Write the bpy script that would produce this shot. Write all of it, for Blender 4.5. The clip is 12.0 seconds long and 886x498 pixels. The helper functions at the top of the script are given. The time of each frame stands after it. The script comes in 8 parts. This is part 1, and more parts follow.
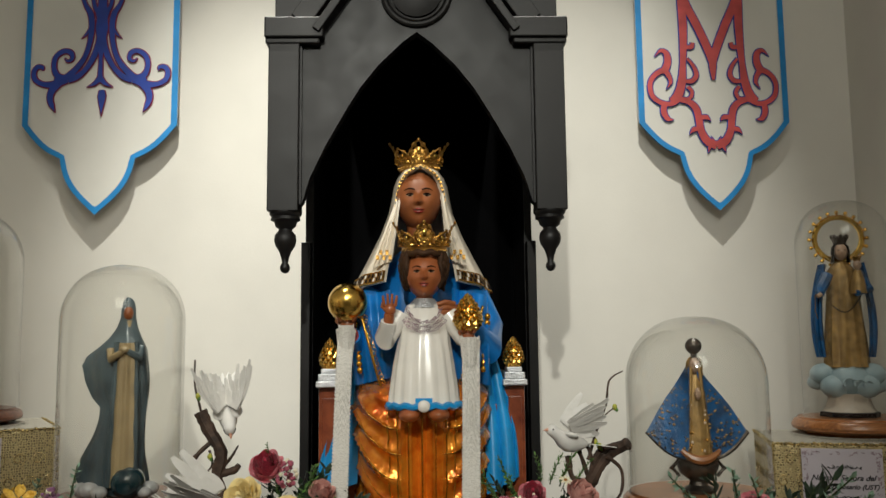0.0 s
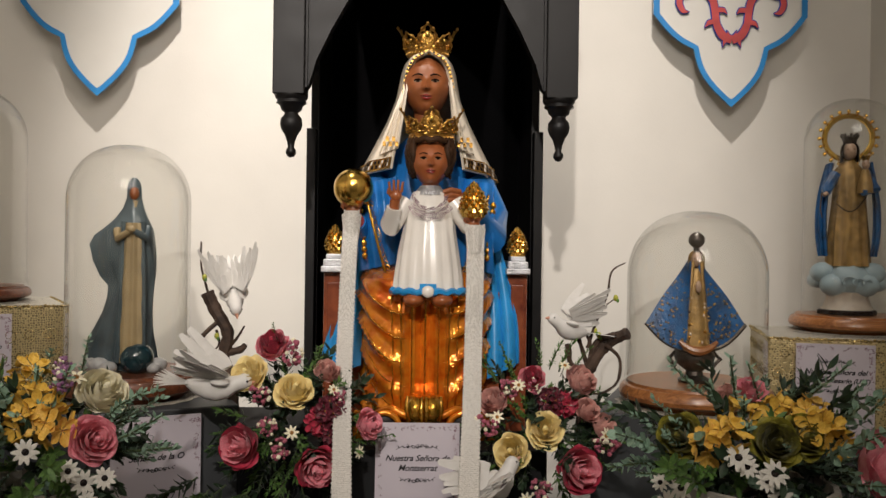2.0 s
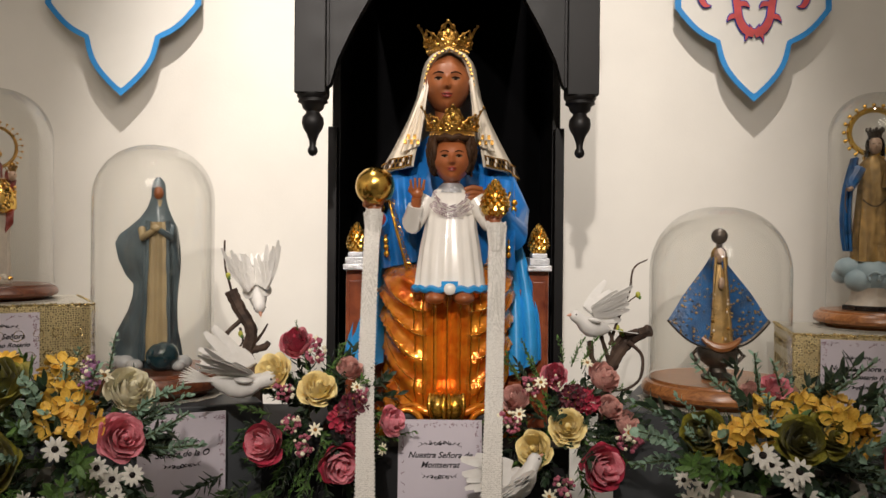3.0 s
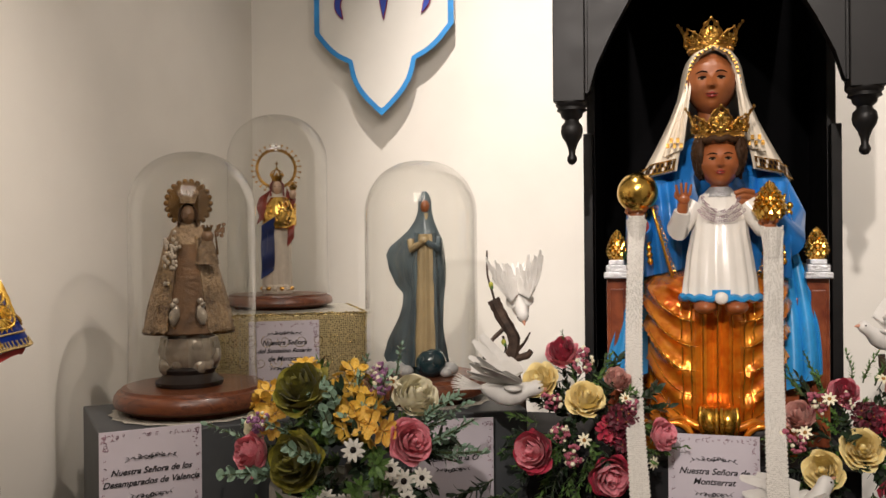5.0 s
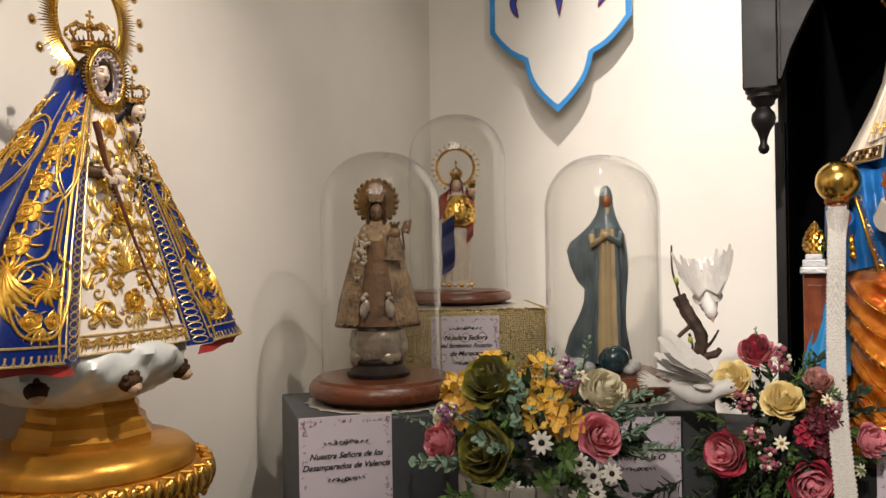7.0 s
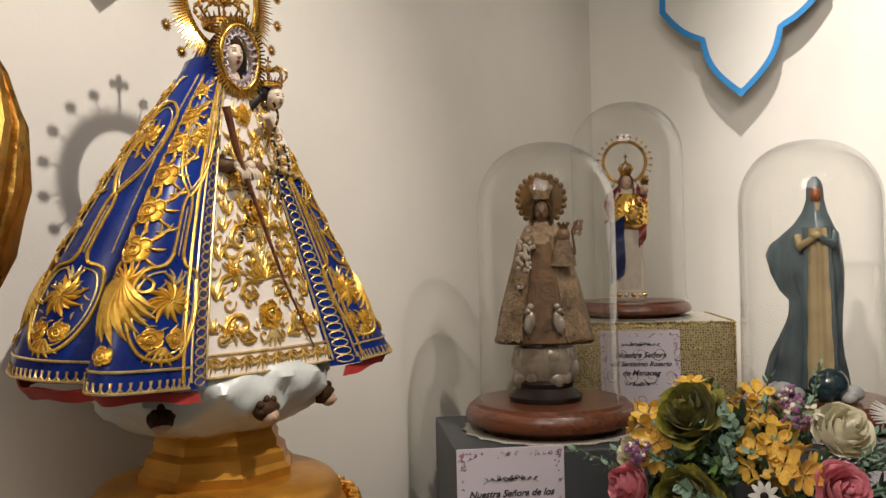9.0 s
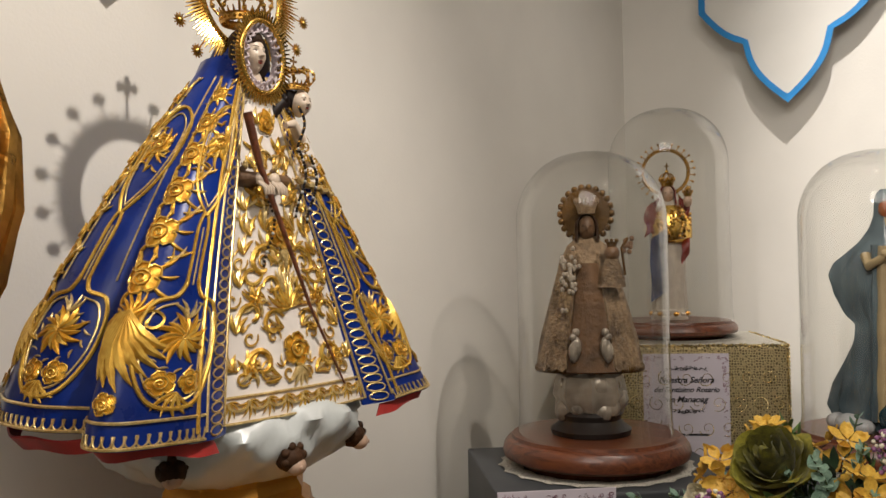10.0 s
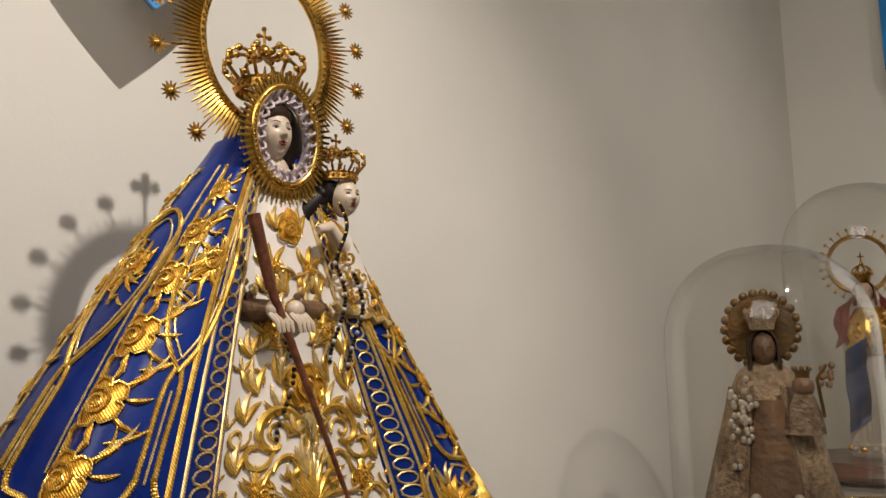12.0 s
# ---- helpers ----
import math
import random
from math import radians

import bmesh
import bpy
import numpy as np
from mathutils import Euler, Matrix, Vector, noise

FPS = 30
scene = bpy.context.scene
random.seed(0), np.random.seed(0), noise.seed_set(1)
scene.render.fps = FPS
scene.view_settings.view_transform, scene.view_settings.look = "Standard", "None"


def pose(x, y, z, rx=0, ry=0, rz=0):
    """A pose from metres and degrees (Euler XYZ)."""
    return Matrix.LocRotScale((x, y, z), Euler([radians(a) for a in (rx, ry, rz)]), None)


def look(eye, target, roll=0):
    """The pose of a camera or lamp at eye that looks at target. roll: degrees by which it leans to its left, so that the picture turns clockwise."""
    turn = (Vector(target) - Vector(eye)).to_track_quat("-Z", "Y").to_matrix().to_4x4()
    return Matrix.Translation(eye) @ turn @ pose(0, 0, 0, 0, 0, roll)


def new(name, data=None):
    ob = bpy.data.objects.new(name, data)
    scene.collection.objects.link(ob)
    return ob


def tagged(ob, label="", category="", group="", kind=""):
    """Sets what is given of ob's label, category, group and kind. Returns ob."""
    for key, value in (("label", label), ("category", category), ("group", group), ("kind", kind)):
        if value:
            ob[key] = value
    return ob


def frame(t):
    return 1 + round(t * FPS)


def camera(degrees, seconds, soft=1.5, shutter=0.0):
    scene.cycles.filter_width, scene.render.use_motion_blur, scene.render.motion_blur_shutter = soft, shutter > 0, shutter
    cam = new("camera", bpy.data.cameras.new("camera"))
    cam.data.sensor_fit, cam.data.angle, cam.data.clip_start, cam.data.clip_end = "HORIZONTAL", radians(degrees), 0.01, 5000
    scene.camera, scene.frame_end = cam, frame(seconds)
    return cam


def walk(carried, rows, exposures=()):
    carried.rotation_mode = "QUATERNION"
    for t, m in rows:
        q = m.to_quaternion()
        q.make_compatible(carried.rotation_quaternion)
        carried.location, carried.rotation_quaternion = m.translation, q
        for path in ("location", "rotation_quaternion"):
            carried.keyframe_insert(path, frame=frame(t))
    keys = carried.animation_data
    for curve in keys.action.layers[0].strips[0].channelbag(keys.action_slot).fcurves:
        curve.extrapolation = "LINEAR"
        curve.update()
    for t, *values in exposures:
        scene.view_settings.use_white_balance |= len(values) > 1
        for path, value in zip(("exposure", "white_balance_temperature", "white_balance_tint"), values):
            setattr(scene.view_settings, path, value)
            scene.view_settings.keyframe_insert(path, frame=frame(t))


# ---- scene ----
# ---- camera ----
cam = camera(55.2, 12.0)
PATH = [
    (0, (-0.038, 0.012, 1.494), (0.006, 1.998, 1.722), -0.6),
    (0.5, (-0.036, 0.013, 1.489), (0.004, 2.003, 1.689), -0.1),
    (1, (-0.041, 0.014, 1.481), (0.004, 2.009, 1.613), 0.2),
    (1.5, (-0.045, 0.015, 1.47), (0.0, 2.014, 1.518), 0.4),
    (2, (-0.047, 0.015, 1.47), (-0.005, 2.014, 1.464), 0.8),
    (2.5, (-0.048, 0.012, 1.473), (-0.009, 2.011, 1.453), 0.8),
    (2.7, (-0.047, 0.012, 1.473), (-0.016, 2.012, 1.455), 0.7),
    (4.3, (-0.093, 0.005, 1.482), (-0.458, 1.971, 1.47), -0.1),
    (4.5, (-0.101, 0.007, 1.48), (-0.524, 1.962, 1.473), -0.2),
    (5, (-0.117, 0.007, 1.48), (-0.646, 1.936, 1.476), -0.5),
    (5.5, (-0.126, 0.007, 1.479), (-0.749, 1.907, 1.477), -0.7),
    (6, (-0.126, 0.009, 1.478), (-0.817, 1.885, 1.479), -0.9),
    (6.5, (-0.13, 0.001, 1.478), (-0.901, 1.847, 1.48), -0.9),
    (7, (-0.14, -0.006, 1.47), (-1.036, 1.782, 1.473), -0.9),
    (7.5, (-0.157, 0.015, 1.468), (-1.165, 1.742, 1.472), -0.9),
    (7.7, (-0.15, 0.015, 1.471), (-1.204, 1.714, 1.477), -1.4),
    (9.3, (-0.306, 0.174, 1.465), (-1.501, 1.777, 1.493), -1.1),
    (9.5, (-0.326, 0.186, 1.475), (-1.526, 1.785, 1.502), -1.1),
    (10, (-0.367, 0.212, 1.487), (-1.569, 1.81, 1.53), -1.1),
    (10.5, (-0.408, 0.266, 1.489), (-1.626, 1.852, 1.55), -1.3),
    (11, (-0.466, 0.356, 1.512), (-1.728, 1.903, 1.611), -1.5),
    (11.5, (-0.501, 0.42, 1.53), (-1.85, 1.886, 1.71), -1.4),
    (12, (-0.509, 0.453, 1.539), (-1.954, 1.812, 1.797), -1.6),
]
EXPOSURES = [(0.0, -0.5, 6250, 2), (0.5, -0.47, 6250, 3), (1.0, -0.37, 6300, 6), (1.5, -0.3, 6400, 9), (2.0, -0.31, 6500, 12), (2.5, -0.23, 6500, 12), (4.5, -0.1, 6600, 14), (8.5, -0.02, 6550, 12),
             (9.5, -0.14, 6350, 11), (10.5, -0.2, 6350, 11), (11.2, -0.26, 6350, 11), (12.0, -0.35, 6350, 11)]
walk(cam, [(t, look(eye, target, roll)) for t, eye, target, roll in PATH], EXPOSURES)

# ---- light ----
world = bpy.data.worlds.new("world")
world.use_nodes = True
world.node_tree.nodes["Background"].inputs[0].default_value = (1.0, 0.9, 0.78, 1)
world.node_tree.nodes["Background"].inputs[1].default_value = 0.03
scene.world = world


def spot(name, eye, target, watts, angle, blend, size, colour):
    d = bpy.data.lights.new(name, "SPOT")
    d.energy, d.spot_size, d.spot_blend, d.shadow_soft_size, d.color = watts, radians(angle), blend, size, colour
    ob = new(name, d)
    ob.matrix_world = look(eye, target)
    return ob


def area(name, eye, target, watts, size, colour):
    d = bpy.data.lights.new(name, "AREA")
    d.energy, d.size, d.color = watts, size, colour
    ob = new(name, d)
    ob.matrix_world = look(eye, target)
    return ob


WARM = (1.0, 0.9, 0.79)
PALE = (1.0, 0.925, 0.84)
LAMP_LEFT = (-0.5, 1.15, 3.5)
LAMP_RIGHT = (0.32, 1.15, 3.5)
LAMP_CORNER = (-0.09, 0.815, 2.79)
LAMP_DOMES = (0.3, 0.7, 2.68)
LAMP_ALTAR = (-0.36, -1.9, 3.15)
spot("spot_left", LAMP_LEFT, (-0.42, 2.19, 1.56), 315, 40, 1.0, 0.03, PALE)
spot("spot_right", LAMP_RIGHT, (0.36, 2.19, 1.58), 195, 41, 1.0, 0.03, PALE)
spot("spot_corner", LAMP_CORNER, (-1.14, 0.72, 1.54), 102, 62, 0.95, 0.012, WARM)
spot("spot_domes", LAMP_DOMES, (-1.12, 1.8, 1.6), 37, 48, 1.0, 0.02, WARM)
spot("spot_altar", LAMP_ALTAR, (-0.09, 1.7, 1.59), 380, 28, 1.0, 0.045, PALE)
# unseen fill panel, added overhead behind the viewer to lift the whole room
area("room_fill", (0.1, -1.1, 3.3), (0, 0.6, 1.2), 33, 1.3, (1.0, 0.93, 0.83))

# ---- materials ----


def mat(name, base, rough=0.5, metal=0.0, var=0.1, scale=30.0, bump=0.0, bscale=None, spec=0.5, coat=0.0, second=None, sheen=0.0, rvar=0.0):
    """Principled with two scales of colour variation, roughness variation and noise relief."""
    m = bpy.data.materials.new(name)
    m.use_nodes = True
    nt = m.node_tree
    n, l = nt.nodes, nt.links
    b = n["Principled BSDF"]
    b.inputs["Roughness"].default_value = rough
    b.inputs["Metallic"].default_value = metal
    b.inputs["Specular IOR Level"].default_value = spec
    b.inputs["Coat Weight"].default_value = coat
    b.inputs["Sheen Weight"].default_value = sheen
    tc = n.new("ShaderNodeTexCoord")
    n1 = n.new("ShaderNodeTexNoise")
    n1.inputs["Scale"].default_value, n1.inputs["Detail"].default_value = scale, 6
    n2 = n.new("ShaderNodeTexNoise")
    n2.inputs["Scale"].default_value, n2.inputs["Detail"].default_value = scale * 0.17, 3
    for q in (n1, n2):
        l.new(tc.outputs["Object"], q.inputs["Vector"])
    add = n.new("ShaderNodeMath")
    add.operation = "ADD"
    l.new(n1.outputs["Fac"], add.inputs[0])
    l.new(n2.outputs["Fac"], add.inputs[1])
    ramp = n.new("ShaderNodeValToRGB")
    dark = second or tuple(c * (1 - 2.2 * var) for c in base)
    light = base if second else tuple(min(1, c * (1 + var)) for c in base)
    ramp.color_ramp.elements[0].position, ramp.color_ramp.elements[1].position = 0.36, 0.62
    ramp.color_ramp.elements[0].color = (*[max(0, c) for c in dark], 1)
    ramp.color_ramp.elements[1].color = (*light, 1)
    half = n.new("ShaderNodeMath")
    half.operation = "MULTIPLY"
    half.inputs[1].default_value = 0.5
    l.new(add.outputs[0], half.inputs[0])
    l.new(half.outputs[0], ramp.inputs[0])
    l.new(ramp.outputs[0], b.inputs["Base Color"])
    if rvar:
        mr = n.new("ShaderNodeMapRange")
        mr.inputs["To Min"].default_value, mr.inputs["To Max"].default_value = max(0.02, rough - rvar), min(1, rough + rvar)
        l.new(n1.outputs["Fac"], mr.inputs["Value"])
        l.new(mr.outputs[0], b.inputs["Roughness"])
    if bump:
        n3 = n.new("ShaderNodeTexNoise")
        n3.inputs["Scale"].default_value, n3.inputs["Detail"].default_value = bscale or scale * 4, 4
        l.new(tc.outputs["Object"], n3.inputs["Vector"])
        bp = n.new("ShaderNodeBump")
        bp.inputs["Strength"].default_value, bp.inputs["Distance"].default_value = bump, 0.004
        l.new(n3.outputs["Fac"], bp.inputs["Height"])
        l.new(bp.outputs[0], b.inputs["Normal"])
    return m


def wood(name, base, dark, rough=0.35, scale=9.0, coat=0.2):
    """Wood with stretched grain bands."""
    m = mat(name, base, rough, 0, 0.1, 30, 0.0, coat=coat)
    nt = m.node_tree
    n, l = nt.nodes, nt.links
    b = n["Principled BSDF"]
    tc = n.new("ShaderNodeTexCoord")
    mp = n.new("ShaderNodeMapping")
    mp.inputs["Scale"].default_value = (scale * 0.6, scale * 6, scale * 6)
    nz = n.new("ShaderNodeTexNoise")
    nz.inputs["Scale"].default_value, nz.inputs["Detail"].default_value, nz.inputs["Distortion"].default_value = 2.0, 6, 1.2
    l.new(tc.outputs["Object"], mp.inputs["Vector"])
    l.new(mp.outputs[0], nz.inputs["Vector"])
    rp = n.new("ShaderNodeValToRGB")
    rp.color_ramp.elements[0].position, rp.color_ramp.elements[1].position = 0.35, 0.65
    rp.color_ramp.elements[0].color, rp.color_ramp.elements[1].color = (*dark, 1), (*base, 1)
    l.new(nz.outputs["Fac"], rp.inputs[0])
    l.new(rp.outputs[0], b.inputs["Base Color"])
    bp = n.new("ShaderNodeBump")
    bp.inputs["Strength"].default_value, bp.inputs["Distance"].default_value = 0.15, 0.002
    l.new(nz.outputs["Fac"], bp.inputs["Height"])
    l.new(bp.outputs[0], b.inputs["Normal"])
    return m


def lace_mat(name, base, dark, scale, metal=0.0, rough=0.6):
    """Woven lace relief: a fine cell pattern of raised thread over a darker ground."""
    m = mat(name, base, rough, metal, 0.08, 60)
    nt = m.node_tree
    n, l = nt.nodes, nt.links
    b = n["Principled BSDF"]
    tc = n.new("ShaderNodeTexCoord")
    v = n.new("ShaderNodeTexVoronoi")
    v.feature = "DISTANCE_TO_EDGE"
    v.inputs["Scale"].default_value, v.inputs["Randomness"].default_value = scale, 0.55
    l.new(tc.outputs["Object"], v.inputs["Vector"])
    rp = n.new("ShaderNodeValToRGB")
    rp.color_ramp.elements[0].position, rp.color_ramp.elements[1].position = 0.12, 0.3
    rp.color_ramp.elements[0].color, rp.color_ramp.elements[1].color = (*base, 1), (*dark, 1)
    l.new(v.outputs["Distance"], rp.inputs[0])
    l.new(rp.outputs[0], b.inputs["Base Color"])
    bp = n.new("ShaderNodeBump")
    bp.invert = True
    bp.inputs["Strength"].default_value, bp.inputs["Distance"].default_value = 0.7, 0.002
    l.new(v.outputs["Distance"], bp.inputs["Height"])
    l.new(bp.outputs[0], b.inputs["Normal"])
    return m


def thread_mat(name, base, dark, rough, metal, period):
    """Gilt embroidery thread: fine stitched ribs across a mottled metal, with crevice shade multiplied into the colour
    between the ribs.
    """
    m = mat(name, base, rough, metal, 0.2, 300, second=dark)
    nt = m.node_tree
    n, l = nt.nodes, nt.links
    b = n["Principled BSDF"]
    tc, wv, mx, bp = n.new("ShaderNodeTexCoord"), n.new("ShaderNodeTexWave"), n.new("ShaderNodeMix"), n.new("ShaderNodeBump")
    wv.bands_direction = "DIAGONAL"
    wv.inputs["Scale"].default_value, wv.inputs["Distortion"].default_value, wv.inputs["Detail"].default_value, wv.inputs["Detail Scale"].default_value = 0.314 / period, 2.5, 2, 0.6
    l.new(tc.outputs["Object"], wv.inputs["Vector"])
    mx.data_type = "RGBA"
    mx.blend_type = "MULTIPLY"
    src = b.inputs["Base Color"].links[0].from_socket
    ramp = n.new("ShaderNodeValToRGB")
    ramp.color_ramp.elements[0].position, ramp.color_ramp.elements[1].position = 0.05, 0.5
    ramp.color_ramp.elements[0].color, ramp.color_ramp.elements[1].color = (0.55, 0.46, 0.32, 1), (1, 1, 1, 1)
    l.new(wv.outputs["Fac"], ramp.inputs[0])
    mx.inputs[0].default_value = 1.0
    l.new(src, mx.inputs[6])
    l.new(ramp.outputs[0], mx.inputs[7])
    l.new(mx.outputs[2], b.inputs["Base Color"])
    bp.inputs["Strength"].default_value, bp.inputs["Distance"].default_value = 0.45, 0.0006
    l.new(wv.outputs["Fac"], bp.inputs["Height"])
    l.new(bp.outputs[0], b.inputs["Normal"])
    return m


def glass_mat():
    """Thin clear glass: lets light straight through, with a gloss that grows at grazing angles."""
    m = bpy.data.materials.new("clear_glass")
    m.use_nodes = True
    nt = m.node_tree
    n, l = nt.nodes, nt.links
    n.remove(n["Principled BSDF"])
    tr, gl, fr, mx = n.new("ShaderNodeBsdfTransparent"), n.new("ShaderNodeBsdfGlossy"), n.new("ShaderNodeLayerWeight"), n.new("ShaderNodeMixShader")
    pw, ad = n.new("ShaderNodeMath"), n.new("ShaderNodeMath")
    pw.operation, pw.inputs[1].default_value = "POWER", 3.0
    ad.operation, ad.inputs[1].default_value, ad.inputs[2].default_value = "MULTIPLY_ADD", 0.85, 0.045
    tr.inputs[0].default_value = (0.945, 0.945, 0.93, 1)
    gl.inputs["Roughness"].default_value = 0.03
    fr.inputs["Blend"].default_value = 0.5
    l.new(fr.outputs["Facing"], pw.inputs[0])
    l.new(pw.outputs[0], ad.inputs[0])
    l.new(ad.outputs[0], mx.inputs[0])
    l.new(tr.outputs[0], mx.inputs[1])
    l.new(gl.outputs[0], mx.inputs[2])
    l.new(mx.outputs[0], n["Material Output"].inputs[0])
    return m


M_WALL = mat("wall_paint", (0.74, 0.71, 0.65), 0.75, 0, 0.03, 5, 0.06, 240)
M_FLOOR = mat("floor_stone", (0.35, 0.33, 0.3), 0.4, 0, 0.1, 6)
M_CEIL = mat("ceiling_paint", (0.75, 0.73, 0.7), 0.85, 0, 0.03, 6)
M_BLACK = mat("black_painted_wood", (0.0068, 0.006, 0.006), 0.45, 0, 0.2, 18, 0.035, 60, spec=0.3, rvar=0.12)
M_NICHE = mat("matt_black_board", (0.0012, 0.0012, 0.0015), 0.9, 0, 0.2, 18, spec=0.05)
M_PLINTH = mat("grey_painted_plinth", (0.052, 0.056, 0.06), 0.55, 0, 0.12, 12, 0.05, 160)
M_CLOTH = mat("dark_cloth", (0.005, 0.005, 0.006), 0.8, 0, 0.2, 30)
M_SILVERCLOTH = lace_mat("silver_lace_runner", (0.5, 0.47, 0.4), (0.12, 0.11, 0.09), 260)
M_GOLD = mat("polished_gold", (0.83, 0.52, 0.12), 0.2, 1, 0.12, 60, 0.1, 120, rvar=0.1)
M_OLDGOLD = mat("antique_gold", (0.55, 0.3, 0.07), 0.32, 1, 0.3, 50, 0.25, 160, rvar=0.14)
M_GILT = mat("gilt_wood", (0.5, 0.235, 0.03), 0.36, 0.65, 0.25, 16, 0.2, 60, rvar=0.12)
M_THREAD = thread_mat("gold_thread", (1.0, 0.68, 0.14), (0.62, 0.34, 0.04), 0.27, 0.62, 0.0011)
M_THREAD2 = thread_mat("orange_gold_thread", (1.0, 0.58, 0.06), (0.66, 0.3, 0.02), 0.3, 0.55, 0.0012)
M_THREAD3 = thread_mat("pale_gold_cord", (1.0, 0.8, 0.4), (0.6, 0.42, 0.14), 0.3, 0.62, 0.001)
M_SATIN = mat("royal_blue_satin", (0.001, 0.024, 0.22), 0.3, 0, 0.2, 26, 0.16, 46, spec=0.34, rvar=0.1, second=(0.0008, 0.011, 0.11))
M_WSATIN = mat("ivory_satin", (0.8, 0.74, 0.68), 0.45, 0, 0.05, 30, 0.15, 1400)
M_REDCLOTH = mat("red_lining", (0.42, 0.03, 0.025), 0.6, 0, 0.2, 40)
M_LACEGREY = mat("grey_lace", (0.3, 0.3, 0.4), 0.7, 0, 0.3, 400, 0.5, 900)
M_SKIN = mat("painted_brown_face", (0.29, 0.09, 0.028), 0.42, 0, 0.12, 40, coat=0.08)
M_SKIN2 = mat("painted_brown_child", (0.34, 0.1, 0.032), 0.3, 0, 0.1, 40, coat=0.25)
M_LIP = mat("painted_lips", (0.33, 0.035, 0.025), 0.22, coat=0.3)
M_DARK = mat("painted_dark", (0.012, 0.007, 0.006), 0.45, spec=0.25)
M_HAIR = mat("painted_brown_hair", (0.045, 0.02, 0.008), 0.65, 0, 0.25, 90, 0.4, 140, spec=0.2)
M_EYEW = mat("painted_eye_white", (0.3, 0.19, 0.12), 0.6, spec=0.1)
M_IRIS = mat("painted_iris", (0.016, 0.009, 0.006), 0.85, spec=0.03)
M_VEIL = mat("cream_enamel", (0.72, 0.64, 0.52), 0.3, 0, 0.05, 20, coat=0.3)
M_TUNIC = mat("white_enamel", (0.8, 0.76, 0.7), 0.25, 0, 0.04, 20, coat=0.4)
M_BLUE = mat("blue_enamel", (0.012, 0.17, 0.52), 0.28, 0, 0.15, 25, coat=0.4)
M_BLUE2 = mat("bright_blue_enamel", (0.02, 0.27, 0.62), 0.3, 0, 0.12, 25, coat=0.3)
M_AMBER = mat("amber_lacquered_gilding", (1.0, 0.37, 0.03), 0.2, 0.55, 0.25, 48, 0.5, 75, coat=0.7, second=(0.62, 0.1, 0.005), rvar=0.1)
M_AMBER2 = mat("bright_gilding", (0.75, 0.4, 0.05), 0.18, 0.9, 0.2, 70, 0.3, 180, coat=0.4)
M_SILVER = mat("silver_leaf", (0.65, 0.66, 0.68), 0.42, 0.7, 0.12, 60, 0.6, 260)
M_MARBLE = mat("red_brown_marbling", (0.32, 0.085, 0.03), 0.3, 0, 0.3, 40, coat=0.4, second=(0.12, 0.02, 0.008))
M_CARD = mat("printed_card", (0.6, 0.545, 0.6), 0.55, 0, 0.02, 20)
M_INK = mat("black_ink", (0.02, 0.018, 0.022), 0.6)
M_CARDORN = mat("mauve_print", (0.28, 0.16, 0.2), 0.6, 0, 0.3, 120)
M_GOLDLACE = lace_mat("gold_glitter_lace", (0.62, 0.5, 0.26), (0.1, 0.075, 0.035), 210, 0.7, 0.32)
M_GOLDBRAID = mat("gold_braid", (0.75, 0.58, 0.26), 0.25, 0.9, 0.35, 260, 0.7, 500)
M_REDWOOD = wood("reddish_turned_wood", (0.18, 0.056, 0.022), (0.07, 0.02, 0.009), 0.36)
M_LIGHTWOOD = wood("orange_turned_wood", (0.42, 0.17, 0.055), (0.22, 0.08, 0.025), 0.32)
M_GLASS = glass_mat()
M_BANNER = mat("painted_banner", (0.72, 0.7, 0.65), 0.7, 0, 0.03, 8, 0.05, 400)
M_BBLUE = mat("banner_blue_paint", (0.02, 0.25, 0.62), 0.6, 0, 0.1, 25)
M_MBLUE = mat("monogram_blue_paint", (0.02, 0.055, 0.36), 0.6, 0, 0.15, 25)
M_MRED = mat("monogram_red_paint", (0.55, 0.075, 0.075), 0.6, 0, 0.15, 25)
M_MDRED = mat("monogram_dark_red_paint", (0.25, 0.02, 0.06), 0.6, 0, 0.15, 25)

# ---- mesh helper ----

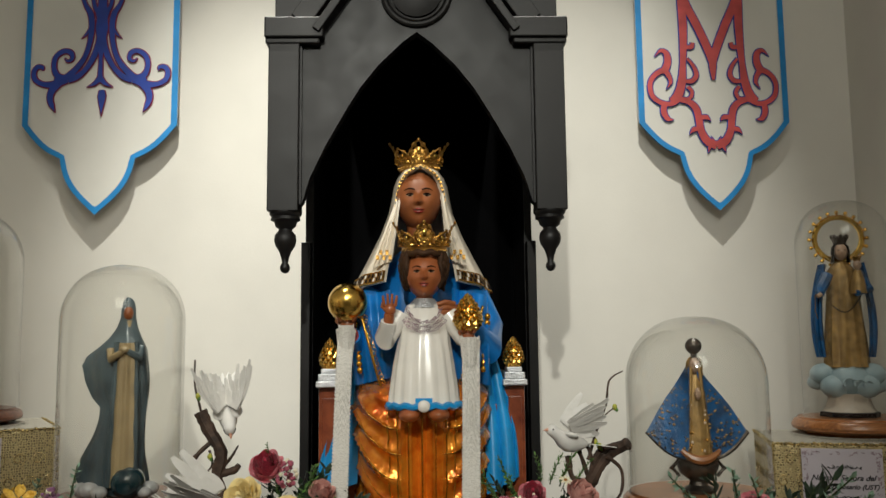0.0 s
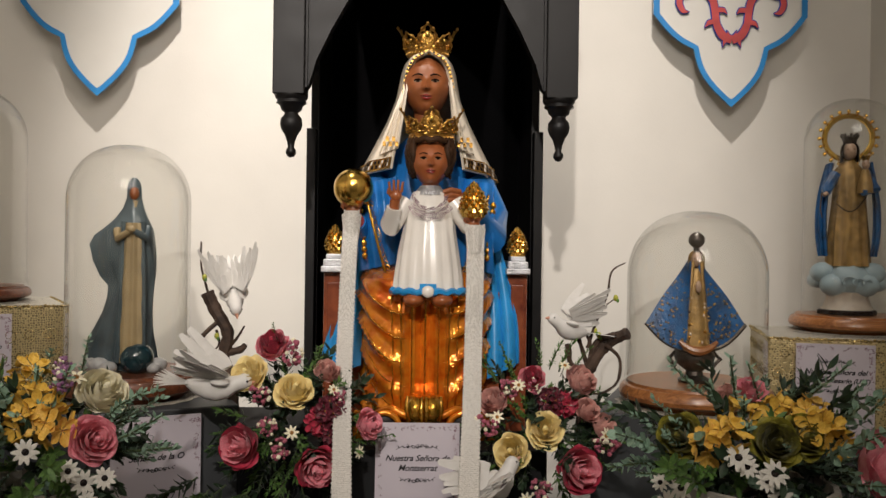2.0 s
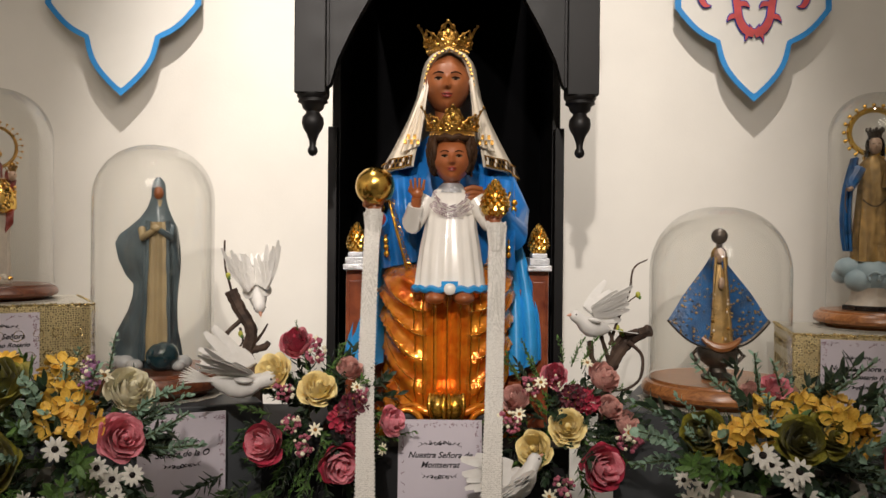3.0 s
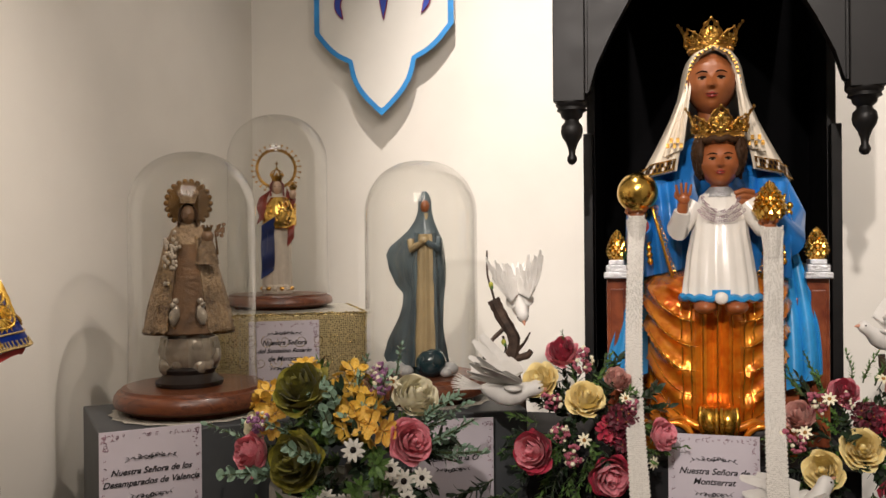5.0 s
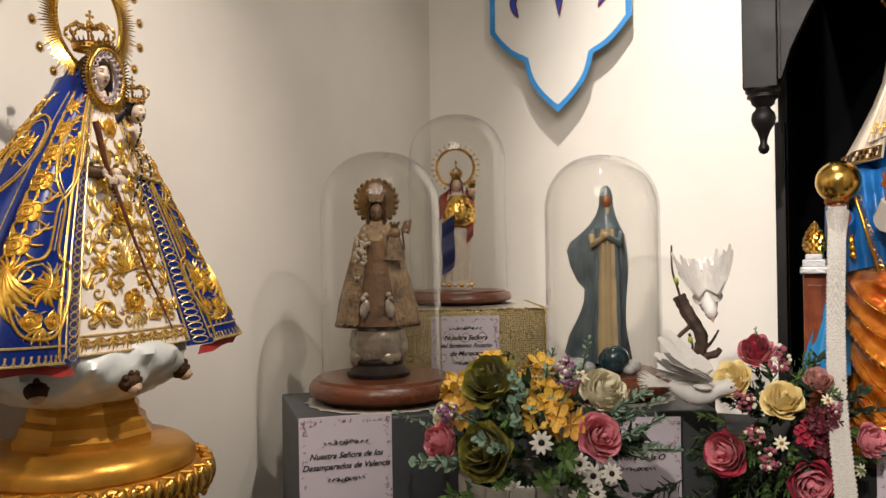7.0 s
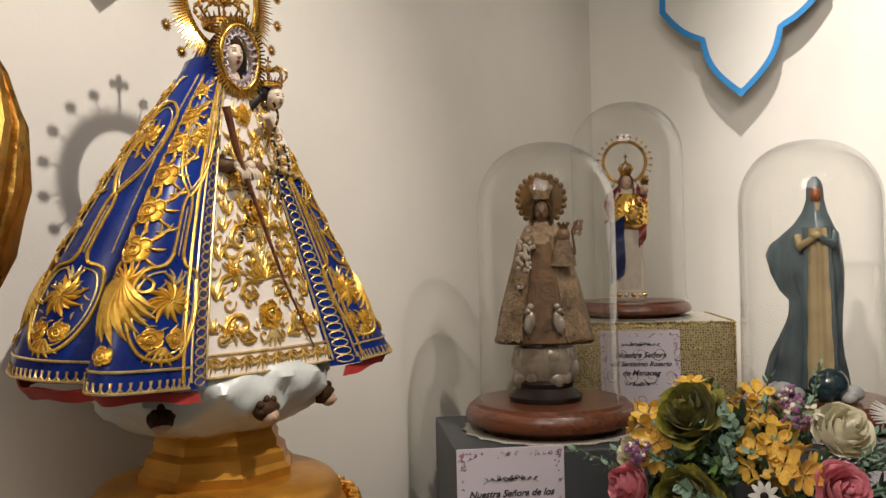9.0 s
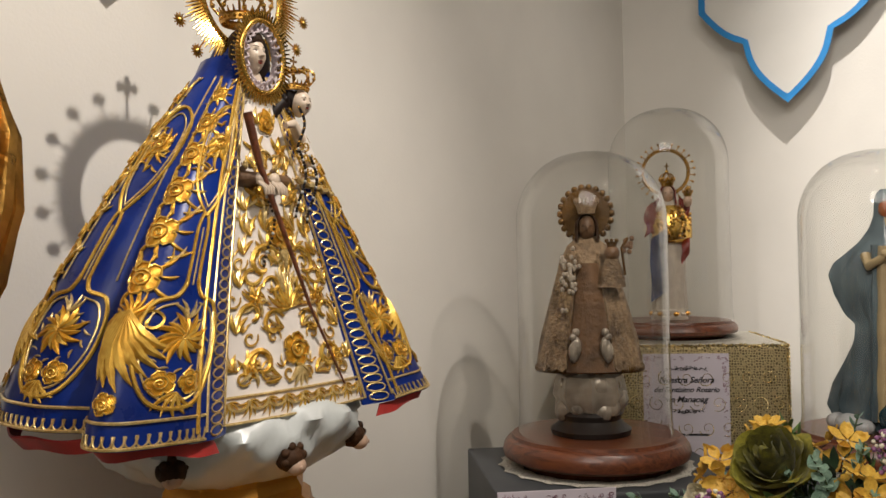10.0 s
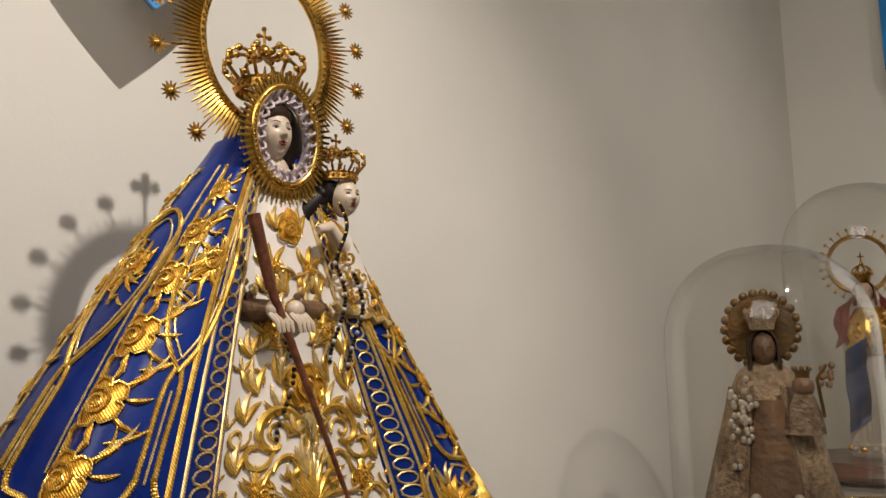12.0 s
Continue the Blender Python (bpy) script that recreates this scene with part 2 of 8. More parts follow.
class B:
    """Collects rings, tubes, balls and sheets into one mesh, with a material for each face."""

    def __init__(self):
        self.v, self.f, self.m, self.mats = [], [], [], []

    def add(self, vs, fs, m):
        if m not in self.mats:
            self.mats.append(m)
        k, i = len(self.v), self.mats.index(m)
        self.v += [tuple(p) for p in vs]
        self.f += [tuple(k + a for a in f) for f in fs]
        self.m += [i] * len(fs)
        return self

    def loft(self, rings, m, cap=True, closed=True):
        n, vs, fs = len(rings[0]), [p for r in rings for p in r], []
        for i in range(len(rings) - 1):
            for j in range(n if closed else n - 1):
                a, b = i * n + j, i * n + (j + 1) % n
                fs.append((a, b, b + n, a + n))
        if cap and closed:
            fs.append(tuple(reversed(range(n))))
            fs.append(tuple((len(rings) - 1) * n + j for j in range(n)))
        return self.add(vs, fs, m)

    def lathe(self, prof, c, m, n=28, sx=1, sy=1, fold=0, nf=0, phase=0, cap=True):
        rings = []
        for r, z in prof:
            rings.append([(c[0] + sx * r * (1 + fold * math.cos(nf * a + phase)) * math.cos(a), c[1] + sy * r * (1 + fold * math.cos(nf * a + phase)) * math.sin(a), c[2] + z)
                          for a in (2 * math.pi * j / n for j in range(n))])
        return self.loft(rings, m, cap)

    def ball(self, c, r, m, n=16, k=10):
        r = (r, r, r) if not isinstance(r, tuple) else r
        rings = []
        for i in range(k + 1):
            t = math.pi * (0.02 + 0.96 * i / k)
            rings.append([(c[0] + r[0] * math.sin(t) * math.cos(a), c[1] + r[1] * math.sin(t) * math.sin(a), c[2] - r[2] * math.cos(t)) for a in (2 * math.pi * j / n for j in range(n))])
        return self.loft(rings, m)

    def tube(self, pts, r, m, n=6, closed=False, flat=1.0):
        pts = [Vector(p) for p in pts]
        rs = r if isinstance(r, (list, tuple)) else [r] * len(pts)
        rings, up = [], None
        for i, p in enumerate(pts):
            a, b = pts[i - 1] if i or closed else p, pts[(i + 1) % len(pts)] if i + 1 < len(pts) or closed else p
            d = (b - a).normalized() if (b - a).length > 1e-9 else Vector((0, 0, 1))
            if up is None:
                up = d.orthogonal().normalized()
            up = (up - d * up.dot(d))
            up = up.normalized() if up.length > 1e-6 else d.orthogonal().normalized()
            s = d.cross(up)
            rings.append([p + rs[i] * (math.cos(t) * up * flat + math.sin(t) * s) for t in (2 * math.pi * j / n for j in range(n))])
        if closed:
            rings.append(rings[0])
        return self.loft(rings, m, not closed)

    def box(self, c, s, m, rz=0):
        mt = pose(*c, 0, 0, rz)
        vs = [mt @ Vector((x * s[0] / 2, y * s[1] / 2, z * s[2] / 2)) for x in (-1, 1) for y in (-1, 1) for z in (-1, 1)]
        return self.add(vs, [(0, 1, 3, 2), (4, 6, 7, 5), (0, 4, 5, 1), (2, 3, 7, 6), (0, 2, 6, 4), (1, 5, 7, 3)], m)

    def grid(self, fn, nu, nv, m, both=0.0):
        """A sheet fn(u, v), u and v from 0 to 1; both: thickness."""
        pts = [[Vector(fn(i / nu, j / nv)) for j in range(nv + 1)] for i in range(nu + 1)]
        vs = [p for row in pts for p in row]
        w = nv + 1
        fs = [(i * w + j, (i + 1) * w + j, (i + 1) * w + j + 1, i * w + j + 1) for i in range(nu) for j in range(nv)]
        if both:
            k, nrm = len(vs), []
            for i in range(nu + 1):
                for j in range(nv + 1):
                    du = pts[min(i + 1, nu)][j] - pts[max(i - 1, 0)][j]
                    dv = pts[i][min(j + 1, nv)] - pts[i][max(j - 1, 0)]
                    c = du.cross(dv)
                    nrm.append(c.normalized() if c.length > 1e-12 else Vector((0, 0, 1)))
            vs = vs + [p - both * q for p, q in zip(vs, nrm)]
            fs = fs + [tuple(k + a for a in reversed(f)) for f in fs]
            rim = [i * w for i in range(nu + 1)] + [nu * w + j for j in range(1, nv + 1)] + [i * w + nv for i in range(nu - 1, -1, -1)] + [j for j in range(nv - 1, 0, -1)]
            fs = fs + [(rim[i], k + rim[i], k + rim[(i + 1) % len(rim)], rim[(i + 1) % len(rim)]) for i in range(len(rim))]
        return self.add(vs, fs, m)

    def move(self, mt, start=0):
        self.v[start:] = [tuple(mt @ Vector(p)) for p in self.v[start:]]
        return self

    def mesh(self, name, smooth=True, angle=40):
        me = bpy.data.meshes.new(name)
        me.from_pydata(self.v, [], self.f)
        for m in self.mats:
            me.materials.append(m)
        me.polygons.foreach_set("material_index", self.m)
        bm = bmesh.new()
        bm.from_mesh(me)
        bmesh.ops.recalc_face_normals(bm, faces=bm.faces)
        bm.to_mesh(me)
        bm.free()
        if smooth:
            me.polygons.foreach_set("use_smooth", [True] * len(me.polygons))
            me.set_sharp_from_angle(angle=radians(angle))
        return me


def part(name, b, parent=None, label="", smooth=True, angle=40, bevel=0.0):
    """Links a collected mesh as one object, under a thing or a part if given."""
    ob = new(name, b.mesh(name, smooth, angle))
    if parent:
        ob.parent = parent
    if label:
        ob["label"] = label
    if bevel:
        md = ob.modifiers.new("bevel", "BEVEL")
        md.width, md.segments, md.limit_method = bevel, 2, "ANGLE"
    return ob


def thing(name, b, label, category, group="", kind="", **kw):
    return tagged(part(name, b, **kw), label, category, group, kind)


def empty(name, m, label, category, group=""):
    ob = new(name)
    ob.matrix_world = m
    ob.empty_display_size = 0.05
    return tagged(ob, label, category, group)


def arc(c, r, a0, a1, n, ax="xz"):
    out = []
    for i in range(n + 1):
        a = radians(a0 + (a1 - a0) * i / n)
        u, w = r * math.cos(a), r * math.sin(a)
        out.append((c[0] + u, c[1], c[2] + w) if ax == "xz" else (c[0], c[1] + u, c[2] + w) if ax == "yz" else (c[0] + u, c[1] + w, c[2]))
    return out


# ---- room ----
BACK, LEFT0, LEFT1, RIGHT = 2.19, -1.225, -1.275, 1.1
thing("floor", B().box((0, -0.6, -0.05), (6, 7, 0.1), M_FLOOR), "grey stone floor of the shrine room", "floor", kind="structure", smooth=False)
thing("ceiling", B().box((0, -0.6, 3.65), (6, 7, 0.1), M_CEIL), "off-white painted ceiling", "ceiling", kind="structure", smooth=False)
thing("wall_back", B().box((-0.1, BACK + 0.06, 1.8), (2.9, 0.12, 3.6), M_WALL), "off-white painted plaster wall behind the altar", "wall", kind="structure", smooth=False)


def left_wall(z0, z1, t=0.12):
    a, b = (LEFT0 - (LEFT0 - LEFT1) / -2.19 * 1.0, -1.0), (LEFT1, BACK)
    vs = [(x, y, z) for z in (z0, z1) for x, y in (a, b, (b[0] - t, b[1]), (a[0] - t, a[1]))]
    return B().add(vs, [(0, 1, 2, 3), (7, 6, 5, 4), (0, 4, 5, 1), (1, 5, 6, 2), (2, 6, 7, 3), (3, 7, 4, 0)], M_WALL)


thing("wall_left", left_wall(0, 3.6), "off-white painted plaster side wall", "wall", kind="structure", smooth=False)
thing("wall_right", B().box((RIGHT + 0.06, 0.6, 1.8), (0.12, 3.2, 3.6), M_WALL), "off-white painted plaster side wall", "wall", kind="structure", smooth=False)
thing("wall_front", B().box((0, -3.0, 1.8), (6, 0.12, 3.6), M_WALL), "off-white wall behind the viewer", "wall", kind="structure", smooth=False)
thing("wall_west", B().box((-2.6, -1.6, 1.8), (0.12, 3.0, 3.6), M_WALL), "off-white wall of the room behind", "wall", kind="structure", smooth=False)
thing("wall_east", B().box((2.6, -1.6, 1.8), (0.12, 3.0, 3.6), M_WALL), "off-white wall of the room behind", "wall", kind="structure", smooth=False)

# ---- gothic canopy and niche ----
CX, FY = -0.05, 1.64
canopy = empty("gothic_canopy", pose(CX, FY, 0), "black painted wooden gothic canopy with pointed arch and turned pendants", "canopy")


def arch_z(x):
    x = abs(x)
    pts = [(0, 2.117), (0.03, 2.094), (0.076, 2.049), (0.112, 2.003), (0.143, 1.952), (0.18, 1.886), (0.21, 1.823), (0.224, 1.775), (0.24, 1.76)]
    for (a, za), (b, zb) in zip(pts, pts[1:]):
        if x <= b:
            return za + (zb - za) * (x - a) / (b - a)
    return 1.76


def gable_z(x):
    return 2.10 + 1.47 * max(0, 0.2 - abs(x))


xs = sorted({round(s * v, 4) for s in (-1, 1) for v in (0, 0.015, 0.03, 0.05, 0.076, 0.095, 0.112, 0.128, 0.143, 0.162, 0.18, 0.196, 0.21, 0.218, 0.224, 0.232)})
b = B()
b.loft([[(x, y, z) for y, z in ((0.0, arch_z(x)), (0.03, arch_z(x)), (0.03, gable_z(x)), (0.0, gable_z(x)))] for x in xs], M_BLACK)
part("arch_panel", b, canopy, smooth=True, angle=20)
for s in (-1, 1):
    b = B().box((s * 0.26, 0.012, 1.925), (0.06, 0.06, 0.34), M_BLACK)
    part("pillar", b, canopy, smooth=False, bevel=0.002)
    b = B().box((s * 0.2275, -0.002, 1.935), (0.004, 0.012, 0.33), M_BLACK)
    part("bead", b, canopy, smooth=False)
    b = B().box((s * 0.24, 0.01, 2.118), (0.115, 0.075, 0.042), M_BLACK).box((s * 0.243, 0.012, 2.092), (0.106, 0.066, 0.012), M_BLACK)
    part("ledge", b, canopy, smooth=False, bevel=0.003)
    b = B().box((s * 0.247, 0.012, 2.17), (0.062, 0.06, 0.065), M_BLACK)
    part("block", b, canopy, smooth=False, bevel=0.002)
    b = B().lathe([(0.031, 0), (0.031, -0.006), (0.027, -0.01), (0.029, -0.016), (0.022, -0.02), (0.02, -0.028), (0.013, -0.034), (0.014, -0.038), (0.02, -0.045), (0.0215, -0.056), (0.019, -0.066), (0.012, -0.077),
                   (0.0075, -0.09), (0.006, -0.1), (0.0095, -0.106), (0.0098, -0.112), (0.006, -0.118), (0.001, -0.12)], (s * 0.258, 0.012, 1.757), M_BLACK, 24)
    part("pendant", b, canopy, smooth=True, angle=50)
    # raking moulding of the gable, in two steps
    p0, p1 = Vector((s * 0.186, 0, 2.103)), Vector((0, 0, 2.103 + 0.186 * 1.47))
    for w, y0, off in ((0.042, -0.026, 0.03), (0.016, -0.034, 0.005)):
        nrm = Vector((s * 0.827, 0, 0.562)) * off
        wv = Vector((s * 0.827, 0, 0.562)) * w
        a, c = p0 + nrm, p1 + nrm
        vs = [q + Vector((0, y, 0)) for y in (y0, 0.012) for q in (a, c, c + wv, a + wv)]
        part("gable_moulding", B().add(vs, [(0, 1, 2, 3), (7, 6, 5, 4), (0, 4, 5, 1), (1, 5, 6, 2), (2, 6, 7, 3), (3, 7, 4, 0)], M_BLACK), canopy, smooth=False, bevel=0.002)
    b = B().box((s * 0.262, 0.27, 2.03), (0.02, 0.5, 0.2), M_BLACK)
    part("hood_side", b, canopy, smooth=False)
b = B()
for r, w, d in ((0.066, 0.006, 0.012), (0.056, 0.004, 0.008)):
    b.tube([(r * math.cos(a), -d * 0.3, 2.196 + r * math.sin(a)) for a in (2 * math.pi * k / 40 for k in range(40))], w, M_BLACK, 8, closed=True)
b.lathe([(0.05, 0.0), (0.05, 0.006), (0.03, 0.012), (0.001, 0.016)], (0, 0, 0), M_BLACK, 32)
k = len(b.v) - 32 * 4
b.move(pose(0, 0, 2.196) @ pose(0, 0, 0, 90), k)
part("roundel", b, canopy)
for s in (-1, 1):
    vs = [(s * x, y, z + dz) for dz in (0, 0.015) for x, z in ((0.19, 2.115), (0.0, 2.39)) for y in (0.03, 0.52)]
    part("roof_board", B().add(vs, [(0, 1, 3, 2), (4, 6, 7, 5), (0, 4, 5, 1), (2, 3, 7, 6), (0, 2, 6, 4), (1, 5, 7, 3)], M_BLACK), canopy, smooth=False)
niche = empty("niche", pose(CX, 0, 0), "matt black wooden niche standing against the wall", "niche")
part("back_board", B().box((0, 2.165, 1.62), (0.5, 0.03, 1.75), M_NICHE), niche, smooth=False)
for s in (-1, 1):
    part("side_board", B().box((s * 0.246, 2.03, 1.62), (0.018, 0.24, 1.75), M_BLACK), niche, smooth=False, bevel=0.0015)
    part("side_lip", B().box((s * 0.249, 1.985, 1.227), (0.02, 0.23, 0.995), M_BLACK), niche, smooth=False, bevel=0.0015)

# ---- banners ----


def outline(s, n=10):
    """Half the banner's lower outline, from the straight edge to the tip, with its centre at 0 and its tip at z 0."""
    pts = [(0.197, 1.0), (0.197, 0.234)]
    for i in range(n + 1):
        t = i / n
        pts.append((0.197 - 0.102 * t, 0.234 - 0.088 * t - 0.014 * math.sin(math.pi * t)))
    for i in range(1, n + 1):
        t = i / n
        pts.append((0.095 * (1 - t) + 0.022 * math.sin(math.pi * t), 0.146 - 0.146 * t))
    return [(s * x, z) for x, z in pts]


def banner(name, m, label, motif):
    """A painted hanging banner, bowed a little away from its wall."""
    ob = empty(name, m, label, "banner", "wall banners")

    def bow(x, z):
        return -0.008 * math.cos(x * 7) - 0.008 * math.exp(-z * 6)
    L, R = outline(-1), outline(1)
    cols = 10
    b = B()
    rows = []
    for (lx, lz), (rx, rz) in zip(L, R):
        row = []
        for k in range(cols + 1):
            x = lx + (rx - lx) * k / cols
            row.append((x, bow(x, lz), lz))
        rows.append(row)
    k = len(rows[0])
    front = [p for r in rows for p in r]
    fs = [(i * k + j, i * k + j + 1, (i + 1) * k + j + 1, (i + 1) * k + j) for i in range(len(rows) - 1) for j in range(k - 1)]
    b.add(front, fs, M_BANNER)
    b.add([(x, y + 0.004, z) for x, y, z in front], [tuple(reversed(f)) for f in fs], M_BANNER)
    part("cloth", b, ob)
    b = B()
    for side in (L, R):
        ins = []
        for i, (x, z) in enumerate(side):
            if i < 2:
                ox, oz = x * (1 - 0.0155 / 0.197), z
            elif i == len(side) - 1:
                ox, oz = 0.0, 0.02
            else:
                d = (Vector(side[i + 1]) - Vector(side[i - 1])).normalized() * 0.0135
                d = Vector((-d.y, d.x)) if -d.y * x < 0 else Vector((d.y, -d.x))
                ox, oz = x + d.x, z + d.y
                ox = max(0.0, ox) if x > 0 else min(0.0, ox)
            ins.append((ox, oz))
        vs = [(x, bow(x, z) - 0.003, z) for x, z in side] + [(x, bow(x, z) - 0.003, z) for x, z in ins]
        n = len(side)
        b.add(vs, [(i, i + 1, n + i + 1, n + i) for i in range(n - 1)], M_BBLUE)
        b.add([(x, y + 0.0045, z) for x, y, z in vs], [(i, n + i, n + i + 1, i + 1) for i in range(n - 1)], M_BBLUE)
    part("border", b, ob, "bright blue painted border")
    b = B()
    for inner, outer, pts, ws in motif:
        for mt_, grow, dy in ((outer, 0.0, 0.0035), (inner, -0.0028, 0.0055)):
            sm = smooth_line(pts, 6)
            wn = [max(0.0002, interp(ws, i / (len(sm) - 1)) + grow) for i in range(len(sm))]
            lr = []
            for i, p in enumerate(sm):
                a, c = sm[max(0, i - 1)], sm[min(len(sm) - 1, i + 1)]
                d = Vector((c[0] - a[0], c[1] - a[1]))
                d = d.normalized() if d.length > 1e-9 else Vector((1, 0))
                lr.append(((p[0] - d.y * wn[i], p[1] + d.x * wn[i]), (p[0] + d.y * wn[i], p[1] - d.x * wn[i])))
            vs = [(q[0], bow(q[0], q[1]) - dy, q[1]) for pr in lr for q in pr]
            b.add(vs, [(2 * i, 2 * i + 1, 2 * i + 3, 2 * i + 2) for i in range(len(lr) - 1)], mt_)
    part("monogram", b, ob, "painted scrolled monogram")
    part("hanger", B().tube([(-0.21, 0.03, 1.0), (0.21, 0.03, 1.0)], 0.008, M_BLACK, 10).box((0, 0.042, 1.0), (0.03, 0.026, 0.03), M_BLACK), ob)
    return ob


def interp(ws, t):
    k = t * (len(ws) - 1)
    i = min(int(k), len(ws) - 2)
    return ws[i] + (ws[i + 1] - ws[i]) * (k - i)


def smooth_line(pts, n):
    """Catmull-Rom through points of any dimension."""
    out = []
    P = [Vector(p) for p in pts]
    for i in range(len(P) - 1):
        a, b_, c, d = P[max(0, i - 1)], P[i], P[i + 1], P[min(len(P) - 1, i + 2)]
        for k in range(n):
            t = k / n
            out.append(tuple(0.5 * ((2 * b_) + (c - a) * t + (2 * a - 5 * b_ + 4 * c - d) * t * t + (3 * b_ - a - 3 * c + d) * t ** 3)))
    out.append(tuple(P[-1]))
    return out


def mirrored(items):
    return items + [(i, o, [(-x, z) for x, z in p], w) for i, o, p, w in items]


def curl(c, r0, r1, a0, a1, n=9):
    return [(c[0] + (r0 + (r1 - r0) * i / n) * math.cos(radians(a0 + (a1 - a0) * i / n)), c[1] + (r0 + (r1 - r0) * i / n) * math.sin(radians(a0 + (a1 - a0) * i / n))) for i in range(n + 1)]


BM, RM = (M_MBLUE, M_MDRED), (M_MRED, M_MBLUE)
AVE = mirrored([
    (*BM, [(0.0763, 0.651), (0.0475, 0.561), (0.0302, 0.528), (0.0259, 0.494), (0.0302, 0.449), (0.0417, 0.411), (0.0619, 0.381), (0.0878, 0.357), (0.1165, 0.347)], [0.0072, 0.0072, 0.0101, 0.0101, 0.0087, 0.0087, 0.0101, 0.0116, 0.0116]),  # stem
    (*BM, [(0.0849, 0.353), (0.1165, 0.341), (0.1453, 0.341), (0.1669, 0.354), (0.1712, 0.374), (0.1626, 0.387), (0.1496, 0.386), (0.1482, 0.377)], [0.0116, 0.0116, 0.0087, 0.0087, 0.0087, 0.0087, 0.0072, 0.0029]),  # scroll
    (*BM, [(0.0878, 0.354), (0.1094, 0.363), (0.1194, 0.384), (0.118, 0.408), (0.1065, 0.423), (0.0906, 0.429), (0.0763, 0.423), (0.0734, 0.408), (0.0849, 0.402), (0.0935, 0.411)], [0.0116, 0.0101, 0.0087, 0.0087, 0.0087, 0.0087, 0.0087, 0.0072, 0.0058, 0.0022]),  # curl
    (*BM, [(0.1065, 0.342), (0.1223, 0.324), (0.1266, 0.303), (0.1209, 0.285), (0.1108, 0.266)], [0.0116, 0.0116, 0.0101, 0.0087, 0.0012]),  # tail
    (*BM, [(0.0302, 0.489), (0.0388, 0.474), (0.0532, 0.461)], [0.0058, 0.0058, 0.0012]),  # spur
    (*BM, [(0.0302, 0.651), (0.023, 0.561), (0.0115, 0.531), (0.0043, 0.494), (0.0072, 0.456), (0.0158, 0.419), (0.0345, 0.384), (0.059, 0.36), (0.082, 0.351)], [0.0072, 0.0072, 0.0087, 0.0087, 0.0087, 0.0101, 0.0087, 0.0101, 0.0101]),  # inner
    (*BM, [(-0.0, 0.357), (0.0144, 0.341), (0.0345, 0.332)], [0.0101, 0.0072, 0.0012]),  # foot
]) + [(*BM, [(0.0, 0.6), (0.0, 0.53), (0.0, 0.49), (0.0, 0.45), (0.0, 0.41), (0.0, 0.365), (0.0, 0.345)], [0.012, 0.015, 0.019, 0.012, 0.0072, 0.0087, 0.011]),
      (*BM, [(0.006, 0.325), (0.006, 0.309), (0.006, 0.292), (0.006, 0.255)], [0.0085, 0.013, 0.01, 0.001])]
MARY = mirrored([
    (*RM, [(0.0798, 0.74), (0.0753, 0.557), (0.0739, 0.496), (0.0753, 0.435), (0.0783, 0.389), (0.0827, 0.343), (0.0931, 0.308), (0.1123, 0.289)], [0.0133, 0.0133, 0.0133, 0.0119, 0.0104, 0.0133, 0.0148, 0.0104]),  # leg
    (*RM, [(0.0975, 0.648), (0.065, 0.554), (0.0384, 0.496), (0.0133, 0.435), (0.0, 0.392)], [0.0133, 0.0133, 0.0133, 0.0133, 0.0119]),  # vee
    (*RM, [(0.0901, 0.298), (0.1123, 0.283), (0.1388, 0.286), (0.161, 0.305), (0.1654, 0.336), (0.1536, 0.359), (0.13, 0.372), (0.1167, 0.359), (0.1123, 0.34), (0.1241, 0.321)], [0.0119, 0.0089, 0.0089, 0.0089, 0.0089, 0.0089, 0.0104, 0.0089, 0.0074, 0.0012]),  # scroll
    (*RM, [(0.13, 0.366), (0.1182, 0.392), (0.1196, 0.417), (0.1344, 0.426), (0.1521, 0.409)], [0.0119, 0.0119, 0.0104, 0.0074, 0.0012]),  # leaf
    (*RM, [(0.13, 0.283), (0.1329, 0.261), (0.1226, 0.242), (0.1064, 0.24)], [0.0104, 0.0104, 0.0089, 0.0012]),  # tail
    (*RM, [(0.0724, 0.435), (0.0547, 0.435), (0.0502, 0.447)], [0.0074, 0.0089, 0.0074]),  # knob
    (*RM, [(0.0665, 0.404), (0.0502, 0.382), (0.0443, 0.359), (0.0561, 0.343), (0.0768, 0.343)], [0.0059, 0.0074, 0.0089, 0.0089, 0.0074]),  # loop
    (*RM, [(0.0679, 0.328), (0.0576, 0.313), (0.065, 0.296), (0.0842, 0.296)], [0.0074, 0.0074, 0.0074, 0.0059]),  # eye
    (*RM, [(0.0901, 0.295), (0.065, 0.286), (0.0487, 0.268), (0.0428, 0.239), (0.0384, 0.209), (0.0236, 0.182), (0.0, 0.17)], [0.0104, 0.0104, 0.0119, 0.0119, 0.0119, 0.0133, 0.0133]),  # arc
    (*RM, [(0.0384, 0.245), (0.0222, 0.245), (0.0118, 0.234)], [0.0089, 0.0089, 0.0012]),  # barb
    (*RM, [(0.0399, 0.215), (0.0576, 0.213), (0.0694, 0.199)], [0.0089, 0.0089, 0.0012]),  # barb
    (*RM, [(0.0162, 0.173), (0.0236, 0.15)], [0.0104, 0.0012]),  # barb
    (*RM, [(0.0059, 0.179), (0.0133, 0.196)], [0.0074, 0.0012]),  # barb
]) + [(*RM, [(0.0, 0.42), (0.0, 0.38), (0.0, 0.346)], [0.0115, 0.012, 0.006])]
banner("wall_banner", pose(-0.868, 2.158, 1.832), "white wall banner with blue border and dark blue scrolled monogram", AVE)
